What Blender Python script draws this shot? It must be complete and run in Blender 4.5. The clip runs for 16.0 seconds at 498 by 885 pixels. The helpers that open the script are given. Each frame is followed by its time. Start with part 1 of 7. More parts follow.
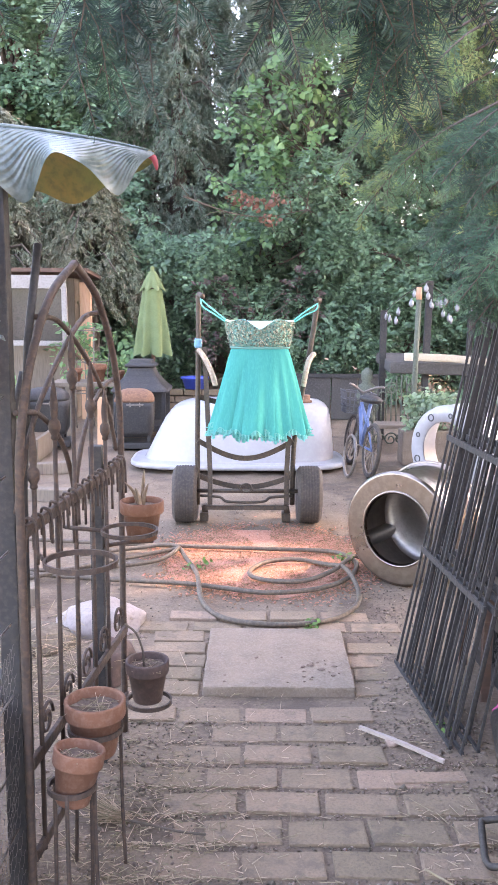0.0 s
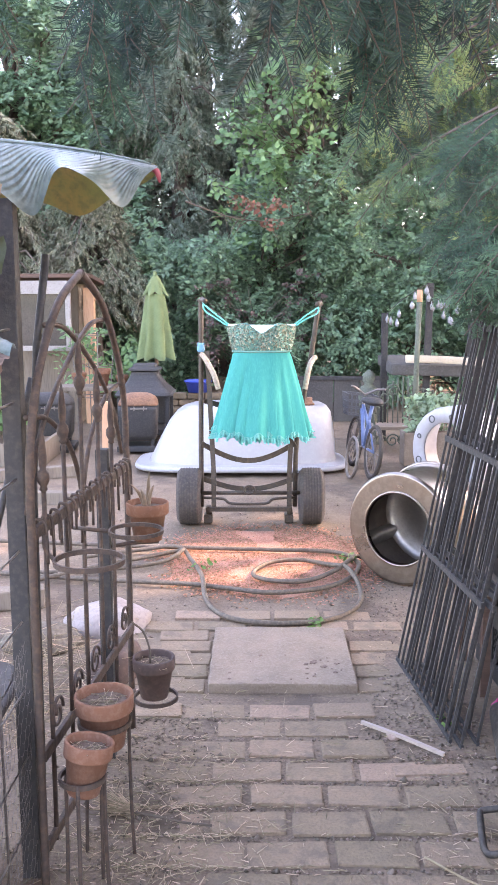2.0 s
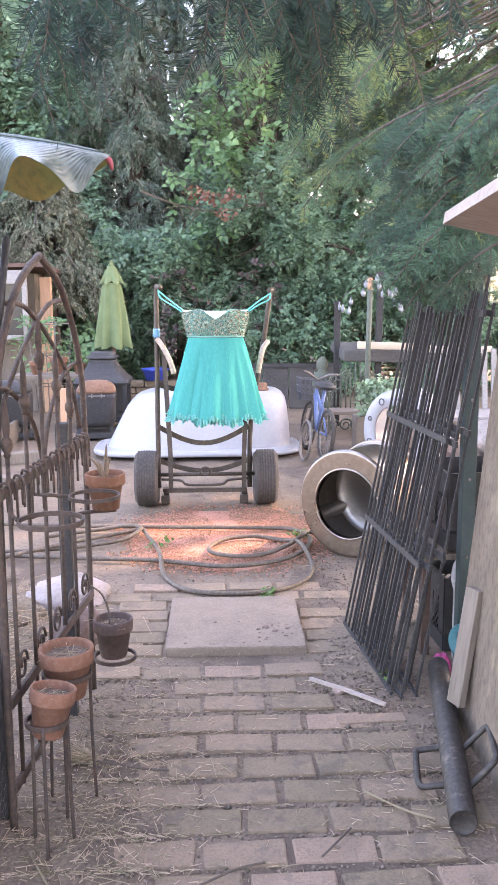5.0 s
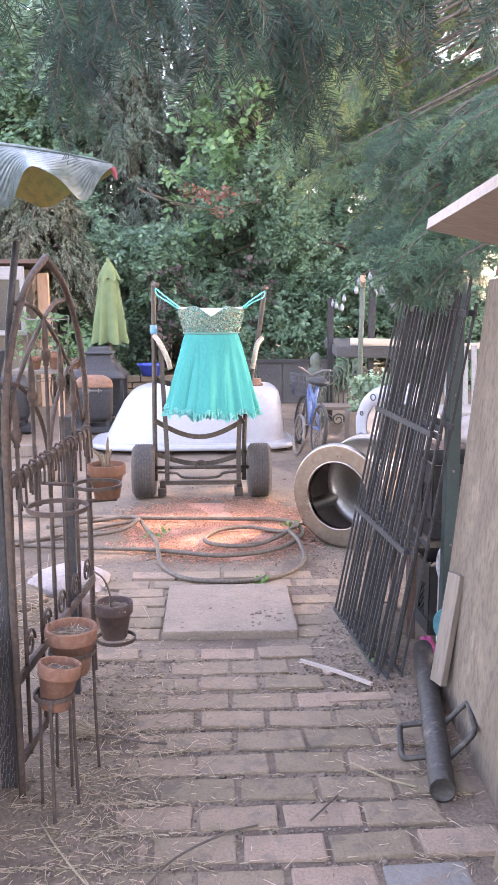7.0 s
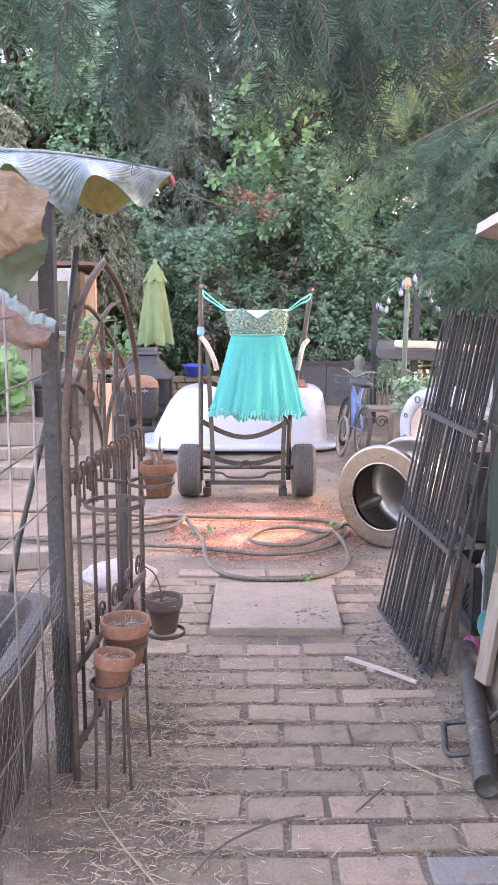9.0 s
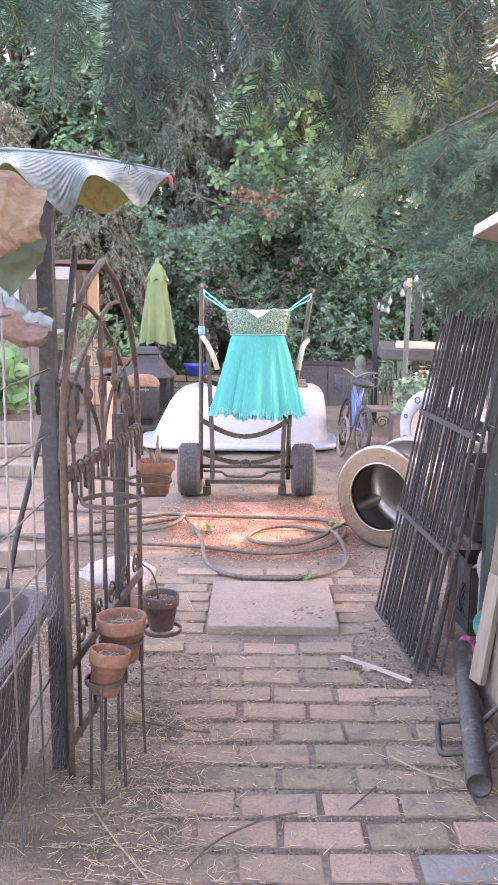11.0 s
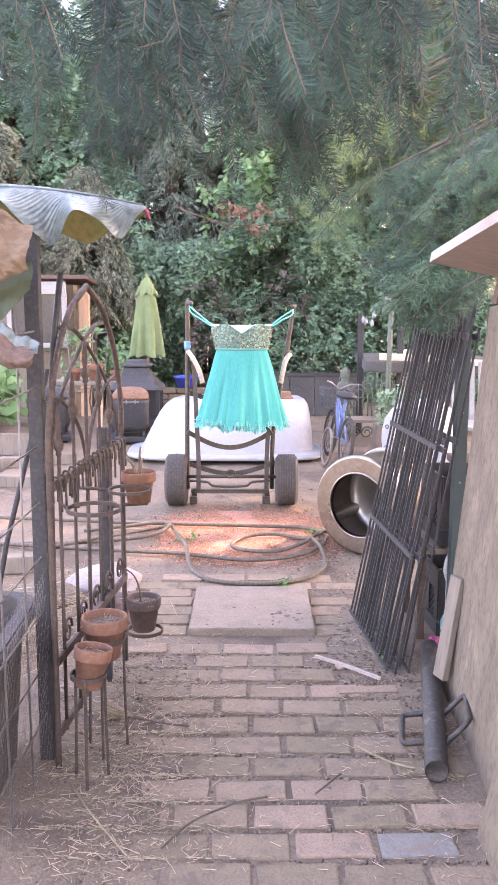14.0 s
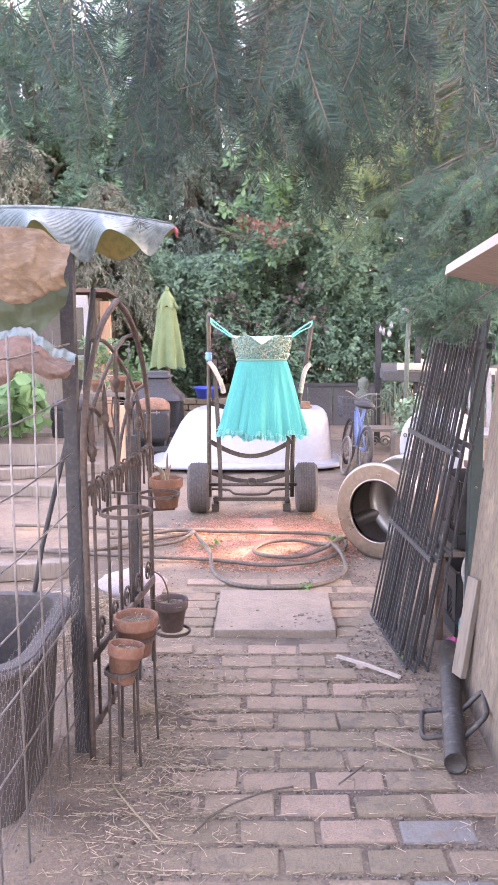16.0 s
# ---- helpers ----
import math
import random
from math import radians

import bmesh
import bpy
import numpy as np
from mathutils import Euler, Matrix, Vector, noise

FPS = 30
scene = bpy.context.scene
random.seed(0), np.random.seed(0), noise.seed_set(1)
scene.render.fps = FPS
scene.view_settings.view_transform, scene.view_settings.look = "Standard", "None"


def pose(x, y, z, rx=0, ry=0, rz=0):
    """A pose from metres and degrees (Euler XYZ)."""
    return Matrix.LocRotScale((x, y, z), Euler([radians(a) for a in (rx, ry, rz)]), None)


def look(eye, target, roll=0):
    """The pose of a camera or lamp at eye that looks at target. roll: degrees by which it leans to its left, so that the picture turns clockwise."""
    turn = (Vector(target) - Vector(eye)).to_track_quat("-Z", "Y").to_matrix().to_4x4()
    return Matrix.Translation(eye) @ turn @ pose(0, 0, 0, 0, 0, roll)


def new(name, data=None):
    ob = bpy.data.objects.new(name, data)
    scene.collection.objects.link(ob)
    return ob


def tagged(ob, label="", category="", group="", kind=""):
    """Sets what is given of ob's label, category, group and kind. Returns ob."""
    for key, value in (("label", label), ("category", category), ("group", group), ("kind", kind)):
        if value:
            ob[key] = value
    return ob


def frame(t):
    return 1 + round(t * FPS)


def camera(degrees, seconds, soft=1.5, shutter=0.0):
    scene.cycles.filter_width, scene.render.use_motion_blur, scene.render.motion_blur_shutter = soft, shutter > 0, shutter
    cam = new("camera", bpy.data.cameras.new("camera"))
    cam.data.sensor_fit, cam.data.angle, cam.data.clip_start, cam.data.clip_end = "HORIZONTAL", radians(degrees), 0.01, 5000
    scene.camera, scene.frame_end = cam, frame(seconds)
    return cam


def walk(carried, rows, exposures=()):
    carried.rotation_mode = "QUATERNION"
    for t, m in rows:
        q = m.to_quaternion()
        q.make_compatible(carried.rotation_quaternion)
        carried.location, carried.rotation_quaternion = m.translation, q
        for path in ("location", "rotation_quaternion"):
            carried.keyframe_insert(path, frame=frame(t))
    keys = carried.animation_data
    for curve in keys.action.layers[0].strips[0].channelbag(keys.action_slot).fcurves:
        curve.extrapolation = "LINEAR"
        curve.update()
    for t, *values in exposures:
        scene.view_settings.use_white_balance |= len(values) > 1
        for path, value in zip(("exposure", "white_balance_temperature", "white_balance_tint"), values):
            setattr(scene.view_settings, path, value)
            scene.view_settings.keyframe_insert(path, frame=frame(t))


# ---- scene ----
cam = camera(30.8, 16.0)
PATH = [
    (0, (0.072, -0.023, 1.295), (0.077, 1.95, 0.971), 0.4),
    (0.5, (0.074, -0.033, 1.301), (0.079, 1.94, 0.976), 0.3),
    (1, (0.065, -0.051, 1.302), (0.064, 1.923, 0.982), -0.0),
    (1.5, (0.065, -0.068, 1.301), (0.063, 1.907, 0.984), -0.0),
    (2, (0.076, -0.089, 1.304), (0.073, 1.885, 0.986), -0.1),
    (2.5, (0.09, -0.122, 1.295), (0.094, 1.853, 0.977), -0.2),
    (3, (0.107, -0.14, 1.285), (0.129, 1.834, 0.965), -0.6),
    (3.5, (0.118, -0.16, 1.28), (0.165, 1.814, 0.961), -0.4),
    (4, (0.114, -0.191, 1.286), (0.169, 1.782, 0.966), -0.5),
    (4.5, (0.105, -0.231, 1.284), (0.173, 1.741, 0.954), -0.4),
    (5, (0.1, -0.263, 1.276), (0.186, 1.706, 0.94), -0.3),
    (7.5, (0.09, -0.425, 1.294), (0.188, 1.542, 0.947), -0.1),
    (8, (0.079, -0.436, 1.292), (0.13, 1.534, 0.947), -0.1),
    (8.5, (0.066, -0.455, 1.299), (0.082, 1.515, 0.955), -0.2),
    (11, (0.082, -0.481, 1.301), (0.085, 1.489, 0.956), 0.4),
    (11.5, (0.107, -0.473, 1.308), (0.122, 1.497, 0.962), 0.5),
    (12, (0.114, -0.506, 1.313), (0.132, 1.464, 0.969), 0.4),
    (12.5, (0.119, -0.544, 1.317), (0.136, 1.427, 0.978), 0.4),
    (13, (0.129, -0.59, 1.324), (0.145, 1.382, 0.989), 0.3),
    (13.5, (0.139, -0.636, 1.332), (0.154, 1.337, 1.0), 0.3),
    (14, (0.141, -0.665, 1.338), (0.157, 1.309, 1.015), 0.2),
    (14.5, (0.139, -0.692, 1.343), (0.155, 1.283, 1.028), 0.1),
    (15, (0.135, -0.724, 1.346), (0.148, 1.253, 1.04), 0.0),
    (15.5, (0.129, -0.763, 1.347), (0.12, 1.214, 1.047), -0.2),
    (16, (0.121, -0.788, 1.343), (0.098, 1.19, 1.044), -0.3),
]
walk(cam, [(t, look(eye, target, roll)) for t, eye, target, roll in PATH], [(0.0, 3.92, 7850, 26), (8.0, 3.97, 7950, 30), (16.0, 4.17, 8250, 36)])

# ---- world, sun ----
world = bpy.data.worlds.new("sky")
scene.world = world
world.use_nodes = True
wn = world.node_tree.nodes
sky = wn.new("ShaderNodeTexSky")
sky.sky_type = "NISHITA"
sky.sun_disc = False
SUN_EL, SUN_AZ = 44.0, 72.0     # height over the horizon; bearing, clockwise from +y
sky.sun_elevation = radians(SUN_EL)
sky.sun_rotation = radians(SUN_AZ)
sky.dust_density = 2.0
wn["Background"].inputs["Strength"].default_value = 0.15
world.node_tree.links.new(sky.outputs["Color"], wn["Background"].inputs["Color"])
sun = new("sun", bpy.data.lights.new("sun", "SUN"))
sun.data.energy, sun.data.angle, sun.data.color = 1.1, radians(1.0), (1.0, 0.80, 0.64)
SUN_DIR = Vector((math.sin(radians(SUN_AZ)) * math.cos(radians(SUN_EL)), math.cos(radians(SUN_AZ)) * math.cos(radians(SUN_EL)), math.sin(radians(SUN_EL))))
sun.matrix_world = look(SUN_DIR * 30, (0, 0, 0))

# ---- materials ----
def mat(name, c1, c2, c3=None, rough=0.7, metal=0.0, s=6.0, fine=70.0, bump=0.25, vary=0.0, island=0.0, translucent=0.0, spots=None, coat=0.0, rough2=None, stretch=(1, 1, 1), glow=None):
    """A procedural surface: c1 and c2 mixed by a coarse noise, c3 by a fine one; bump from both; vary: change from object to object."""
    m = bpy.data.materials.new(name)
    m.use_nodes = True
    n, l = m.node_tree.nodes, m.node_tree.links
    p = n["Principled BSDF"]
    tc = n.new("ShaderNodeTexCoord")
    info = n.new("ShaderNodeObjectInfo")
    mp = n.new("ShaderNodeMapping")
    mp.inputs["Scale"].default_value = stretch
    off = n.new("ShaderNodeMath")
    off.operation = "MULTIPLY"
    off.inputs[1].default_value = 37.0
    l.new(info.outputs["Random"], off.inputs[0])
    l.new(off.outputs[0], mp.inputs["Location"])
    l.new(tc.outputs["Object"], mp.inputs["Vector"])

    def noise_node(scale, detail=5, rgh=0.6):
        t = n.new("ShaderNodeTexNoise")
        t.inputs["Scale"].default_value = scale
        t.inputs["Detail"].default_value = detail
        t.inputs["Roughness"].default_value = rgh
        l.new(mp.outputs["Vector"], t.inputs["Vector"])
        return t

    def mix(fac, a, b):
        x = n.new("ShaderNodeMix")
        x.data_type = "RGBA"
        if isinstance(fac, float):
            x.inputs[0].default_value = fac
        else:
            l.new(fac, x.inputs[0])
        for sock, v in ((x.inputs[6], a), (x.inputs[7], b)):
            if isinstance(v, tuple):
                sock.default_value = (*v, 1)
            else:
                l.new(v, sock)
        return x.outputs[2]

    def ramp(v, a, b):
        r = n.new("ShaderNodeMapRange")
        r.inputs["From Min"].default_value, r.inputs["From Max"].default_value = a, b
        l.new(v, r.inputs["Value"])
        return r.outputs[0]

    coarse, small = noise_node(s), noise_node(fine, 3)
    col = mix(ramp(coarse.outputs["Fac"], 0.33, 0.67), c1, c2)
    col = mix(ramp(small.outputs["Fac"], 0.45, 0.8), col, c3 or tuple(v * 0.7 for v in c1))
    if spots:
        big = noise_node(spots[1], 6, 0.7)
        col = mix(ramp(big.outputs["Fac"], spots[2], spots[2] + 0.08), col, spots[0])
    for amount, source in ((vary, info.outputs["Random"]), (island, None)):
        if amount:
            if source is None:
                source = n.new("ShaderNodeNewGeometry").outputs["Random Per Island"]
            hsv = n.new("ShaderNodeHueSaturation")
            l.new(ramp_to(n, l, source, 1 - amount, 1 + amount), hsv.inputs["Value"])
            l.new(ramp_to(n, l, source, 0.5 + 0.05 * amount, 0.5 - 0.05 * amount), hsv.inputs["Hue"])
            l.new(col, hsv.inputs["Color"])
            col = hsv.outputs["Color"]
    l.new(col, p.inputs["Base Color"])
    l.new(ramp_to(n, l, coarse.outputs["Fac"], rough, rough2 if rough2 is not None else min(1, rough + 0.15)), p.inputs["Roughness"])
    p.inputs["Metallic"].default_value = metal
    p.inputs["Coat Weight"].default_value = coat
    if bump:
        add = n.new("ShaderNodeMath")
        add.operation = "MULTIPLY_ADD"
        add.inputs[1].default_value = 0.35
        l.new(small.outputs["Fac"], add.inputs[0])
        l.new(coarse.outputs["Fac"], add.inputs[2])
        b = n.new("ShaderNodeBump")
        b.inputs["Strength"].default_value = bump
        b.inputs["Distance"].default_value = 0.02
        l.new(add.outputs[0], b.inputs["Height"])
        l.new(b.outputs["Normal"], p.inputs["Normal"])
    if translucent:
        tr = n.new("ShaderNodeBsdfTranslucent")
        l.new(col, tr.inputs["Color"])
        ms = n.new("ShaderNodeMixShader")
        ms.inputs[0].default_value = translucent
        l.new(p.outputs[0], ms.inputs[1])
        l.new(tr.outputs[0], ms.inputs[2])
        l.new(ms.outputs[0], n["Material Output"].inputs["Surface"])
    if glow:
        p.inputs["Emission Color"].default_value = (*glow[0], 1)
        p.inputs["Emission Strength"].default_value = glow[1]
    return m


def ramp_to(n, l, v, a, b):
    r = n.new("ShaderNodeMapRange")
    r.inputs["To Min"].default_value, r.inputs["To Max"].default_value = a, b
    l.new(v, r.inputs["Value"])
    return r.outputs[0]


DIRT = mat("packed_dirt", (0.185, 0.135, 0.096), (0.12, 0.085, 0.060), (0.26, 0.187, 0.134), rough=0.95, s=3.0, fine=90, bump=0.8, spots=((0.105, 0.076, 0.056), 1.7, 0.55))
CHIPS = mat("wood_chips", (0.36, 0.175, 0.105), (0.26, 0.122, 0.074), (0.46, 0.265, 0.175), rough=0.95, s=9, fine=120, bump=0.9, island=0.45)
BRICK = mat("worn_brick", (0.265, 0.185, 0.125), (0.215, 0.155, 0.108), (0.155, 0.114, 0.082), rough=0.92, s=18, fine=130, bump=0.5, vary=0.2, spots=((0.165, 0.122, 0.088), 11.0, 0.54))
BRICK_GREY = mat("blue_grey_brick", (0.20, 0.180, 0.158), (0.165, 0.150, 0.132), (0.135, 0.118, 0.102), rough=0.8, s=18, fine=130, bump=0.4, vary=0.15, spots=((0.185, 0.138, 0.105), 9.0, 0.56))
CONCRETE = mat("concrete", (0.235, 0.180, 0.138), (0.175, 0.132, 0.102), (0.275, 0.215, 0.168), rough=0.95, s=9, fine=120, bump=0.7, spots=((0.14, 0.102, 0.078), 7.0, 0.62))
HOSE = mat("dusty_rubber_hose", (0.105, 0.078, 0.056), (0.07, 0.055, 0.042), (0.17, 0.125, 0.09), rough=0.6, s=12, bump=0.15)
ENAMEL = mat("white_enamel", (0.34, 0.335, 0.355), (0.31, 0.305, 0.325), (0.37, 0.365, 0.385), rough=0.25, s=3, fine=30, bump=0.02, spots=((0.33, 0.28, 0.24), 9.0, 0.73))
TYRE = mat("dusty_tyre", (0.038, 0.032, 0.029), (0.058, 0.046, 0.039), (0.085, 0.068, 0.056), rough=0.85, s=9, bump=0.3)
IRON = mat("brown_painted_steel", (0.062, 0.047, 0.036), (0.042, 0.034, 0.027), (0.10, 0.068, 0.042), rough=0.5, s=18, bump=0.2, metal=0.3)
BLACK_IRON = mat("black_painted_iron", (0.022, 0.022, 0.024), (0.035, 0.033, 0.033), (0.06, 0.05, 0.045), rough=0.6, s=20, bump=0.2, metal=0.1)
PALE_TUBE = mat("worn_pale_tube", (0.42, 0.36, 0.28), (0.30, 0.25, 0.2), (0.22, 0.13, 0.08), rough=0.5, s=25, bump=0.2)
TULLE = mat("turquoise_tulle", (0.04, 0.47, 0.41), (0.03, 0.41, 0.365), (0.06, 0.51, 0.45), rough=0.8, s=14, fine=120, bump=0.03, translucent=0.5, stretch=(1, 1, 0.08))
HEM = mat("pale_tulle_edge", (0.16, 0.56, 0.50), (0.10, 0.48, 0.44), (0.24, 0.60, 0.54), rough=0.8, s=30, fine=200, bump=0.05, translucent=0.5)
LINING = mat("pale_lining", (0.62, 0.86, 0.84), (0.55, 0.80, 0.80), rough=0.6, s=20, bump=0.05)
BODICE = mat("turquoise_satin", (0.07, 0.27, 0.235), (0.09, 0.235, 0.20), (0.15, 0.27, 0.21), rough=0.45, s=60, bump=0.3)
SEQUIN = mat("champagne_sequin", (0.23, 0.21, 0.15), (0.08, 0.26, 0.22), (0.36, 0.31, 0.23), rough=0.3, metal=0.8, s=40, bump=0, island=0.7)
CORD = mat("turquoise_cord", (0.08, 0.60, 0.52), (0.06, 0.5, 0.45), rough=0.5, s=60, bump=0.1)
BLUE_TAPE = mat("blue_tape", (0.12, 0.30, 0.42), (0.09, 0.25, 0.36), rough=0.5, s=60, bump=0.1)
TERRACOTTA = mat("terracotta", (0.195, 0.083, 0.047), (0.145, 0.066, 0.040), (0.235, 0.125, 0.085), rough=0.9, s=14, bump=0.15, spots=((0.30, 0.21, 0.16), 10.0, 0.66))
DARK_POT = mat("dark_clay", (0.085, 0.05, 0.042), (0.06, 0.04, 0.035), (0.12, 0.075, 0.06), rough=0.7, s=14, bump=0.12)
SOIL = mat("potting_soil", (0.10, 0.065, 0.05), (0.16, 0.11, 0.085), (0.22, 0.16, 0.12), rough=0.95, s=30, bump=0.8)
STEEL = mat("stainless_steel", (0.30, 0.25, 0.215), (0.23, 0.19, 0.165), (0.36, 0.305, 0.27), rough=0.2, rough2=0.4, metal=1.0, s=4, fine=30, bump=0.05, spots=((0.27, 0.18, 0.12), 5.0, 0.60))
STEEL_IN = mat("drum_inner_steel", (0.52, 0.47, 0.43), (0.38, 0.34, 0.31), rough=0.34, rough2=0.5, metal=0.9, s=6, bump=0.06)
UMBRELLA = mat("sage_green_canvas", (0.155, 0.205, 0.095), (0.125, 0.168, 0.078), (0.185, 0.235, 0.115), rough=0.85, s=8, fine=200, bump=0.15, translucent=0.15)
CAST_BLACK = mat("sooty_cast_iron", (0.022, 0.022, 0.024), (0.032, 0.03, 0.031), (0.05, 0.045, 0.044), rough=0.6, s=8, bump=0.2)
RUST = mat("rusty_lid", (0.20, 0.10, 0.06), (0.12, 0.065, 0.045), (0.28, 0.14, 0.08), rough=0.85, s=12, bump=0.3)
BARK = mat("bark", (0.11, 0.085, 0.07), (0.07, 0.055, 0.047), (0.16, 0.13, 0.11), rough=0.95, s=10, fine=50, bump=0.8, stretch=(1, 1, 0.3))
TWIG = mat("grey_twig", (0.115, 0.088, 0.068), (0.08, 0.062, 0.048), rough=0.9, s=20, bump=0.3)
LEAF_BUSH = mat("bush_leaf", (0.155, 0.265, 0.165), (0.115, 0.205, 0.135), (0.205, 0.325, 0.205), rough=0.5, s=1.0, fine=6, bump=0, island=0.35, translucent=0.35)
LEAF_HAZEL = mat("hazel_leaf", (0.135, 0.255, 0.11), (0.11, 0.21, 0.095), (0.175, 0.30, 0.125), rough=0.45, s=1.5, fine=6, bump=0, island=0.3, translucent=0.4)
LEAF_TREE = mat("tree_leaf", (0.155, 0.275, 0.165), (0.12, 0.22, 0.135), (0.20, 0.32, 0.20), rough=0.5, s=0.8, fine=5, bump=0, island=0.3, translucent=0.35)
LEAF_CEDAR = mat("cedar_frond", (0.155, 0.225, 0.165), (0.19, 0.235, 0.18), (0.245, 0.24, 0.19), rough=0.65, s=1.0, fine=5, bump=0, island=0.3, translucent=0.3)
LEAF_DRY = mat("dry_cedar_frond", (0.18, 0.19, 0.135), (0.135, 0.18, 0.125), (0.24, 0.205, 0.155), rough=0.7, s=1.5, fine=5, bump=0, island=0.3, translucent=0.25)
LEAF_RUST = mat("dead_red_leaf", (0.26, 0.13, 0.09), (0.19, 0.10, 0.075), rough=0.7, s=3, bump=0, island=0.4, translucent=0.25)
LEAF_PLUM = mat("purple_leaf", (0.12, 0.075, 0.07), (0.085, 0.07, 0.06), rough=0.5, s=3, bump=0, island=0.4, translucent=0.2)
NEEDLE = mat("fir_needle", (0.090, 0.165, 0.088), (0.060, 0.122, 0.074), (0.135, 0.21, 0.095), rough=0.55, s=2.5, fine=9, bump=0, vary=0.4, island=0.35, translucent=0.25)
# blue-green needles, with the shade on the near boughs darkened into the colour
NEEDLE_SHADE = mat("shaded_blue_green_needle", (0.058, 0.118, 0.072), (0.040, 0.088, 0.058), (0.085, 0.15, 0.085), rough=0.55, s=3, fine=9, bump=0, vary=0.35, island=0.35, translucent=0.2)
# near twigs seen against the bright sky: their backlit darkness is in the colour
NEEDLE_DARK = mat("backlit_fir_needle", (0.014, 0.046, 0.032), (0.010, 0.034, 0.026), (0.026, 0.070, 0.044), rough=0.6, s=3, fine=9, bump=0, vary=0.45, island=0.4, translucent=0.15)
NEEDLE_NEW = mat("young_fir_needle", (0.22, 0.285, 0.095), (0.15, 0.235, 0.095), (0.29, 0.28, 0.11), rough=0.5, s=3, fine=9, bump=0, vary=0.15, island=0.3, translucent=0.35)
STRAW = mat("straw", (0.34, 0.265, 0.175), (0.24, 0.18, 0.118), (0.40, 0.32, 0.22), rough=0.85, s=8, bump=0, island=0.5)
PEBBLE = mat("pebbles", (0.19, 0.145, 0.112), (0.13, 0.097, 0.074), (0.27, 0.22, 0.178), rough=0.95, s=8, bump=0.2, island=0.45)
PLYWOOD = mat("weathered_plywood", (0.185, 0.14, 0.10), (0.128, 0.094, 0.068), (0.085, 0.062, 0.045), rough=0.9, s=9, fine=55, bump=0.5, stretch=(1, 1, 0.55), spots=((0.235, 0.172, 0.122), 5.0, 0.58))
WOOD_PINK = mat("bare_board", (0.40, 0.335, 0.295), (0.34, 0.28, 0.245), (0.25, 0.20, 0.175), rough=0.8, s=6, fine=80, bump=0.15, stretch=(0.15, 1, 1))
WOOD_GREY = mat("grey_weathered_board", (0.21, 0.168, 0.132), (0.165, 0.132, 0.105), (0.12, 0.093, 0.073), rough=0.85, s=6, fine=80, bump=0.3, stretch=(1, 1, 0.12))
WOOD_WARM = mat("warm_cedar_board", (0.52, 0.31, 0.20), (0.44, 0.25, 0.16), (0.34, 0.19, 0.12), rough=0.8, s=8, fine=90, bump=0.2, stretch=(1, 1, 0.12))
GREEN_POST = mat("dark_green_paint", (0.025, 0.05, 0.05), (0.035, 0.06, 0.058), (0.05, 0.065, 0.06), rough=0.45, s=12, bump=0.1)

# ---- builders ----
def link_mesh(name, me, material, parent=None, label="", smooth=False):
    me.materials.append(material)
    if smooth:
        me.shade_smooth()
    ob = new(name, me)
    ob.parent = parent
    if label:
        ob["label"] = label
    return ob


def part(name, bm, material, parent=None, label="", smooth=False):
    """One bmesh as one mesh object under its thing."""
    bm.normal_update()
    me = bpy.data.meshes.new(name)
    bm.to_mesh(me)
    bm.free()
    return link_mesh(name, me, material, parent, label, smooth)


def soup(name, verts, faces, material, parent=None, label="", smooth=False):
    """A large mesh straight from arrays of places and triangles or quads."""
    me = bpy.data.meshes.new(name)
    k = faces.shape[1]
    me.vertices.add(len(verts))
    me.vertices.foreach_set("co", np.asarray(verts, dtype=np.float32).ravel())
    me.loops.add(faces.size)
    me.loops.foreach_set("vertex_index", faces.astype(np.int32).ravel())
    me.polygons.add(len(faces))
    me.polygons.foreach_set("loop_start", np.arange(0, faces.size, k, dtype=np.int32))
    me.update(calc_edges=True)
    return link_mesh(name, me, material, parent, label, smooth)


def thing(name, m, label, category, group="", kind=""):
    ob = new(name)
    ob.empty_display_size = 0.05
    ob.matrix_world = m
    return tagged(ob, label, category, group, kind)


def B():
    return bmesh.new()


def box(bm, c, s, turn=(0, 0, 0), bevel=0.0):
    r = bmesh.ops.create_cube(bm, size=1.0, matrix=pose(*c, *turn) @ Matrix.Diagonal((*s, 1)))
    if bevel:
        edges = list({e for v in r["verts"] for e in v.link_edges})
        bmesh.ops.bevel(bm, geom=edges, offset=bevel, segments=2, affect="EDGES", profile=0.6)
    return bm


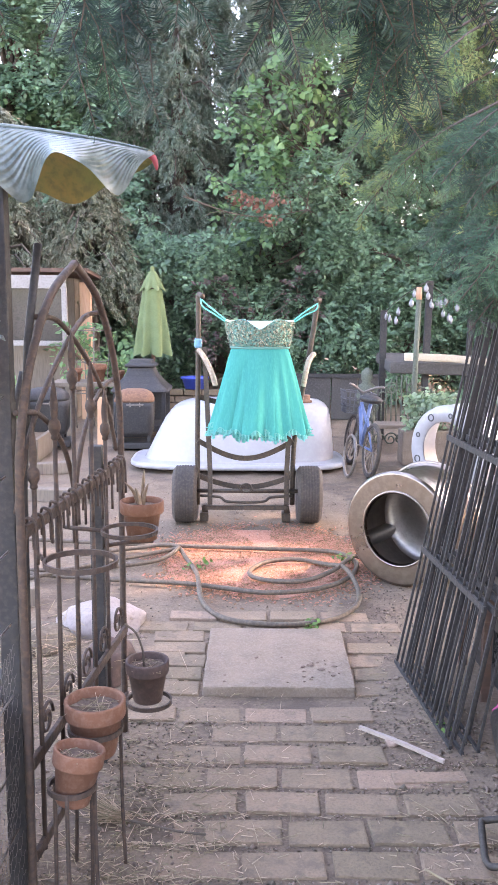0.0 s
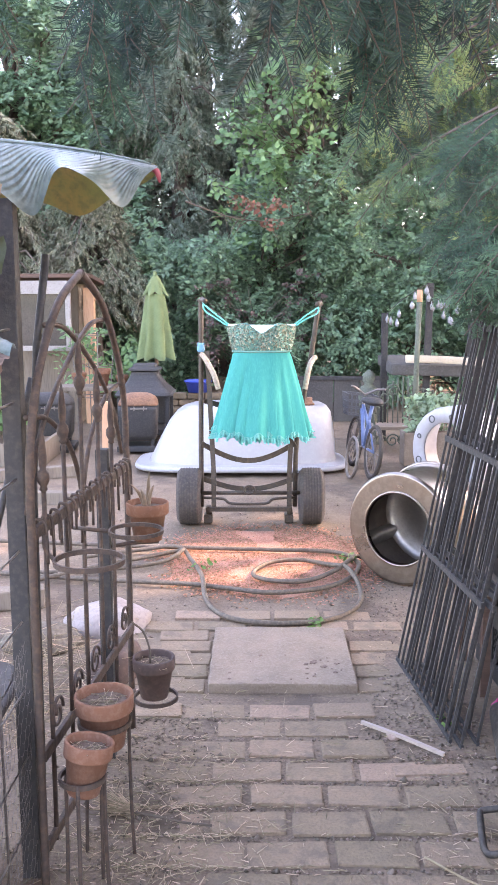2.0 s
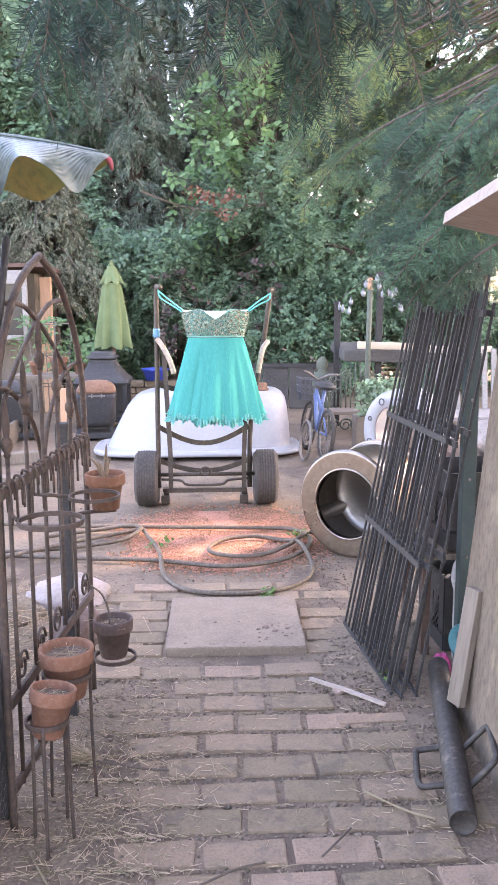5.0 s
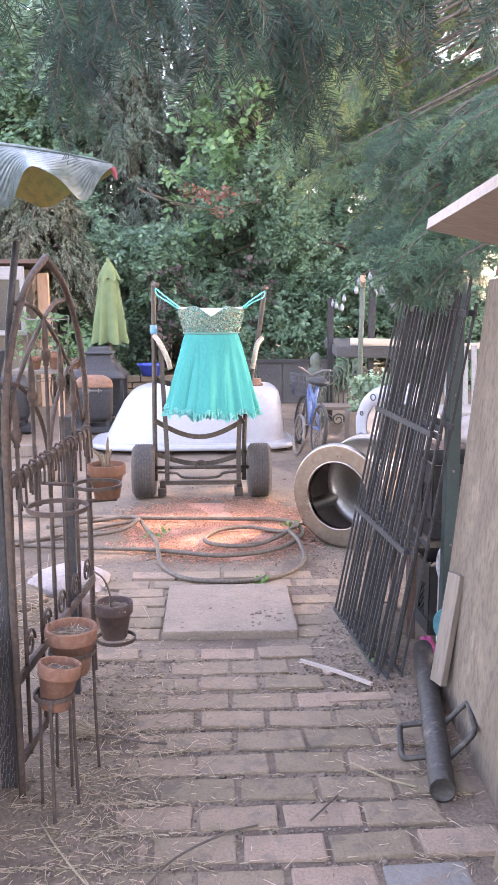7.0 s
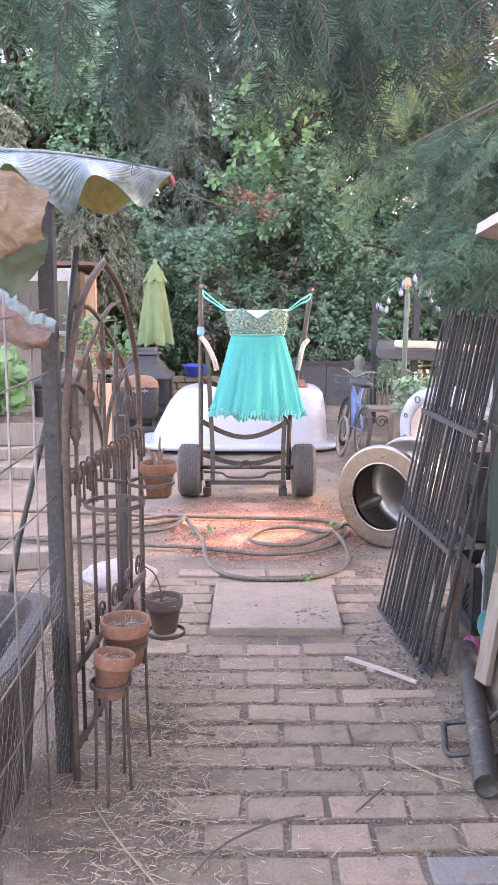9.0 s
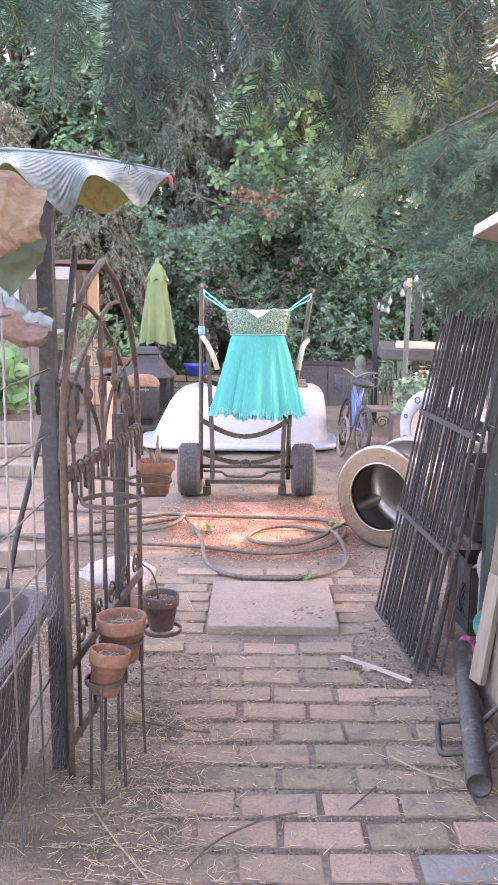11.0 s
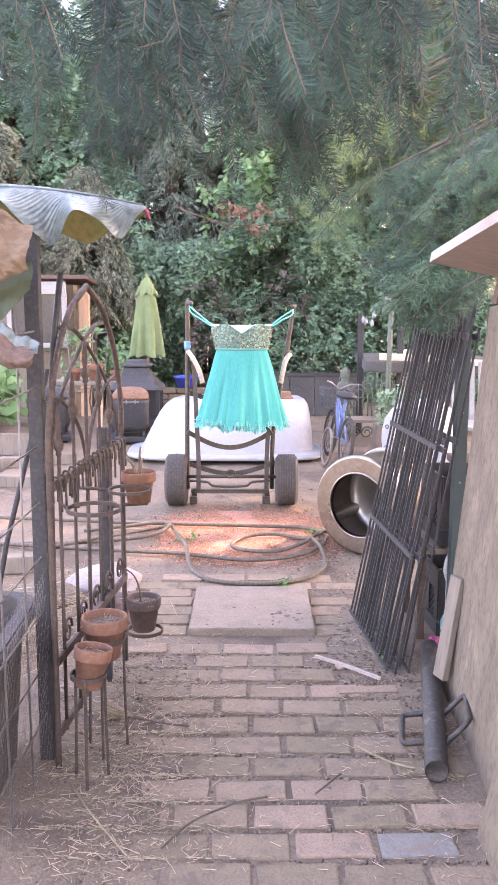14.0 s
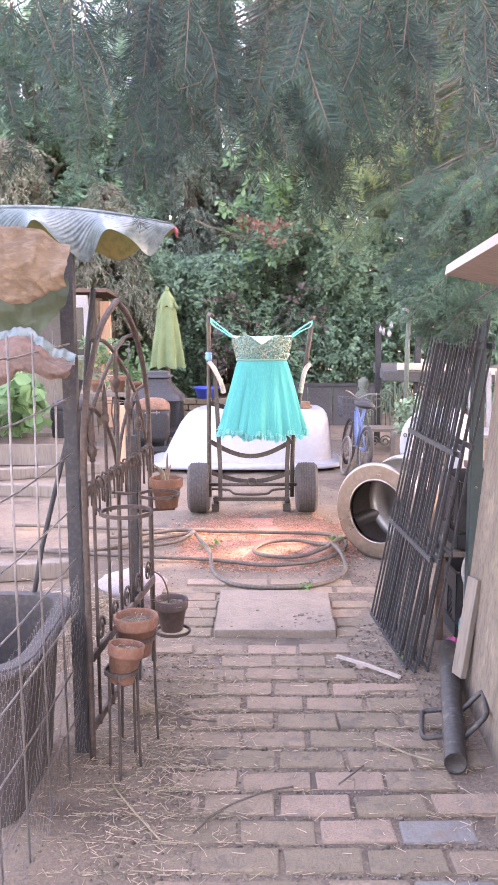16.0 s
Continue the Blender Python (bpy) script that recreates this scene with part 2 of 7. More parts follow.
def tube(bm, pts, r, seg=8, closed=False, square=False, flat=None):
    """A rod along pts; r: one radius or one a point; flat: (width, thickness) for a band standing on edge."""
    pts = [Vector(p) for p in pts]
    n = len(pts)
    rs = r if isinstance(r, (list, tuple)) else [r] * n
    tang = []
    for i in range(n):
        a, b = (pts[i - 1], pts[(i + 1) % n]) if closed else (pts[max(i - 1, 0)], pts[min(i + 1, n - 1)])
        tang.append((b - a).normalized())
    up = Vector((0, 0, 1)) if abs(tang[0].z) < 0.9 else Vector((0, 1, 0))
    side = tang[0].cross(up).normalized()
    rings = []
    for p, t, rad in zip(pts, tang, rs):
        side = (side - t * side.dot(t)).normalized()
        other = side.cross(t).normalized()
        ring = []
        for k in range(seg):
            a = 2 * math.pi * (k + (0.5 if seg == 4 else 0)) / seg
            ca, sa = math.cos(a), math.sin(a)
            if seg == 4:
                ca, sa = ca * 1.414, sa * 1.414
            if flat:
                ring.append(bm.verts.new(p + side * (ca * flat[1] / 2) + other * (sa * flat[0] / 2)))
            else:
                ring.append(bm.verts.new(p + side * (ca * rad) + other * (sa * rad)))
        rings.append(ring)
    for i in range(n if closed else n - 1):
        a, b = rings[i], rings[(i + 1) % n]
        for k in range(seg):
            bm.faces.new((a[k], a[(k + 1) % seg], b[(k + 1) % seg], b[k]))
    if not closed:
        bm.faces.new(rings[0][::-1])
        bm.faces.new(rings[-1])
    return bm


def lathe(bm, prof, seg=24, m=None, wobble=0.0):
    """Turns a profile of (radius, height) round z."""
    rings = []
    for r, z in prof:
        ring = []
        for k in range(seg):
            a = 2 * math.pi * k / seg
            v = Vector((r * math.cos(a), r * math.sin(a), z))
            if wobble:
                v *= 1 + wobble * noise.noise(v * 5)
            ring.append(bm.verts.new(m @ v if m else v))
        rings.append(ring)
    for a, b in zip(rings, rings[1:]):
        for k in range(seg):
            bm.faces.new((a[k], a[(k + 1) % seg], b[(k + 1) % seg], b[k]))
    bm.faces.new(rings[0][::-1])
    bm.faces.new(rings[-1])
    return bm


def smooth_line(pts, per=6, closed=False):
    """A Catmull-Rom line through pts."""
    p = [Vector(q) for q in pts]
    n = len(p)
    out = []
    for i in range(n if closed else n - 1):
        if closed:
            a, b, c, d = p[i - 1], p[i], p[(i + 1) % n], p[(i + 2) % n]
        else:
            a, b, c, d = p[max(i - 1, 0)], p[i], p[i + 1], p[min(i + 2, n - 1)]
        for k in range(per):
            t = k / per
            out.append(0.5 * (2 * b + (c - a) * t + (2 * a - 5 * b + 4 * c - d) * t * t + (3 * b - a - 3 * c + d) * t ** 3))
    if not closed:
        out.append(p[-1])
    return out


def circle(c, r, n=24, axis="z", squash=1.0):
    out = []
    for k in range(n):
        a = 2 * math.pi * k / n
        u, v = r * math.cos(a), r * squash * math.sin(a)
        out.append(Vector(c) + Vector({"z": (u, v, 0), "y": (u, 0, v), "x": (0, u, v)}[axis]))
    return out


def loft(bm, rows, close_row=True, cap=(False, False)):
    grid = [[bm.verts.new(v) for v in row] for row in rows]
    n = len(grid[0])
    for a, b in zip(grid, grid[1:]):
        for k in range(n if close_row else n - 1):
            bm.faces.new((a[k], a[(k + 1) % n], b[(k + 1) % n], b[k]))
    if cap[0]:
        bm.faces.new(grid[0][::-1])
    if cap[1]:
        bm.faces.new(grid[-1])
    return bm


# ---- leaves ----
rng = np.random.default_rng(7)


def unit(v):
    return v / np.maximum(np.linalg.norm(v, axis=-1, keepdims=True), 1e-9)


def leaf_soup(places, size, up=0.5, jitter=0.9, droop=0.25, shape=0.42):
    """Folded oval leaves, two quads each, at the given places. Returns verts, faces."""
    n = len(places)
    d = unit(rng.normal(size=(n, 3)) * (1, 1, 0.6) + (0, -0.25, -droop))
    nrm = unit(rng.normal(size=(n, 3)) * jitter + (0, -0.35, up))
    side = unit(np.cross(d, nrm))
    nrm = np.cross(side, d)
    L = (size * rng.uniform(0.55, 1.3, n))[:, None]
    w = L * shape * rng.uniform(0.75, 1.2, n)[:, None]
    curl = rng.uniform(0.02, 0.2, n)[:, None] * L
    a = places
    tip = places + d * L - nrm * curl
    l1 = places + d * L * 0.28 + side * w * 0.85 + nrm * L * 0.08
    r1 = places + d * L * 0.28 - side * w * 0.85 + nrm * L * 0.08
    l2 = places + d * L * 0.62 + side * w * 0.8 + nrm * L * 0.05
    r2 = places + d * L * 0.62 - side * w * 0.8 + nrm * L * 0.05
    V = np.stack([a, l1, l2, tip, r2, r1], 1).reshape(-1, 3)
    i = np.arange(n)[:, None] * 6
    F = np.concatenate([i + [0, 1, 2, 3], i + [0, 3, 4, 5]], 0)
    return V, F


def clump_points(centres, radii, count, flat=0.8):
    """Points in shells of clumps, denser towards the outside."""
    k = rng.integers(0, len(centres), count)
    d = unit(rng.normal(size=(count, 3)))
    r = radii[k] * rng.uniform(0.35, 1.0, count) ** 0.6
    p = centres[k] + d * r[:, None] * (1, 1, flat)
    return p


def needles(starts, ends, per_m, length, width, tilt=0.9, gravity=0.0):
    """Twigs set round with needles, as long thin triangles. starts, ends: arrays of twig axes."""
    v = ends - starts
    Ls = np.linalg.norm(v, axis=1)
    counts = np.maximum((Ls * per_m).astype(int), 3)
    idx = np.repeat(np.arange(len(starts)), counts)
    n = len(idx)
    f = rng.uniform(0, 1, n)
    base = starts[idx] + v[idx] * f[:, None]
    t = unit(v)[idx]
    rnd = unit(rng.normal(size=(n, 3)) * (1, 1, 0.75))
    out = unit(rnd - t * (rnd * t).sum(1, keepdims=True))
    d = unit(out * tilt + t * 0.55 + np.array([0, 0, -gravity]))
    L = (length * rng.uniform(0.7, 1.15, n) * (1 - 0.35 * f ** 3))[:, None]
    s = unit(np.cross(d, unit(rng.normal(size=(n, 3))))) * (width / 2)
    V = np.stack([base - s, base + s, base + d * L * 0.75 + s * 0.8, base + d * L], 1).reshape(-1, 3)
    i = np.arange(n)[:, None] * 4
    F = np.concatenate([i + [0, 1, 2], i + [0, 2, 3]], 0)
    return V, F


def leaf_sprays(centres, radii, count, size, per=9, flat=0.8, shape=0.3, droop=0.35):
    """Twigs of alternate leaves lying in one plane, set round the clumps. Returns verts, faces."""
    k = rng.integers(0, len(centres), count)
    out = unit(rng.normal(size=(count, 3)))
    root = centres[k] + out * (radii[k] * rng.uniform(0.2, 1.0, count) ** 0.55)[:, None] * (1, 1, flat)
    t = unit(out * 0.7 + rng.normal(size=(count, 3)) * 0.5 + (0, -0.3, -droop))
    nrm = unit(rng.normal(size=(count, 3)) * 0.35 + (0, -0.55, 1.0))
    side = unit(np.cross(t, nrm))
    reach = (size * per * 0.30 * rng.uniform(0.7, 1.3, count))[:, None]
    bases, dirs, normals = [], [], []
    for j in range(per):
        f = j / (per - 1)
        sg = 0.0 if j == per - 1 else (1.0 if j % 2 else -1.0)
        bases.append(root + t * reach * f - np.array([0, 0, 0.35]) * reach * f * f)
        dirs.append(unit(t * 0.55 + side * sg * 0.9 + rng.normal(size=(count, 3)) * 0.22))
        normals.append(unit(nrm + rng.normal(size=(count, 3)) * 0.28))
    a, d, nm = np.concatenate(bases), np.concatenate(dirs), np.concatenate(normals)
    n = len(a)
    s = unit(np.cross(d, nm))
    nm = np.cross(s, d)
    L = (size * rng.uniform(0.6, 1.25, n))[:, None]
    w = L * shape * rng.uniform(0.8, 1.2, n)[:, None]
    V = np.stack([a, a + d * L * 0.3 + s * w + nm * L * 0.06, a + d * L * 0.68 + s * w * 0.72 + nm * L * 0.03, a + d * L - nm * L * 0.12,
                  a + d * L * 0.68 - s * w * 0.72 + nm * L * 0.03, a + d * L * 0.3 - s * w + nm * L * 0.06], 1).reshape(-1, 3)
    i = np.arange(n)[:, None] * 6
    return V, np.concatenate([i + [0, 1, 2, 3], i + [0, 3, 4, 5]], 0)


def combed(starts, ends, planes, per_m, length, width, spread=0.9):
    """Needles set in two ranks along twigs, in the plane of each spray, as on a fir shoot."""
    v = ends - starts
    counts = np.maximum((np.linalg.norm(v, axis=1) * per_m).astype(int), 6)
    idx = np.repeat(np.arange(len(starts)), counts)
    n = len(idx)
    f = rng.uniform(0, 1, n)
    t, nm = unit(v)[idx], planes[idx]
    side = unit(np.cross(t, nm))
    sg = np.where(rng.uniform(size=n) < 0.5, -1.0, 1.0)
    open_out = spread * (1 - 0.75 * np.clip(f - 0.85, 0, 1) / 0.15) * rng.uniform(0.75, 1.15, n)
    d = unit(side * (sg * open_out)[:, None] + t * rng.uniform(0.45, 0.75, n)[:, None] + nm * rng.normal(0.12, 0.30, n)[:, None])
    base = starts[idx] + v[idx] * f[:, None]
    L = (length * rng.uniform(0.75, 1.12, n))[:, None]
    s = unit(np.cross(d, nm + 0.3 * rng.normal(size=(n, 3)))) * (width / 2)
    V = np.stack([base - s * 0.7, base + s * 0.7, base + d * L * 0.7 + s, base + d * L, base + d * L * 0.7 - s], 1).reshape(-1, 3)
    i = np.arange(n)[:, None] * 5
    return V, np.concatenate([i + [0, 1, 2], i + [0, 2, 4], i + [4, 2, 3]], 0)


def twig_rods(starts, ends, r):
    """Three-sided rods for twigs."""
    n = len(starts)
    t = unit(ends - starts)
    a = unit(np.cross(t, np.array([0.31, 0.52, 0.8])))
    b = np.cross(t, a)
    ring = [a, -0.5 * a + 0.87 * b, -0.5 * a - 0.87 * b]
    V = np.stack([starts + q * r for q in ring] + [ends + q * r * 0.6 for q in ring], 1).reshape(-1, 3)
    i = np.arange(n)[:, None] * 6
    F = np.concatenate([i + [0, 1, 4, 3], i + [1, 2, 5, 4], i + [2, 0, 3, 5]], 0)
    return V, F


def stack(*vf):
    V, F, o = [], [], 0
    for v, f in vf:
        V.append(v)
        F.append(f + o)
        o += len(v)
    return np.concatenate(V), np.concatenate(F)

# ---- ground ----
def ground_height(x, y):
    h = 0.012 * noise.noise(Vector((x * 2.2, y * 2.2, 0))) + 0.006 * noise.noise(Vector((x * 9, y * 9, 3)))
    on_path = max(0.0, min(1.0, (0.85 - abs(x - 0.2)) / 0.2)) * max(0.0, min(1.0, (3.4 - y) / 0.2)) * max(0.0, min(1.0, (y - 0.5) / 0.2))
    drift = max(0.0, min(1.0, (-0.02 - x - 0.12 * noise.noise(Vector((0, y * 2.3, 1)))) / 0.22)) * max(0.0, min(1.0, (2.65 - y) / 0.4))
    drift = max(drift, max(0.0, min(1.0, (x - 0.47 - 0.08 * noise.noise(Vector((3, y * 4, 1)))) / 0.12)) * max(0.0, min(1.0, (y - 2.12) / 0.1)))
    return h * (1 - 0.72 * on_path) - 0.007 + on_path * (0.0080 + 0.010 * drift)


def build_ground():
    bm = B()
    xs = sorted({round(v, 4) for v in [*np.linspace(-1.6, 1.8, 150), *np.linspace(-8, 8, 60), -60, -30, -15, 15, 30, 60]})
    ys = sorted({round(v, 4) for v in [*np.linspace(0.4, 5.6, 210), *np.linspace(-3, 14, 60), -60, -20, 20, 35, 60, 90]})
    grid = [[bm.verts.new((x, y, ground_height(x, y))) for x in xs] for y in ys]
    for a, b in zip(grid, grid[1:]):
        for k in range(len(xs) - 1):
            bm.faces.new((a[k], a[k + 1], b[k + 1], b[k]))
    ob = part("ground", bm, DIRT, None, smooth=True)
    return tagged(ob, "packed bare brown dirt of a garden yard", "ground", kind="structure")


build_ground()


def build_path():
    """Running-bond brick path; the slab lies in it."""
    path = tagged(thing("brick_path", pose(0, 0, 0), "worn pinkish brick path with dirt in its joints", "path", kind="structure"), kind="structure")
    shapes = []
    for k in range(8):
        bm = B()
        box(bm, (0, 0, 0), (0.190, 0.098, 0.055), bevel=0.006)
        for v in bm.verts:
            q = noise.noise_vector(v.co * 25 + Vector((k * 9, 0, 0)))
            v.co += Vector((q.x, q.y, q.z * 0.5)) * 0.005
        bm.normal_update()
        me = bpy.data.meshes.new("brick")
        bm.to_mesh(me)
        bm.free()
        me.materials.append(BRICK if k < 6 else BRICK_GREY)
        shapes.append(me)
    r = random.Random(4)
    for k in range(-10, 12):
        y = 2.06 + 0.125 * k + 0.052
        first = 0.07 if k % 2 == 0 else 0.174
        for n in range(-4, 4):
            x = first + 0.205 * n + 0.097
            left = -0.36 if y < 1.9 else -0.33
            right = 0.76 if y < 2.15 else (0.50 if y < 2.7 else 0.66)
            if x < left or x > right:
                continue
            if 2.70 < y < 3.31 and -0.16 < x < 0.53:
                continue
            sunk = 0.0
            if x < -0.02 and y < 2.6:
                sunk = 0.012 * min(1.0, (-0.02 - x) / 0.25) + r.uniform(0, 0.008)
            if y > 2.2 and x > 0.42:
                sunk = r.uniform(0.004, 0.013)
            grey = 0.0 if x < 0.33 or y > 2.1 else 0.5
            me = r.choice(shapes[6:]) if r.random() < grey else r.choice(shapes[:6])
            ob = new("brick", me)
            ob.parent = path
            ob.matrix_local = pose(x + r.uniform(-0.005, 0.005), y + r.uniform(-0.005, 0.005), -0.0185 + r.uniform(-0.003, 0.003) - 0.6 * sunk, r.uniform(-1.2, 1.2), r.uniform(-1.2, 1.2), r.uniform(-2, 2))
    # bricks laid along both sides of the slab
    for x, y0, count in ((-0.175, 2.80, 5), (0.535, 2.80, 4)):
        for k in range(count):
            ob = new("brick", r.choice(shapes[:6]))
            ob.parent = path
            ob.matrix_local = pose(x + r.uniform(-0.01, 0.01), y0 + 0.115 * k, -0.018 + r.uniform(-0.003, 0.003), 0, 0, r.uniform(-3, 3))


def build_slab():
    bm = B()
    box(bm, (0, 0, 0.0), (0.50, 0.53, 0.06), bevel=0.008)
    bmesh.ops.subdivide_edges(bm, edges=[e for e in bm.edges if e.calc_length() > 0.2], cuts=14, use_grid_fill=True)
    for v in bm.verts:
        v.co += noise.noise_vector(v.co * 22) * 0.0035
    ob = part("concrete_slab", bm, CONCRETE)
    ob.matrix_world = pose(0.185, 3.015, 0.004, 0, 0, -0.5)
    tagged(ob, "rough grey concrete paving slab laid among the path's bricks", "paving slab")


def build_drips():
    """Dark damp spots where something dripped on the slab."""
    r = random.Random(12)
    for k in range(26):
        x, y = (r.gauss(0.32, 0.035), r.gauss(2.90, 0.05)) if k < 14 else (r.uniform(0.0, 0.42), r.uniform(2.78, 3.0))
        rad = r.uniform(0.004, 0.011) * (1.4 if k < 4 else 0.8)
        bm = B()
        lathe(bm, [(rad, 0.0), (rad * 0.8, 0.0016), (rad * 0.2, 0.0022)], 9, wobble=0.6)
        ob = part("dirt_spot", bm, SOIL, smooth=True)
        ob.matrix_world = pose(x, y, 0.0345, 0, 0, r.uniform(0, 360)) @ Matrix.Diagonal((1, r.uniform(0.6, 1.0), 1, 1))
        tagged(ob, "dark crumb of wet earth dropped on the slab", "dirt", "crumbs on the slab")


def build_chips():
    """Fresh wood chips strewn over the dirt."""
    n = 15000
    a = rng.uniform(0, 2 * math.pi, n)
    q = rng.uniform(0, 1, n) ** 0.6
    x = 0.17 + 0.55 * q * np.cos(a) + 0.07 * rng.normal(size=n)
    y = 4.35 + 0.62 * q * np.sin(a) + 0.07 * rng.normal(size=n)
    keep = np.array([noise.noise(Vector((u * 3, w * 3, 7))) > -0.35 for u, w in zip(x, y)])
    x, y = x[keep], y[keep]
    z = np.array([ground_height(u, w) for u, w in zip(x, y)]) + 0.004
    c = np.stack([x, y, z], 1)
    n = len(c)
    d = unit(rng.normal(size=(n, 3)) * (1, 1, 0.25))
    s = unit(np.cross(d, np.array([0, 0, 1.0]) + 0.3 * rng.normal(size=(n, 3))))
    L = rng.uniform(0.003, 0.011, n)[:, None]
    W = rng.uniform(0.0015, 0.005, n)[:, None]
    up = np.cross(s, d) * 0.002
    V = np.stack([c - d * L - s * W, c + d * L - s * W, c + d * L + s * W, c - d * L + s * W, c + up * 2], 1).reshape(-1, 3)
    i = np.arange(n)[:, None] * 5
    F = np.concatenate([i + [0, 1, 4], i + [1, 2, 4], i + [2, 3, 4], i + [3, 0, 4]], 0)
    ob = soup("wood_chips", V, F, CHIPS)
    tagged(ob, "fresh orange wood chips strewn on the dirt", "wood chips", kind="stuff")
    # the trodden sawdust under them
    bm = B()
    rows = []
    m = 40
    for q in (0.0, 0.35, 0.7, 0.9, 1.0):
        row = []
        for k in range(m):
            t = 2 * math.pi * k / m
            w = q * (1 + 0.22 * noise.noise(Vector((math.cos(t) * 1.6, math.sin(t) * 1.6, 5))))
            px, py = 0.17 + 0.56 * w * math.cos(t), 4.32 + 0.60 * w * math.sin(t)
            row.append((px, py, ground_height(px, py) + 0.006 * (1 - q) + (0.001 if q < 1 else -0.006)))
        rows.append(row)
    loft(bm, rows)
    ob = part("sawdust", bm, CHIPS, smooth=True)
    tagged(ob, "thin layer of trodden orange sawdust on the dirt", "sawdust", kind="stuff")


def build_straw():
    """Bits of straw and stalk on the path, thickest at its dirt-covered side."""
    n = 2600
    x = np.concatenate([rng.normal(-0.17, 0.15, n), rng.uniform(-0.3, 0.8, 420), rng.uniform(-0.7, 0.9, 250), rng.normal(0.62, 0.10, 350)])
    y = np.concatenate([rng.normal(1.75, 0.42, n), rng.uniform(1.0, 3.0, 420), rng.uniform(1.0, 5.0, 250), rng.normal(1.75, 0.5, 350)])
    # much of it has gathered in the joints
    rows = np.floor((y - 2.06) / 0.125) * 0.125 + 2.06
    caught = (rng.uniform(size=len(x)) < 0.35) & (y < 2.7)
    y = np.where(caught, rows - 0.008 + rng.normal(0, 0.006, len(x)), y)
    n = len(x)
    a = np.where(caught, rng.normal(0, 0.35, n), rng.uniform(0, math.pi, n))
    L = rng.uniform(0.004, 0.017, n) * np.where(rng.uniform(size=n) > 0.90, 2.4, 1)
    z0 = np.where((x < -0.05) & ~caught, rng.uniform(0.012, 0.026, n), 0.0135)
    d = np.stack([np.cos(a), np.sin(a), rng.normal(0, 0.10, n)], 1)
    c = np.stack([x, y, z0], 1)
    V, F = twig_rods(c - d * L[:, None], c + d * L[:, None], 0.0014)
    ob = soup("straw", V, F, STRAW)
    tagged(ob, "scattered dry straw and stalks on the brick path", "straw", kind="stuff")


def build_pebbles():
    joint = rng.integers(-10, 5, 2600)
    x = np.concatenate([rng.uniform(-0.8, 0.9, 2600), rng.uniform(0.42, 0.78, 1300), rng.uniform(0.5, 0.95, 900), rng.uniform(-0.3, 0.78, 2600), rng.normal(-0.2, 0.14, 1500)])
    y = np.concatenate([rng.uniform(1.0, 6.0, 2600), rng.uniform(2.0, 2.9, 1300), rng.uniform(3.0, 3.9, 900), 2.06 + 0.125 * joint - 0.010 + rng.normal(0, 0.007, 2600), rng.uniform(1.0, 2.6, 1500)])
    n = len(x)
    z = np.array([ground_height(u, w) for u, w in zip(x, y)])
    c = np.stack([x, y, z + 0.002], 1)
    r = (rng.uniform(0.0015, 0.0055, n) * np.where(rng.uniform(size=n) > 0.97, 2.2, 1))[:, None]
    base = np.array([[1, 0, 0], [0, 1, 0], [-1, 0, 0], [0, -1, 0], [0, 0, 0.8], [0, 0, -0.5]])
    V = (c[:, None, :] + r[:, None, :] * (base[None] + rng.normal(0, 0.22, (n, 6, 3)))).reshape(-1, 3)
    i = np.arange(n)[:, None] * 6
    F = np.concatenate([i + t for t in ([0, 1, 4], [1, 2, 4], [2, 3, 4], [3, 0, 4], [1, 0, 5], [2, 1, 5], [3, 2, 5], [0, 3, 5])], 0)
    ob = soup("pebbles", V, F, PEBBLE)
    tagged(ob, "small stones and crumbs of earth on the dirt", "gravel", kind="stuff")


def build_hose():
    z = 0.018
    a = [(-1.4, 4.62, z), (-0.9, 4.55, z), (-0.57, 4.50, z), (-0.2, 4.46, z), (0.2, 4.42, z), (0.5, 4.38, z), (0.60, 4.22, z), (0.57, 4.02, z), (0.47, 3.86, z), (0.33, 3.77, z), (0.15, 3.74, z),
         (-0.03, 3.80, z), (-0.2, 3.86, z), (-0.46, 3.90, z), (-0.9, 3.98, z), (-1.4, 4.10, z)]
    b = [(-0.75, 4.30, z), (-0.5, 4.42, z), (-0.30, 4.42, z * 2), (-0.22, 4.25, z), (-0.165, 4.05, z), (-0.14, 3.84, z * 2.6), (-0.11, 3.62, z), (-0.02, 3.43, z), (0.14, 3.36, z), (0.32, 3.37, z), (0.46, 3.46, z),
         (0.545, 3.62, z), (0.565, 3.84, z), (0.53, 4.03, z * 2.4), (0.46, 4.16, z), (0.32, 4.24, z), (0.18, 4.20, z), (0.10, 4.08, z), (0.10, 3.97, z), (0.2, 3.90, z), (0.34, 3.91, z), (0.47, 4.0, z * 2), (0.56, 4.16, z * 2.3), (0.62, 4.3, z), (0.78, 4.1, z), (1.1, 4.3, z)]
    c = [(-1.3, 4.02, z), (-0.8, 4.05, z), (-0.52, 4.12, z), (-0.35, 4.22, z), (-0.27, 4.33, z * 2.2), (-0.3, 4.40, z), (-0.44, 4.30, z), (-0.6, 4.12, z * 2), (-0.9, 3.9, z * 1.5)]
    hose = thing("garden_hose", pose(0, 0, 0), "dusty brown garden hose lying in loose loops on the dirt", "hose")
    for line in (a, b, c):
        bm = B()
        tube(bm, smooth_line(line, 8), 0.0108, 10)
        part("hose_length", bm, HOSE, hose, smooth=True)


build_slab()
build_drips()
build_chips()
build_straw()
build_pebbles()
build_hose()

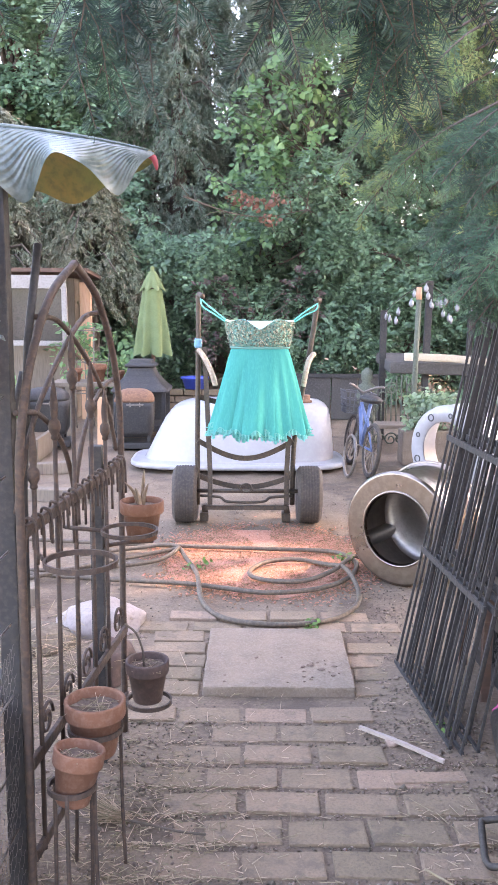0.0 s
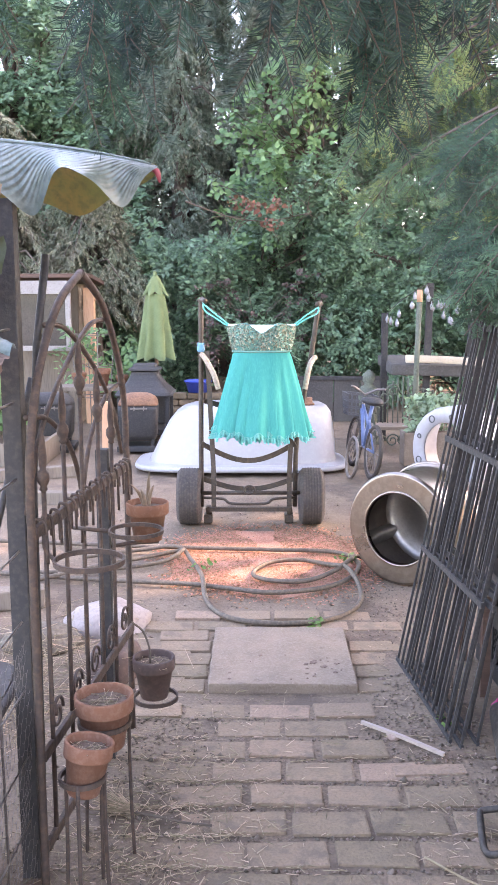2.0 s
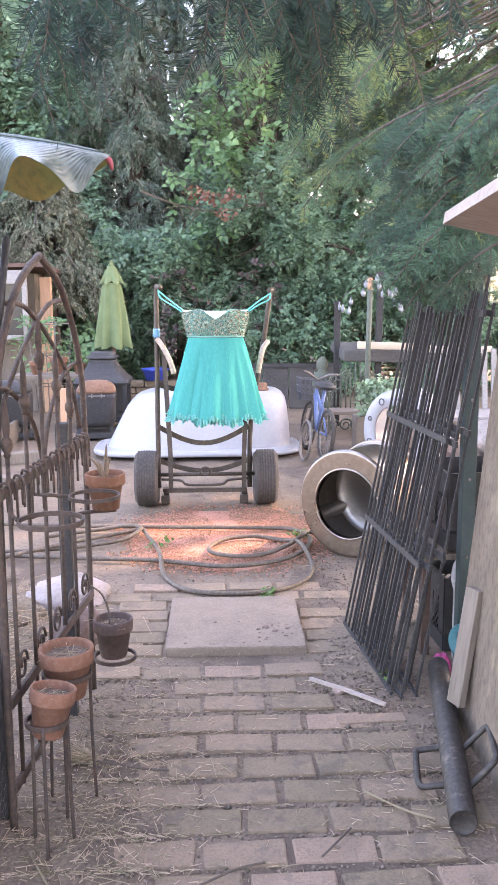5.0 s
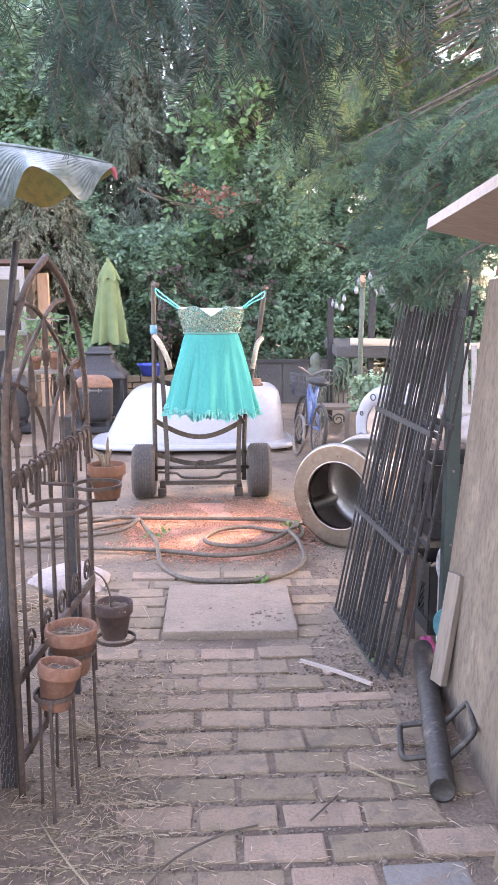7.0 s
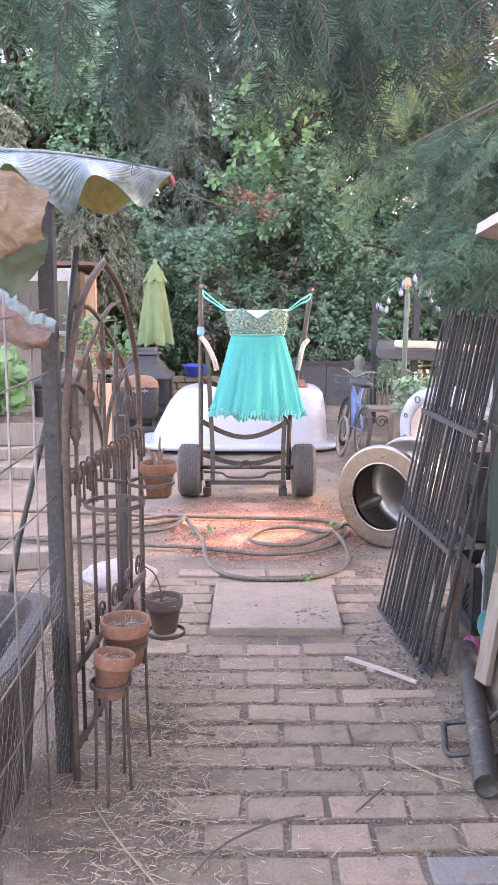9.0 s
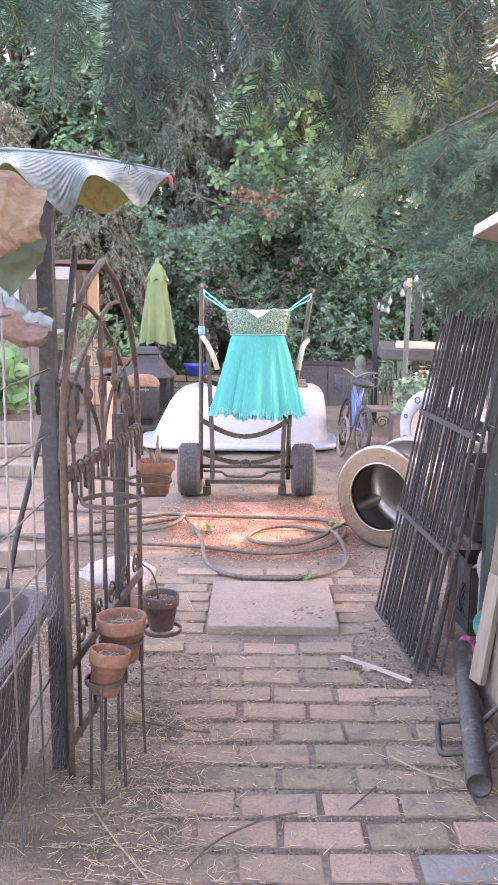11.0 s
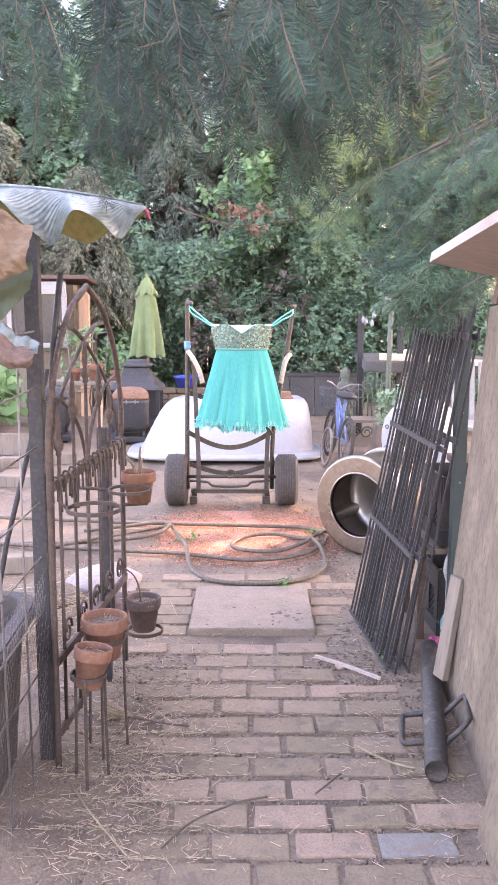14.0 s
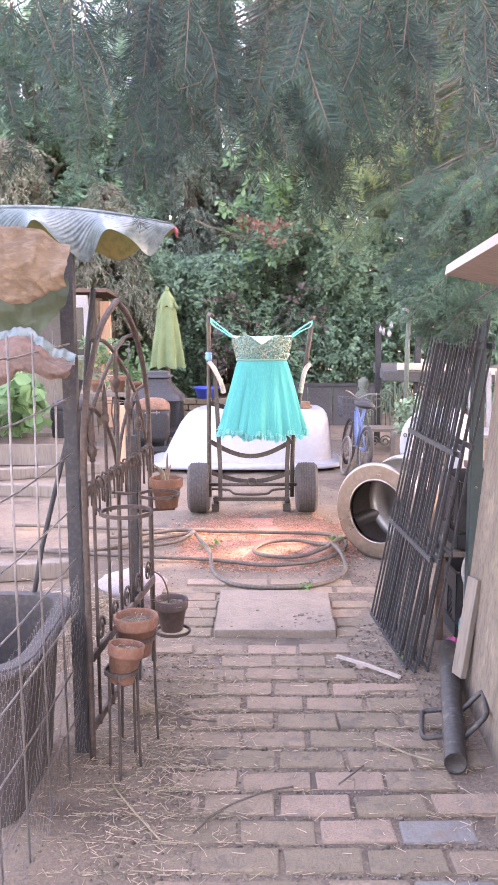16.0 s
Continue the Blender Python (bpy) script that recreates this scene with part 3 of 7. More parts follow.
# ---- tub, hand truck, dress ----
def build_tub():
    tub = thing("bathtub", pose(0.0, 6.83, 0.0), "white enamelled bathtub lying upside down on the dirt", "bathtub")

    def ring(x0, x1, hy, z, n=64, p=3.2):
        out = []
        cx, hx = (x0 + x1) / 2, (x1 - x0) / 2
        for k in range(n):
            a = 2 * math.pi * k / n
            ca, sa = math.cos(a), math.sin(a)
            out.append((cx + hx * math.copysign(abs(ca) ** (2 / p), ca), hy * math.copysign(abs(sa) ** (2 / p), sa), z))
        return out
    rows = [ring(-0.70, 0.735, 0.34, 0.07), ring(-0.67, 0.73, 0.335, 0.13), ring(-0.61, 0.72, 0.325, 0.25), ring(-0.545, 0.705, 0.31, 0.37), ring(-0.49, 0.69, 0.295, 0.44),
            ring(-0.44, 0.665, 0.275, 0.475), ring(-0.38, 0.63, 0.25, 0.495), ring(-0.2, 0.5, 0.15, 0.503)]
    bm = B()
    loft(bm, rows, cap=(False, True))
    part("shell", bm, ENAMEL, tub, smooth=True)
    bm = B()
    rim = [Vector(v) for v in ring(-0.785, 0.795, 0.385, 0.045, 72, 4.0)]
    tube(bm, rim, 0.022, 10, closed=True)
    loft(bm, [ring(-0.785, 0.795, 0.385, 0.062, 64, 4.0), ring(-0.70, 0.735, 0.34, 0.075)])
    part("rim", bm, ENAMEL, tub, smooth=True)
    bm = B()
    lathe(bm, [(0.06, 0), (0.06, 0.012), (0.045, 0.018), (0.045, 0.05), (0.038, 0.055)], 20, pose(0.5, -0.13, 0.5))
    part("drain_fitting", bm, RUST, tub, "rusty drain fitting", smooth=True)


def build_truck():
    t = thing("hand_truck", pose(0, 5.03, 0), "brown steel two-wheeled hand truck with fat rubber tyres", "hand truck")

    def wheel(x):
        m = pose(x, 0, 0.166, 0, 90, 0)
        bm = B()
        w, R = 0.068, 0.166
        prof = [(0.07, -w * 0.8), (0.10, -w), (0.14, -w * 1.02), (0.158, -w * 0.8)]
        g = 7
        for k in range(g):
            c = -w * 0.68 + 1.36 * w * k / (g - 1)
            prof += [(R - 0.001 - 0.004 * abs(c / w), c - 0.006), (R - 0.004 * abs(c / w), c), (R - 0.006, c + 0.0075)]
        prof += [(0.158, w * 0.8), (0.14, w * 1.02), (0.10, w), (0.07, w * 0.8)]
        lathe(bm, prof, 48, m)
        tyre = part("tyre", bm, TYRE, t, "dusty black ribbed rubber tyre", smooth=True)
        bm = B()
        lathe(bm, [(0.072, -0.045), (0.06, -0.05), (0.045, -0.03), (0.02, -0.06), (0.02, 0.06), (0.045, 0.03), (0.06, 0.05), (0.072, 0.045)], 24, m)
        part("rim", bm, IRON, tyre, smooth=True)
    wheel(-0.275)
    wheel(0.428)
    bm = B()
    tube(bm, [(-0.33, 0, 0.185), (0.48, 0, 0.185)], 0.012, 10)
    part("axle", bm, IRON, t, smooth=True)
    bm = B()
    tube(bm, smooth_line([(-0.208, 0.02, 0.10), (-0.208, 0.03, 0.5), (-0.204, 0.05, 1.0), (-0.202, 0.06, 1.265), (-0.19, 0.03, 1.285), (-0.175, -0.01, 1.28)], 5), 0.0145, 10)
    part("upright", bm, IRON, t, smooth=True)
    bm = B()
    tube(bm, smooth_line([(0.335, 0.02, 0.10), (0.345, 0.03, 0.5), (0.42, 0.05, 0.95), (0.462, 0.06, 1.24), (0.47, 0.03, 1.265), (0.45, -0.01, 1.262)], 5), 0.0145, 10)
    part("upright", bm, IRON, t, smooth=True)
    for x0, x1 in ((-0.135, -0.15), (0.30, 0.315)):
        bm = B()
        tube(bm, [(x0, -0.02, 0.11), (x0, -0.01, 0.3), (x1, 0.02, 0.62), (x1 - 0.02, 0.04, 1.0)], 0.0135, 4)
        part("inner_upright", bm, IRON, t)
    for z0, sag, y in ((0.475, 0.11, 0.0), (0.265, 0.075, 0.03), (0.72, 0.06, 0.05)):
        bm = B()
        tube(bm, [(-0.205 + 0.54 * k / 16, y + 0.05 * math.sin(math.pi * k / 16), z0 - sag * math.sin(math.pi * k / 16)) for k in range(17)], 0.01, 4, flat=(0.03, 0.008))
        part("curved_brace", bm, IRON, t)
    bm = B()
    tube(bm, smooth_line([(-0.19, -0.02, 0.16), (-0.08, -0.03, 0.155), (-0.03, -0.04, 0.13), (0.16, -0.04, 0.13), (0.21, -0.03, 0.155), (0.33, -0.02, 0.16)], 4), 0.008, 8)
    part("kick_bar", bm, IRON, t, smooth=True)
    bm = B()
    tube(bm, [(-0.16, -0.03, 0.095), (0.31, -0.03, 0.095)], 0.012, 4)
    part("lower_bar", bm, IRON, t)
    bm = B()
    tube(bm, circle((0.07, -0.015, 0.205), 0.03, 18, "y", 0.8), 0.006, 8, closed=True)
    part("ring", bm, IRON, t, smooth=True)
    for x in (-0.17, 0.30):
        bm = B()
        tube(bm, [(x, 0.02, 0.10), (x + 0.01, 0.03, 0.03)], 0.016, 4)
        box(bm, (x, 0.03, 0.03), (0.05, 0.08, 0.05), bevel=0.004)
        part("foot", bm, IRON, t)
    # pale bent handles
    for pts, lab in (([(-0.20, 0.03, 0.985), (-0.165, -0.01, 0.94), (-0.125, -0.03, 0.86), (-0.105, -0.03, 0.79)], "worn pale bent handle"), ([(0.445, 0.04, 0.965), (0.415, -0.01, 0.93), (0.395, -0.03, 0.85), (0.385, -0.03, 0.79)], "worn pale bent handle")):
        bm = B()
        tube(bm, smooth_line(pts, 5), 0.0155, 10)
        part("handle", bm, PALE_TUBE, t, lab, smooth=True)
    bm = B()
    lathe(bm, [(0.017, -0.025), (0.021, -0.02), (0.022, 0.0), (0.019, 0.012), (0.022, 0.018), (0.018, 0.027)], 14, pose(-0.205, 0.05, 1.02))
    part("tape_wrap", bm, BLUE_TAPE, t, "blue tape wrapped round the upright", smooth=True)


def build_dress():
    d = thing("party_dress", pose(0.14, 4.955, 0), "turquoise tulle party dress with sequinned bodice hung from a hand truck", "dress")
    n = 160

    def top_edge(a):
        """Height of the neckline round the body; front is at a = -90 degrees."""
        front = max(0.0, -math.sin(a))
        x = math.cos(a)
        if front > 0:
            return 1.15 + 0.012 * math.cos(2 * math.pi * (abs(x) - 0.5)) - 0.030 * max(0, 1 - abs(x) / 0.45) + 0.012 * abs(x) ** 4
        return 1.148 + 0.008 * abs(x) ** 2

    def body(u, inset=0.0):
        """One row of the bodice, u from 0 at the waist to 1 at the neckline."""
        row = []
        for k in range(n):
            a = 2 * math.pi * k / n
            z = 1.005 + (top_edge(a) - 1.005) * u
            hx = 0.158 + 0.030 * u + 0.006 * math.sin(math.pi * u) - inset
            hy = 0.07 + 0.02 * u - inset
            bust = 0.028 * math.exp(-((abs(math.cos(a)) - 0.48) / 0.25) ** 2) * math.sin(math.pi * min(1, u * 0.9)) if math.sin(a) < 0 else 0
            gather = 0.0015 * math.sin(a * 34) * (1 - u)
            row.append((hx * math.cos(a), (hy + bust + gather) * math.sin(a), z))
        return row
    bm = B()
    loft(bm, [body(u) for u in np.linspace(0, 1, 9)])
    bod = part("bodice", bm, BODICE, d, "sequinned turquoise bodice", smooth=True)
    bm = B()
    loft(bm, [body(u, 0.004) for u in np.linspace(0.1, 1, 6)][::-1])
    loft(bm, [body(1.0), body(1.0, 0.004)])
    part("lining", bm, LINING, d, "pale lining", smooth=True)
    # sequins
    m = 2600
    V, F = [], []
    hexa = [(math.cos(k * math.pi / 3), math.sin(k * math.pi / 3)) for k in range(6)]
    r = random.Random(9)
    for i in range(m):
        a = math.pi + math.pi * r.random()
        u = 0.06 + 0.92 * r.random() ** 0.8
        z = 1.005 + (top_edge(a) - 1.005) * u
        hx = 0.158 + 0.030 * u + 0.006 * math.sin(math.pi * u)
        bust = 0.028 * math.exp(-((abs(math.cos(a)) - 0.48) / 0.25) ** 2) * math.sin(math.pi * min(1, u * 0.9))
        hy = 0.07 + 0.02 * u + bust
        nrm = Vector((math.cos(a) / hx, math.sin(a) / hy, 0)).normalized()
        c = Vector((hx * math.cos(a), hy * math.sin(a), z)) + nrm * 0.003
        nrm = (nrm + Vector((r.gauss(0, 0.45), r.gauss(0, 0.2), r.gauss(0, 0.45)))).normalized()
        s = nrm.orthogonal().normalized()
        q = nrm.cross(s)
        o = len(V)
        V += [c + (s * x + q * y) * 0.0036 for x, y in hexa]
        F += [(o, o + 1, o + 2), (o, o + 2, o + 3), (o, o + 3, o + 4), (o, o + 4, o + 5)]
    ob = soup("sequin_layer", np.array([tuple(v) for v in V]), np.array(F), SEQUIN, bod)
    ob["kind"] = "stuff"

    # skirt: layers of gathered tulle
    def skirt(scale, seed, z_hem, folds, wave):
        rows = []
        for u in np.linspace(0, 1, 26):
            row = []
            for k in range(n * 2):
                a = math.pi * k / n
                e = u ** 0.85
                fold = 0
                for j, f in enumerate(folds):
                    fold += math.sin(a * f + seed * (j + 1) + 1.2 * u) / (j + 1.4)
                amp = wave * u ** 1.1
                hx = (0.153 + 0.122 * e) * scale + amp * fold
                hy = (0.07 + 0.10 * e) * scale + amp * fold
                hem = 0.016 * math.sin(a * 9 + seed) + 0.009 * math.sin(a * 23 + 2 * seed)
                z = 1.008 + (z_hem - 1.008 + hem) * u + 0.02 * u * abs(math.cos(a)) ** 2
                row.append((hx * math.cos(a) + 0.004 * u, hy * math.sin(a) - 0.02 * u, z))
            rows.append(row)
        return rows
    for scale, seed, zh, folds, wave, nm in ((0.90, 0.4, 0.57, (9, 15, 31), 0.014, "underskirt"), (0.95, 2.1, 0.545, (7, 12, 21), 0.020, "tulle_layer"), (1.0, 4.0, 0.54, (6, 11, 19), 0.023, "tulle_layer")):
        bm = B()
        rows = skirt(scale, seed, zh, folds, wave)
        loft(bm, rows)
        lay = part(nm, bm, TULLE, d, smooth=True)
        if nm != "underskirt":
            bm = B()
            last = rows[-1]
            m2 = len(last) * 2
            top, low, curl = [], [], []
            for k in range(m2):
                p = Vector(last[(k // 2) % len(last)]) * 0.5 + Vector(last[((k + 1) // 2) % len(last)]) * 0.5
                out = Vector((p.x, p.y * 2, 0)).normalized()
                w = math.sin(k * 0.95 + seed * 3) + 0.6 * math.sin(k * 0.41 + seed)
                top.append(p + Vector((0, 0, 0.012)))
                low.append(p + out * (0.006 * w) + Vector((0, 0, -0.012 - 0.006 * math.sin(k * 0.23))))
                curl.append(p + out * (0.014 * w + 0.004) + Vector((0, 0, -0.017 + 0.007 * math.sin(k * 0.7))))
            loft(bm, [top, low, curl])
            part("ruffled_hem", bm, HEM, lay, "curled ruffled hem", smooth=True)
    bm = B()
    tube(bm, [(0.160 * math.cos(a), 0.074 * math.sin(a), 1.006) for a in np.linspace(0, 2 * math.pi, 48)[:-1]], 0.006, 8, closed=True)
    part("waistband", bm, BODICE, d, smooth=True)
    # cords up to the hand truck
    for sx, hx, hz in ((-1, -0.325, 1.283), (1, 0.318, 1.266)):
        for k in (0, 1):
            bm = B()
            tube(bm, smooth_line([(sx * 0.185, 0, 1.155 - 0.012 * k), (sx * 0.25, 0.02, 1.205 - 0.02 * k), (hx * 0.97 + sx * 0.005, 0.07, hz - 0.022 - 0.03 * k), (hx, 0.085, hz - 0.004)], 4), 0.0042, 6)
            part("strap", bm, CORD, d, smooth=True)


build_tub()
build_truck()
build_dress()

# ---- beside the path: gate, pots, fence, plant ----
RUSTY = mat("rust_brown_iron", (0.065, 0.043, 0.034), (0.045, 0.033, 0.028), (0.11, 0.065, 0.045), rough=0.65, s=22, bump=0.25, metal=0.2)
WIRE = mat("galvanised_wire", (0.22, 0.19, 0.175), (0.15, 0.13, 0.12), rough=0.5, metal=0.6, s=30, bump=0.1)


def build_gate():
    g = thing("garden_gate", Matrix.Translation((-0.375, 1.72, 0)) @ pose(0, 0, 0, 0, 0, 83.4), "rusty wrought-iron garden gate with a pointed arch and spear finials", "gate")
    w = 0.785
    bm = B()
    left = [(0, 0, 0.0), (0, 0, 0.5), (0, 0, 0.90), (0.03 * w, 0, 1.04), (0.12 * w, 0, 1.17), (0.28 * w, 0, 1.29), (0.5 * w, 0, 1.362)]
    tube(bm, smooth_line(left, 5), 0.0095, 8)
    part("arch_side", bm, RUSTY, g, smooth=True)
    bm = B()
    tube(bm, smooth_line([(w - p[0], 0, p[2]) for p in left], 5), 0.0095, 8)
    part("arch_side", bm, RUSTY, g, smooth=True)
    for arc in ([(0.2, 1.245), (0.37, 1.235), (0.57, 1.17), (0.78, 1.07), (0.9, 0.98), (0.99, 0.86)], [(0.8, 1.245), (0.63, 1.235), (0.43, 1.17), (0.22, 1.07), (0.1, 0.98), (0.01, 0.86)],
                [(0.03, 1.06), (0.2, 1.04), (0.38, 0.96), (0.48, 0.85), (0.5, 0.72), (0.5, 0.4)], [(0.97, 1.06), (0.8, 1.04), (0.62, 0.96), (0.52, 0.85), (0.505, 0.74)]):
        bm = B()
        tube(bm, smooth_line([(s * w, 0.012, z) for s, z in arc], 5), 0.0062, 8)
        part("tracery_arc", bm, RUSTY, g, smooth=True)
    for k, (s, z) in enumerate(((0.075, 0.93), (0.25, 1.01), (0.42, 1.105), (0.60, 1.02), (0.76, 0.945))):
        bm = B()
        tube(bm, [(s * w, -0.008, 0.10), (s * w, -0.008, z - 0.02)], 0.0055, 8)
        bar = part("spear_bar", bm, RUSTY, g, smooth=True)
        bm = B()
        lathe(bm, [(0.006, -0.03), (0.009, -0.026), (0.007, -0.02), (0.0125, -0.009), (0.0138, 0.0), (0.012, 0.010), (0.0065, 0.017), (0.008, 0.026), (0.009, 0.045), (0.006, 0.08), (0.0008, 0.108)], 14, pose(s * w, -0.008, z))
        part("spear_finial", bm, RUSTY, bar, smooth=True)
    for z in (0.825, 0.33, 0.12):
        bm = B()
        box(bm, (w / 2, -0.008, z), (w, 0.010, 0.026), bevel=0.002)
        part("rail", bm, RUSTY, g)
    for k in range(16):
        s = 0.04 + 0.92 * k / 15 + 0.01 * math.sin(k * 5)
        bm = B()
        hgt = 0.05 + 0.025 * math.sin(k * 2.7)
        pts = [(s * w, -0.022, 0.80 - hgt), (s * w, -0.02, 0.83), (s * w, -0.008, 0.845), (s * w + 0.012, 0.006, 0.835), (s * w + 0.02, 0.008, 0.80 - hgt * 0.6)]
        tube(bm, smooth_line(pts, 4), 0.0035, 6)
        part("wire_hook", bm, RUSTY, g, smooth=True)
    for k in range(5):
        bm = B()
        c = Vector(((0.12 + 0.19 * k) * w, -0.008, 0.385))
        tube(bm, [c + Vector((math.cos(q * 0.5) * (0.04 - 0.0016 * q), 0, math.sin(q * 0.5) * (0.04 - 0.0016 * q))) for q in range(20)], 0.004, 6)
        part("scroll", bm, RUSTY, g, smooth=True)


def iron_ring(name, c, r, legs, label, arm=None, band=0.011):
    t = thing(name, pose(c[0], c[1], 0), label, "plant stand", "plant stands")
    bm = B()
    tube(bm, circle((0, 0, c[2]), r, 32), 0.004, 4, closed=True, flat=(band, 0.005))
    part("ring", bm, RUSTY, t)
    for k in range(legs):
        a = 2 * math.pi * k / legs + 0.5
        bm = B()
        tube(bm, smooth_line([(r * math.cos(a), r * math.sin(a), c[2] + 0.005), (r * 1.02 * math.cos(a), r * 1.02 * math.sin(a), c[2] * 0.5), (r * 1.12 * math.cos(a), r * 1.12 * math.sin(a), 0)], 4), 0.0036, 4)
        part("leg", bm, RUSTY, t, smooth=True)
    if arm:
        bm = B()
        tube(bm, [(arm[0] - c[0], arm[1] - c[1], c[2]), (-r if arm[0] < c[0] else r, 0, c[2])], 0.005, 6)
        part("arm", bm, RUSTY, t, smooth=True)
    return t


def flower_pot(c, r, h, material, label, tilt=(0, 0), soil=True, group="flower pots"):
    """c: centre of the rim."""
    t = thing("flower_pot", pose(c[0], c[1], c[2] - h, tilt[0], tilt[1], 0), label, "flower pot", group)
    bm = B()
    lathe(bm, [(r * 0.62, 0), (r * 0.66, 0.004), (r * 0.88, h * 0.70), (r * 0.96, h * 0.70), (r * 0.985, h * 0.73), (r, h * 0.97), (r * 0.985, h), (r * 0.90, h), (r * 0.87, h * 0.97), (r * 0.80, h * 0.72), (r * 0.6, 0.03)], 40)
    part("pot", bm, material, t, smooth=True)
    if soil:
        bm = B()
        rows = []
        for q in (0.01, 0.4, 0.75, 1.0):
            rows.append([(r * 0.84 * q * math.cos(a), r * 0.84 * q * math.sin(a), h * 0.84 + 0.006 * noise.noise(Vector((math.cos(a) * q * 4, math.sin(a) * q * 4, r * 90)))) for a in np.linspace(0, 2 * math.pi, 25)[:-1]])
        loft(bm, rows, cap=(True, False))
        part("soil", bm, SOIL, t, "dry soil with plant litter", smooth=True)
        V, F = twig_rods(*(lambda c0, d0: (c0 - d0, c0 + d0))(np.stack([rng.normal(0, r * 0.35, 26), rng.normal(0, r * 0.35, 26), np.full(26, h * 0.87)], 1), np.stack([rng.normal(0, 0.016, 26), rng.normal(0, 0.016, 26), rng.normal(0, 0.004, 26)], 1)), 0.001)
        soup("litter", V, F, STRAW, t)["kind"] = "stuff"
    return t


def build_pots():
    iron_ring("plant_stand", (-0.255, 1.83, 0.355), 0.058, 3, "tall iron plant stand holding a terracotta pot")
    flower_pot((-0.255, 1.83, 0.422), 0.067, 0.125, TERRACOTTA, "terracotta flower pot with dry soil in an iron stand")
    iron_ring("plant_stand", (-0.274, 1.655, 0.32), 0.047, 3, "iron plant stand holding a small tilted terracotta pot")
    flower_pot((-0.274, 1.655, 0.396), 0.052, 0.112, TERRACOTTA, "small tilted terracotta flower pot full of dry litter", (-6, 8))
    iron_ring("pot_ring", (-0.188, 2.283, 0.205), 0.060, 0, "low iron pot ring on the gate under a dark clay pot", arm=(-0.31, 2.28))
    p = flower_pot((-0.192, 2.285, 0.322), 0.059, 0.115, DARK_POT, "dark brown clay flower pot with a dead stem")
    bm = B()
    tube(bm, smooth_line([(-0.01, 0, 0.09), (-0.012, 0, 0.14), (-0.03, 0.0, 0.19), (-0.06, 0.0, 0.215)], 4), [0.003] * 13, 6)
    part("dead_stem", bm, TWIG, p, smooth=True)
    iron_ring("pot_ring", (-0.258, 1.72, 0.765), 0.072, 0, "empty iron pot ring fixed to the gate", arm=(-0.365, 1.80))
    iron_ring("pot_ring", (-0.19, 1.95, 0.768), 0.062, 0, "small empty iron pot ring fixed to the gate", arm=(-0.34, 1.98), band=0.009)
    bowl = thing("bowl_planter", pose(-0.212, 2.375, 0.655), "terracotta pot with a small aloe on an iron bracket", "flower pot", "flower pots")
    bm = B()
    r, h = 0.060, 0.085
    lathe(bm, [(r * 0.5, 0), (r * 0.56, -0.022), (r * 0.66, -0.022), (r * 0.84, h * 0.6), (r * 0.94, h * 0.6), (r, h * 0.64), (r, h * 0.97), (r * 0.97, h), (r * 0.9, h), (r * 0.86, h * 0.7), (r * 0.5, 0.02)], 40)
    part("bowl", bm, TERRACOTTA, bowl, smooth=True)
    bm = B()
    lathe(bm, [(r * 0.87, h * 0.80), (r * 0.4, h * 0.86), (0.002, h * 0.86)], 24)
    part("soil", bm, SOIL, bowl, smooth=True)
    bm = B()
    tube(bm, [(-0.11, -0.055, -0.03), (-0.05, -0.02, -0.028), (0.03, 0.0, -0.028)], 0.006, 6)
    part("bracket", bm, RUSTY, bowl, "iron bracket on the fence post", smooth=True)
    aloe = mat("aloe_leaf", (0.20, 0.13, 0.085), (0.15, 0.11, 0.07), (0.26, 0.16, 0.10), rough=0.5, s=20, bump=0.1)
    for dx, dy, hh in ((-0.045, 0.0, 0.05), (0.006, 0.01, 0.085), (0.02, -0.01, 0.05), (-0.015, -0.02, 0.04)):
        bm = B()
        tube(bm, smooth_line([(dx * 0.15, dy, h * 0.82), (dx * 0.5, dy, h + hh * 0.5), (dx, dy, h + hh)], 5), [0.0065, 0.0065, 0.006, 0.006, 0.0055, 0.005, 0.0045, 0.004, 0.003, 0.002, 0.0008], 8)
        part("aloe_leaf", bm, aloe, bowl, "drying brown-green aloe leaf", smooth=True)


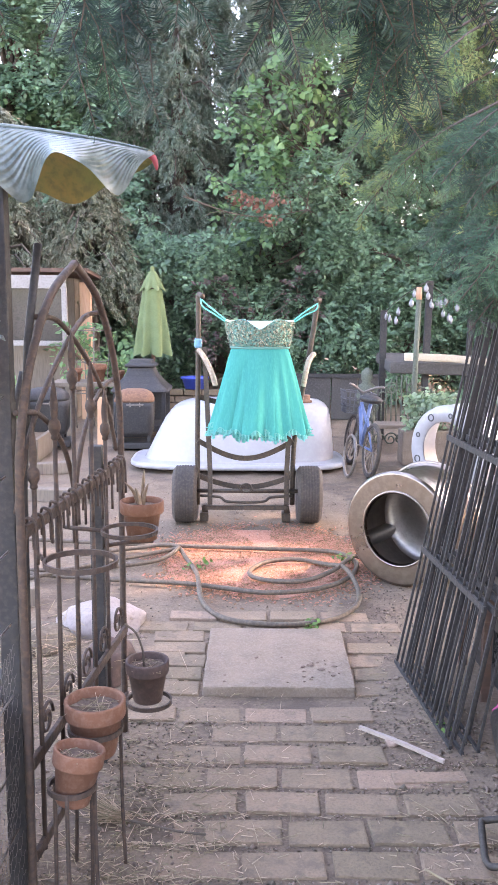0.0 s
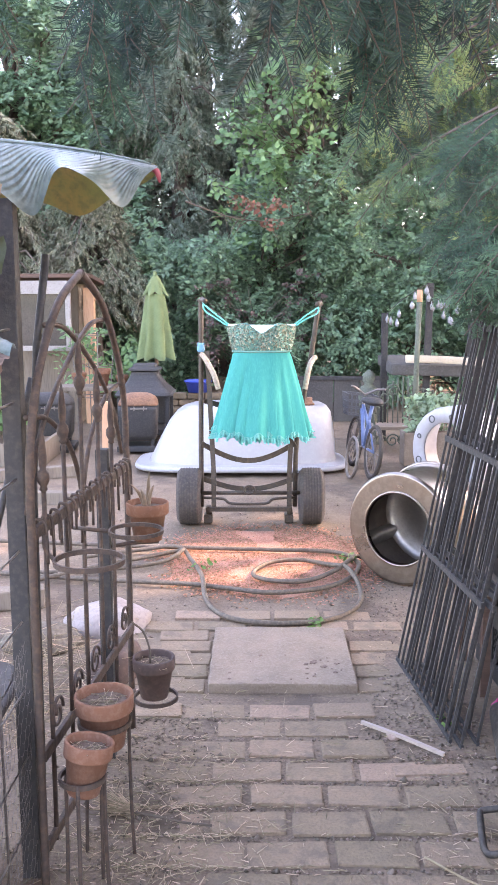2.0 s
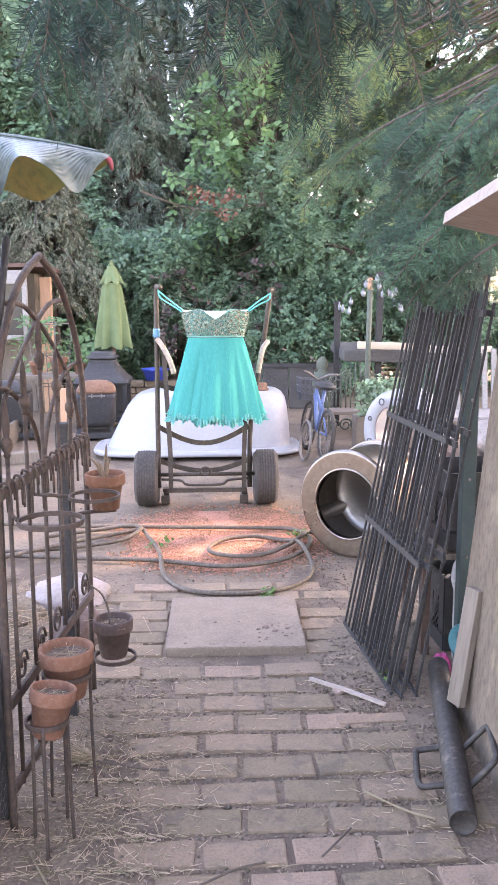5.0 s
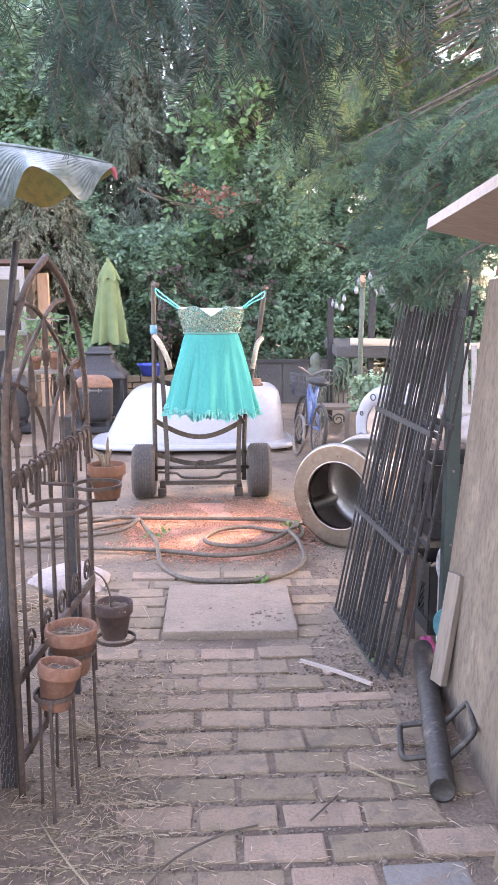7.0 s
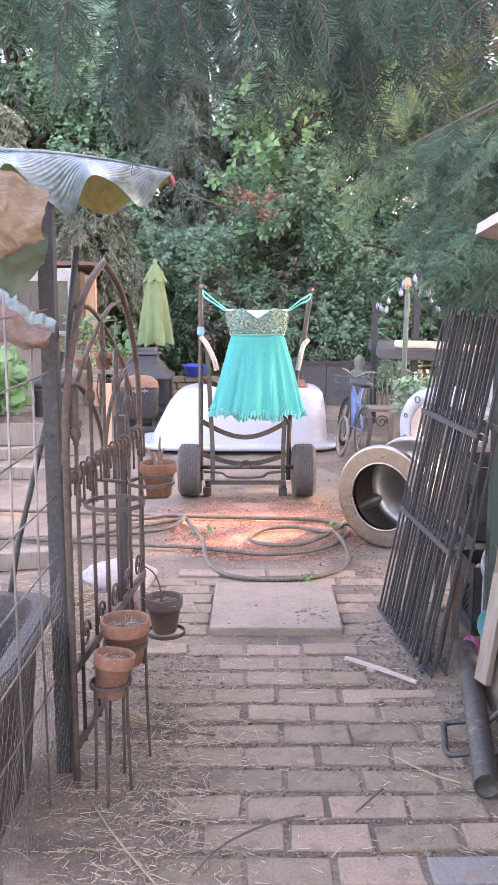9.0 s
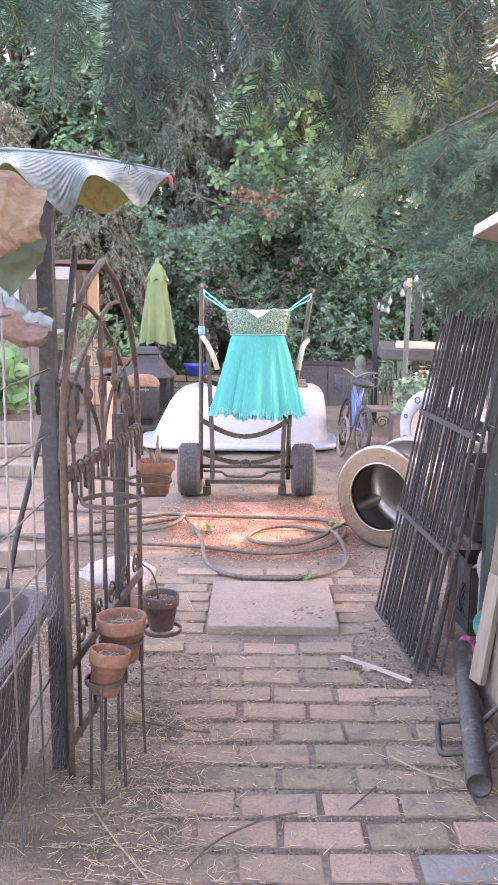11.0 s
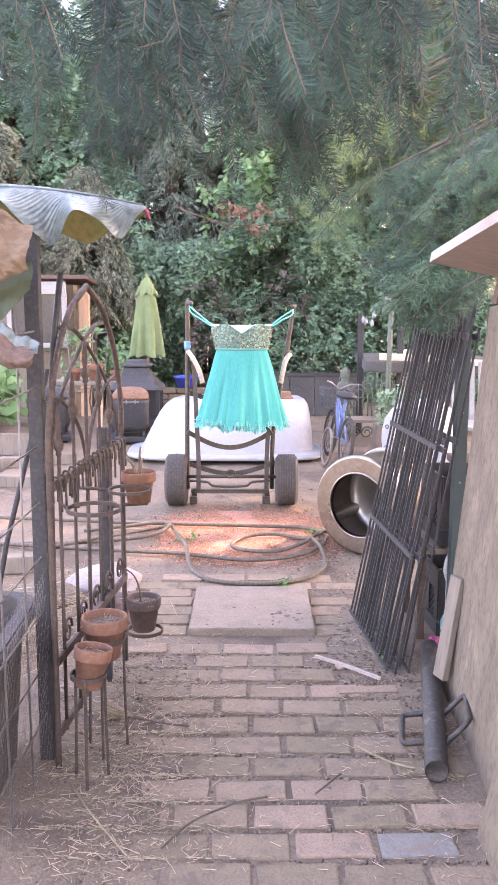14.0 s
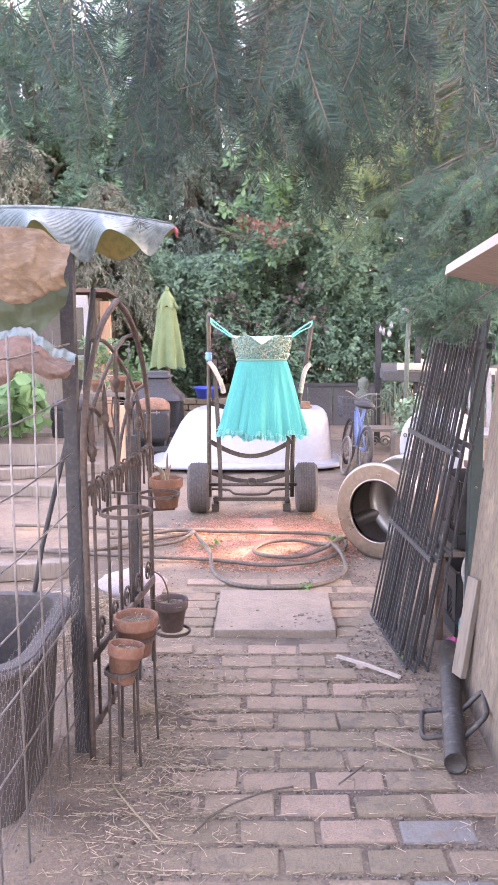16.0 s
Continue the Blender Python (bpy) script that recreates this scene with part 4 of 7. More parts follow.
def build_fence():
    f = thing("wire_fence", pose(0, 0, 0), "welded wire fence panel with chicken wire, on dark steel posts", "fence")
    a, b = Vector((-0.412, 1.755, 0)), Vector((-0.455, 0.75, 0))
    for c, hgt, w in ((Vector((-0.418, 1.785, 0)), 1.50, 0.04), (Vector((-0.325, 2.32, 0)), 0.90, 0.034), (b, 1.3, 0.03)):
        bm = B()
        box(bm, (c.x, c.y, hgt / 2), (w, w, hgt), bevel=0.003)
        part("post", bm, BLACK_IRON, f)
    for z in (0.16, 0.31, 0.465, 0.62, 0.775, 0.93, 1.09, 1.24):
        bm = B()
        tube(bm, [(a.x, a.y, z), (a.x * 0.5 + b.x * 0.5 - 0.006, (a.y + b.y) / 2, z - 0.012), (b.x, b.y, z + 0.01)], 0.0026, 6)
        part("horizontal_wire", bm, WIRE, f, smooth=True)
    for k in range(5):
        p = a.lerp(b, (k + 0.75) / 5.2)
        bm = B()
        tube(bm, [(p.x - 0.004, p.y, 0.0), (p.x - 0.008, p.y, 0.7), (p.x - 0.004, p.y, 1.28)], 0.003, 6)
        part("vertical_wire", bm, WIRE, f, smooth=True)
    # chicken wire on the lower part
    S, E = [], []
    cell = 0.026
    n, m = int(1.0 / cell), int(0.60 / (cell * 0.86))
    for i in range(n):
        for j in range(m):
            u = (i + 0.5 * (j % 2)) * cell
            z = 0.01 + j * cell * 0.86
            def at(du, dz):
                t = (u + du * cell) / 1.006
                q = a.lerp(b, t)
                return (q.x + 0.007 + 0.004 * math.sin(u * 30 + z * 20), q.y, z + dz * cell)
            S += [at(0, 0), at(0, 0), at(0, 0)]
            E += [at(0.5, 0.29), at(-0.5, 0.29), at(0, -0.57)]
    V, F = twig_rods(np.array(S), np.array(E), 0.0007)
    soup("chicken_wire", V, F, WIRE, f)["kind"] = "stuff"
    rod = thing("steel_rod", pose(-0.385, 1.86, 0), "thin black steel rod standing against the fence post", "rod")
    bm = B()
    tube(bm, [(-0.015, -0.045, 0), (-0.012, -0.02, 0.9), (0.0, 0.01, 1.2), (0.018, 0.05, 1.395)], 0.009, 8)
    part("shaft", bm, BLACK_IRON, rod, smooth=True)
    stake = thing("steel_stake", pose(-0.62, 2.0, 0), "dark steel stake leaning towards the fence", "stake")
    bm = B()
    tube(bm, [(-0.05, -0.1, 0.0), (0.06, -0.05, 0.6), (0.19, 0.0, 1.12)], 0.008, 8)
    part("shaft", bm, BLACK_IRON, stake, smooth=True)
    binn = thing("storage_bin", pose(-0.78, 1.62, 0), "dark brown plastic bin standing behind the wire fence", "bin")
    dark = mat("dusty_brown_plastic", (0.055, 0.043, 0.038), (0.04, 0.033, 0.03), (0.09, 0.07, 0.06), rough=0.6, s=5, bump=0.1)
    bm = B()
    def rr(hx, hy, z):
        return [(hx * math.copysign(abs(math.cos(q)) ** 0.35, math.cos(q)), hy * math.copysign(abs(math.sin(q)) ** 0.35, math.sin(q)), z) for q in np.linspace(0, 2 * math.pi, 49)[:-1]]
    loft(bm, [rr(0.27, 0.27, 0), rr(0.30, 0.30, 0.42), rr(0.325, 0.325, 0.425), rr(0.325, 0.325, 0.46), rr(0.29, 0.29, 0.46), rr(0.26, 0.26, 0.05)], cap=(True, True))
    part("tub", bm, dark, binn, smooth=False)
    bm = B()
    tube(bm, [Vector(v) for v in rr(0.33, 0.33, 0.445)], 0.012, 8, closed=True)
    part("rim", bm, dark, binn, smooth=True)


def build_banana():
    p = thing("banana_plant", pose(-0.98, 1.72, 0), "banana plant with a broad ribbed leaf and withered brown ones", "plant")
    top = mat("banana_leaf", (0.085, 0.125, 0.115), (0.19, 0.235, 0.23), (0.06, 0.09, 0.08), rough=0.14, rough2=0.34, s=7, fine=40, bump=0.05, translucent=0.18, stretch=(1, 0.3, 1))
    under = mat("banana_leaf_underside", (0.10, 0.115, 0.035), (0.20, 0.125, 0.04), (0.07, 0.075, 0.03), rough=0.45, s=10, fine=50, bump=0.1, translucent=0.35)
    dry = mat("withered_leaf", (0.17, 0.112, 0.068), (0.11, 0.072, 0.045), (0.22, 0.15, 0.098), rough=0.8, s=9, fine=60, bump=0.5, translucent=0.1, stretch=(0.5, 1, 1))
    dried = mat("rotted_leaf", (0.13, 0.075, 0.055), (0.09, 0.06, 0.045), (0.19, 0.11, 0.08), rough=0.75, s=9, fine=60, bump=0.5)
    rib = mat("red_leaf_tip", (0.34, 0.06, 0.08), (0.25, 0.05, 0.06), rough=0.5, s=20, bump=0.1)
    o = Vector((-0.98, 1.72, 0))
    bm = B()
    tube(bm, [(0, 0, -0.02), (0.01, 0, 0.6), (0.03, 0.02, 1.2), (0.08, 0.03, 1.5)], [0.08, 0.07, 0.05, 0.03], 12)
    part("stem", bm, LEAF_STEM, p, smooth=True)

    def sheet(L, at):
        bm2 = B()
        nu, nv = L
        grid = [[bm2.verts.new(Vector(at(u / (nu - 1), v / (nv - 1))) - o) for v in range(nv)] for u in range(nu)]
        for r0, r1 in zip(grid, grid[1:]):
            for k in range(nv - 1):
                bm2.faces.new((r0[k], r0[k + 1], r1[k + 1], r1[k]))
        return bm2

    def ridge(u):
        x = -0.86 + 0.745 * u
        return Vector((x, 1.80 + 0.03 * u, 1.60 - 0.16 * max(0, 0.35 - u) ** 1.0 + 0.022 * math.sin(math.pi * u) - 0.03 * u ** 3))

    def front(u, v):
        """The half of the blade that hangs towards the path; v 0 at the rib, 1 at its wavy edge."""
        c = ridge(u)
        taper = math.sin(math.pi * min(1, (1 - u) * 3.4 + 0.02) / 2) ** 0.8
        wave = math.sin(u * 22.4 + 0.5) * 0.75 + math.sin(u * 51 + 0.4) * 0.12
        ribs = 0.0030 * (1 - v ** 5) * math.sin((u * 0.745 + 0.16 * v) * 2 * math.pi / 0.0145)
        drop = (0.098 + 0.062 * wave * v) * v * taper
        return (c.x + 0.035 * v * taper, c.y - (0.085 * math.sin(v * 1.5) - 0.05 * wave * v * v) * taper + ribs, c.z - drop * v ** 0.25 + ribs * 0.5)

    def back(u, v):
        c = ridge(u)
        taper = math.sin(math.pi * min(1, (1 - u) * 1.9 + 0.02) / 2) ** 0.7
        wave = math.sin(u * 15.0 + 2.6) * 0.5 + math.sin(u * 27 + 0.3) * 0.35
        ribs = 0.0026 * (1 - v ** 5) * math.sin((u * 0.745 + 0.12 * v) * 2 * math.pi / 0.0145)
        return (c.x + 0.02 * v * taper, c.y + 0.14 * v * taper, c.z - (0.132 + 0.03 * wave) * v * v * taper + ribs)
    part("leaf_blade", sheet((420, 48), front), top, p, "ribbed blue-grey upper side of the leaf", smooth=True)
    part("leaf_blade", sheet((420, 18), back), under, p, "olive and yellow underside of the leaf", smooth=True)
    bm = B()
    tube(bm, [ridge(u) - o + Vector((0, 0, 0.002)) for u in np.linspace(0, 0.985, 30)], [0.008 * (1 - 0.75 * u) for u in np.linspace(0, 1, 30)], 8)
    part("midrib", bm, top, p, smooth=True)
    bm = B()
    tip = ridge(1.0) - o
    tube(bm, smooth_line([tip + Vector((-0.02, 0.0, -0.004)), tip + Vector((0.0, -0.005, -0.012)), tip + Vector((0.006, -0.002, -0.035))], 4), [0.003, 0.004, 0.005, 0.006, 0.0065, 0.006, 0.005, 0.0035, 0.001], 8)
    part("leaf_tip", bm, rib, p, "crumpled red leaf tip", smooth=True)

    def crumple(q, k):
        return noise.noise_vector(Vector(q) * 11 + Vector((k, 0, 0))) * 0.018 + Vector((0, 0.016, 0.006)) * abs(noise.noise(Vector((q[0] * 26 + q[2] * 14, q[2] * 9, k)))) + noise.noise_vector(Vector(q) * 34 + Vector((k, 5, 0))) * 0.008

    def brown(u, v):
        x = -0.80 + 0.455 * u
        z = 1.555 + 0.012 * math.sin(u * 5) - 0.06 * max(0, u - 0.72) * 3.2 - 0.20 * v * (0.88 + 0.14 * math.sin(u * 11)) * (1 - 0.35 * u ** 6)
        q = (x, 1.50 - 0.05 * math.sin(v * 2.6), z)
        return Vector(q) + crumple(q, 3)

    def rotted(u, v):
        x = -0.80 + 0.46 * u
        z = 1.262 - 0.07 * max(0, u - 0.7) * 3 - 0.125 * v * (0.85 + 0.2 * math.sin(u * 13 + 1)) * (1 - 0.8 * u ** 6)
        q = (x, 1.50 - 0.06 * math.sin(v * 2.2), z)
        return Vector(q) + crumple(q, 8)

    def rotted_top(u, v):
        a = rotted(u, 0)
        return a + Vector((0, 0.05 * v, 0.022 * math.sin(v * 2.6) + 0.0015 * math.sin(u * 150)))

    def dark(u, v):
        x = -0.95 + 0.56 * u
        q = (x, 1.66, 1.475 - 0.05 * u - 0.27 * v * (1 - 0.75 * u ** 2.2) - 0.02 * math.sin(u * 9))
        return Vector(q) + crumple(q, 15)
    part("withered_leaf", sheet((150, 70), brown), dry, p, "crumpled light brown dead leaf", smooth=True)
    part("withered_leaf", sheet((140, 50), rotted), dried, p, "dark brown rotting leaf", smooth=True)
    part("leaf_blade", sheet((120, 10), rotted_top), top, p, smooth=True)
    part("leaf_blade", sheet((50, 26), dark), mat("shaded_leaf", (0.045, 0.065, 0.03), (0.035, 0.05, 0.025), rough=0.5, s=9, bump=0.2), p, "dark green drooping leaf", smooth=True)


LEAF_STEM = mat("leaf_stem", (0.16, 0.17, 0.07), (0.20, 0.14, 0.08), rough=0.6, s=10, bump=0.2)


def build_straw_heap():
    r = np.random.default_rng(77)
    n = 700
    c = np.stack([r.normal(-0.72, 0.16, n), r.normal(2.75, 0.28, n), np.abs(r.normal(0.03, 0.03, n))], 1)
    d = unit(r.normal(size=(n, 3)) * (1, 1, 0.3)) * r.uniform(0.02, 0.07, n)[:, None]
    V, F = twig_rods(c - d, c + d, 0.0016)
    tagged(soup("straw_heap", V, F, STRAW), "loose heap of dry straw on the dirt", "straw", kind="stuff")
    tuft = thing("dried_tuft", pose(-0.22, 2.02, 0.012), "uprooted tuft of dry yellow grass with a long stalk", "dry plant")
    n = 150
    a = r.normal(2.85, 0.35, n)
    d = np.stack([np.cos(a), np.sin(a), np.abs(r.normal(0.12, 0.12, n))], 1) * r.uniform(0.04, 0.11, n)[:, None]
    c = np.stack([r.normal(0, 0.006, n), r.normal(0, 0.008, n), r.uniform(0.0, 0.02, n)], 1)
    soup("grass_growth", *twig_rods(c, c + d, 0.0012), STRAW, tuft)["kind"] = "stuff"
    bm = B()
    tube(bm, smooth_line([(-0.01, 0, 0.008), (0.06, -0.03, 0.012), (0.13, -0.05, 0.008), (0.20, -0.06, 0.006)], 5), 0.003, 6)
    part("stalk", bm, TWIG, tuft, smooth=True)
    # a few longer stalks across the path
    t = random.Random(8)
    for pts in ([(-0.32, 1.62, 0.02), (-0.24, 1.46, 0.03), (-0.13, 1.30, 0.02)], [(-0.05, 1.33, 0.02), (0.02, 1.43, 0.028), (0.13, 1.52, 0.024), (0.21, 1.555, 0.02)], [(0.48, 1.83, 0.02), (0.56, 1.74, 0.022), (0.63, 1.70, 0.02)], [(0.34, 1.57, 0.02), (0.42, 1.67, 0.022)]):
        bm = B()
        tube(bm, smooth_line(pts, 5), 0.0028, 6)
        ob = part("dry_stalk", bm, STRAW if t.random() < 0.6 else TWIG, smooth=True)
        tagged(ob, "long dry plant stalk lying across the bricks", "stalk", "dry stalks")


build_gate()
build_pots()
build_fence()
build_banana()
build_straw_heap()


# ---- by the shed ----
def build_rack():
    """Iron fence panels stacked on edge, leaning against the shed's post."""
    r = random.Random(3)
    for k, (dx, dy, slope, n, hgt) in enumerate(((0.0, 0.0, 0.187, 14, 1.27), (0.026, -0.035, 0.180, 11, 1.22), (0.050, 0.03, 0.172, 9, 1.29), (0.076, -0.02, 0.165, 8, 1.24))):
        p = thing("fence_panel", pose(0.603 + dx, 3.0 + dy, 0.0), "black wrought-iron fence panel leaning in a stack", "fence panel", "stacked fence panels")
        L = 0.60
        drift = 0.055

        def at(s, z):
            return Vector((drift * s / L + slope * z, -s, z))
        for i in range(n):
            s = L * i / (n - 1) + (r.uniform(-0.012, 0.012) if 0 < i < n - 1 else 0)
            h = hgt + (0.0 if i % 2 else 0.045) + r.uniform(-0.01, 0.01)
            bm = B()
            tube(bm, [at(s, 0.0), at(s, h)], 0.0037, 4)
            bar = part("picket", bm, BLACK_IRON, p)
            if i % 4 == 0:
                bm = B()
                lathe(bm, [(0.005, -0.008), (0.009, -0.005), (0.009, 0.0), (0.005, 0.005), (0.011, 0.015), (0.0125, 0.022), (0.011, 0.029), (0.005, 0.036), (0.0035, 0.05), (0.0006, 0.06)], 12, Matrix.Translation(at(s, h)) @ pose(0, 0, 0, 0, math.degrees(math.atan(slope)), 0) @ Matrix.Scale(0.75, 4))
                part("finial", bm, BLACK_IRON, bar, smooth=True)
        for z in ((0.012, 0.43, 0.82) if k == 0 else (0.012, 0.42 + 0.012 * k, 0.80 + 0.015 * k, 1.20)):
            bm = B()
            a, b = at(-0.012, z), at(L + 0.012, z)
            tube(bm, [a, b], 0.01, 4, flat=(0.019, 0.009))
            part("rail", bm, BLACK_IRON, p)


def build_shed():
    """The lean-to: plywood side, a leaning door, post, beam and roof sheet."""
    s = thing("lean_to_shed", pose(0, 0, 0), "lean-to shed of weathered plywood with a bare board roof", "shed")

    def panel(name, corners, thick, material, label=""):
        """A sheet with the given four corners, thickened to its back."""
        bm = B()
        c = [Vector(q) for q in corners]
        nrm = (c[1] - c[0]).cross(c[3] - c[0]).normalized() * thick
        n = 10
        def grid(off):
            return [[bm.verts.new(c[0].lerp(c[1], i / n).lerp(c[3].lerp(c[2], i / n), j / n) + off) for i in range(n + 1)] for j in range(n + 1)]
        f, b = grid(Vector()), grid(nrm)
        for j in range(n):
            for i in range(n):
                bm.faces.new((f[j][i], f[j][i + 1], f[j + 1][i + 1], f[j + 1][i]))
                bm.faces.new((b[j][i], b[j + 1][i], b[j + 1][i + 1], b[j][i + 1]))
            bm.faces.new((f[j][0], f[j + 1][0], b[j + 1][0], b[j][0]))
            bm.faces.new((f[j][n], b[j][n], b[j + 1][n], f[j + 1][n]))
        for i in range(n):
            bm.faces.new((f[0][i], b[0][i], b[0][i + 1], f[0][i + 1]))
            bm.faces.new((f[n][i], f[n][i + 1], b[n][i + 1], b[n][i]))
        bmesh.ops.recalc_face_normals(bm, faces=bm.faces)
        return part(name, bm, material, s, label)
    panel("wall_sheet", [(0.85, 2.33, 0.0), (0.815, 1.25, 0.0), (0.93, 1.25, 1.36), (0.965, 2.30, 1.30)], 0.018, PLYWOOD, "weathered plywood side sheet")
    panel("loose_sheet", [(0.745, 1.40, 0.0), (0.762, 0.35, 0.0), (0.865, 0.35, 0.66), (0.852, 1.35, 0.64)], 0.016, PLYWOOD, "plywood sheet leaning on the wall")
    panel("roof_sheet", [(0.70, 2.08, 1.435), (0.705, 0.2, 1.60), (2.0, 0.2, 1.36), (2.0, 2.25, 1.18)], 0.030, WOOD_PINK, "bare plywood roof sheet")
    panel("back_sheet", [(2.0, 2.2, 0.0), (2.0, 0.2, 0.0), (2.0, 0.2, 1.36), (2.0, 2.2, 1.18)], 0.018, PLYWOOD)
    bm = B()
    box(bm, (1.33, 1.98, 1.275), (0.92, 0.05, 0.085), (0, 10, 0), bevel=0.004)
    part("beam", bm, WOOD_DARK, s, "dark stained beam end")
    bm = B()
    box(bm, (0.94, 2.6, 0.66), (0.045, 0.05, 1.32), bevel=0.004)
    post = thing("green_post", pose(0, 0, 0), "dark green painted square steel post beside the shed", "post")
    q = part("shaft", bm, GREEN_POST, post)
    for z in (0.14, 0.4, 0.66, 0.92):
        bm = B()
        lathe(bm, [(0.005, 0), (0.005, 0.003), (0.002, 0.004)], 10, pose(0.94, 2.575, z, 90, 0, 0))
        part("bolt", bm, WIRE, q)
    plank = B()
    box(plank, (0, 0, 0.175), (0.022, 0.060, 0.345), bevel=0.003)
    ob = part("short_plank", plank, WOOD_GREY)
    ob.matrix_world = pose(0.80, 2.16, 0.085, 0, 9, 20)
    tagged(ob, "short weathered plank leaning on the plywood wall", "plank")


WOOD_DARK = mat("dark_stained_wood", (0.10, 0.055, 0.04), (0.075, 0.045, 0.035), (0.13, 0.075, 0.055), rough=0.7, s=10, bump=0.25, stretch=(0.2, 1, 1))


def build_driver():
    """A post driver: a steel tube with a D-shaped grip on either side."""
    a, b = Vector((0.835, 2.50, 0.06)), Vector((0.683, 1.655, 0.037))
    d = (b - a)
    L = d.length
    m = Matrix.Translation(a) @ d.to_track_quat("Z", "Y").to_matrix().to_4x4()
    t = thing("post_driver", m, "heavy black steel post driver with side grips, lying on the bricks", "post driver")
    steel = mat("scuffed_black_steel", (0.028, 0.024, 0.021), (0.04, 0.034, 0.03), (0.075, 0.062, 0.052), rough=0.5, s=14, bump=0.15, metal=0.2, spots=((0.11, 0.088, 0.072), 12.0, 0.56))
    bm = B()
    lathe(bm, [(0.0, 0), (0.02, 0.0), (0.031, 0.006), (0.0335, 0.02), (0.0335, L - 0.002), (0.0325, L), (0.031, L + 0.001), (0.029, L - 0.002), (0.028, L - 0.003), (0.002, L - 0.003)], 32)
    part("tube", bm, steel, t, smooth=True)
    inv = m.inverted()
    for s, up in ((-1, 0.07), (1, -0.012)):
        bm = B()
        side = Vector((-d.y, d.x, 0)).normalized() * -s
        pts = []
        for f, out in ((0.61, 0.03), (0.61, 0.06), (0.612, 0.084), (0.62, 0.093), (0.65, 0.096), (0.77, 0.096), (0.80, 0.093), (0.818, 0.084), (0.82, 0.06), (0.82, 0.03)):
            q = a + d * f + side * out
            q.z += up * min(1, (out - 0.03) / 0.06)
            pts.append(inv @ q)
        tube(bm, smooth_line(pts, 5), 0.0085, 8)
        part("grip", bm, steel, t, smooth=True)


def build_clutter():
    stick = B()
    tube(stick, [(0.415, 2.505, 0.02), (0.52, 2.405, 0.024), (0.625, 2.305, 0.02)], 0.0052, 4)
    tagged(part("wooden_stick", stick, WOOD_PINK), "thin pale strip of wood lying on the path", "stick")
    for x, y, a, L in ((0.57, 2.235, 3, 0.2),):
        bm = B()
        box(bm, (0, 0, 0.012), (L, 0.05, 0.03), bevel=0.004)
        ob = part("brick_piece", bm, BRICK)
        ob.matrix_world = pose(x, y, -0.012, 1, 0, a)
        tagged(ob, "broken piece of brick half sunk in the dirt", "brick", "broken bricks")
    for x, y, r0 in ((0.735, 2.50, 0.02), (0.50, 2.43, 0.022)):
        bm = bmesh.new()
        bmesh.ops.create_icosphere(bm, subdivisions=2, radius=r0)
        for v in bm.verts:
            v.co = Vector((v.co.x, v.co.y, v.co.z * 0.7)) * (1 + 0.25 * noise.noise(v.co * 60 + Vector((x * 40, 0, 0))))
        ob = part("stone", bm, PEBBLE, smooth=True)
        ob.matrix_world = pose(x, y, 0.01)
        tagged(ob, "rounded brown stone on the dirt", "stone", "stones")
    # crates, jug, bag
    plastic = mat("black_crate_plastic", (0.018, 0.018, 0.02), (0.03, 0.03, 0.032), rough=0.45, s=12, bump=0.05)
    def crate(x, y, z, label):
        t = thing("milk_crate", pose(x, y, z, 0, 0, 3), label, "crate", "crates")
        w, h = 0.30, 0.27
        for a in range(4):
            m = pose(0, 0, 0, 0, 0, 90 * a)
            bm = B()
            for c, s in (((0, -w / 2, 0.03), (w, 0.012, 0.06)), ((0, -w / 2, h - 0.04), (w, 0.012, 0.08)), ((-w / 2 + 0.025, -w / 2, h / 2), (0.05, 0.012, h - 0.14)), ((w / 2 - 0.025, -w / 2, h / 2), (0.05, 0.012, h - 0.14)), ((0, -w / 2, h / 2), (0.05, 0.012, h - 0.14))):
                box(bm, c, s)
            for v in bm.verts:
                v.co = m @ v.co
            side_ob = part("side", bm, plastic, t)
            bm = B()
            for k in range(-1, 2, 2):
                for q in range(5):
                    for sl in (-1, 1):
                        x0 = k * 0.0625
                        z0 = 0.06 + (h - 0.14) * (q + 0.5) / 5
                        box(bm, (x0, -w / 2 + 0.002, z0), (0.11, 0.006, 0.005), (0, 42 * sl, 0))
            for v in bm.verts:
                v.co = m @ v.co
            part("lattice", bm, plastic, side_ob)["kind"] = "stuff"
        bm = B()
        box(bm, (0, 0, 0.006), (w, w, 0.012))
        part("base", bm, plastic, t)
        return t
    upper = crate(1.05, 2.86, 0.385, "black plastic milk crate with lattice sides, lettered A")
    cu = bpy.data.curves.new("letter", "FONT")
    cu.body, cu.size, cu.extrude = "A", 0.036, 0.001
    letter = new("letter", cu)
    letter.parent = upper
    letter.matrix_local = pose(-0.113, -0.158, 0.015, 90, 0, 0)
    cu.materials.append(ENAMEL)
    crate(1.06, 2.90, 0.0, "black plastic milk crate standing on the ground")
    shelf = thing("shelf_board", pose(1.1, 2.86, 0.345), "grey board lying across a crate as a shelf", "shelf")
    bm = B()
    box(bm, (0, 0, 0.02), (0.56, 0.34, 0.022), bevel=0.003)
    part("board", bm, WOOD_GREY, shelf)
    for dx, dy in ((-0.26, -0.15), (0.26, -0.15), (-0.26, 0.15), (0.26, 0.15)):
        bm = B()
        box(bm, (dx, dy, -0.168), (0.03, 0.03, 0.354), bevel=0.003)
        part("leg", bm, WOOD_DARK, shelf)
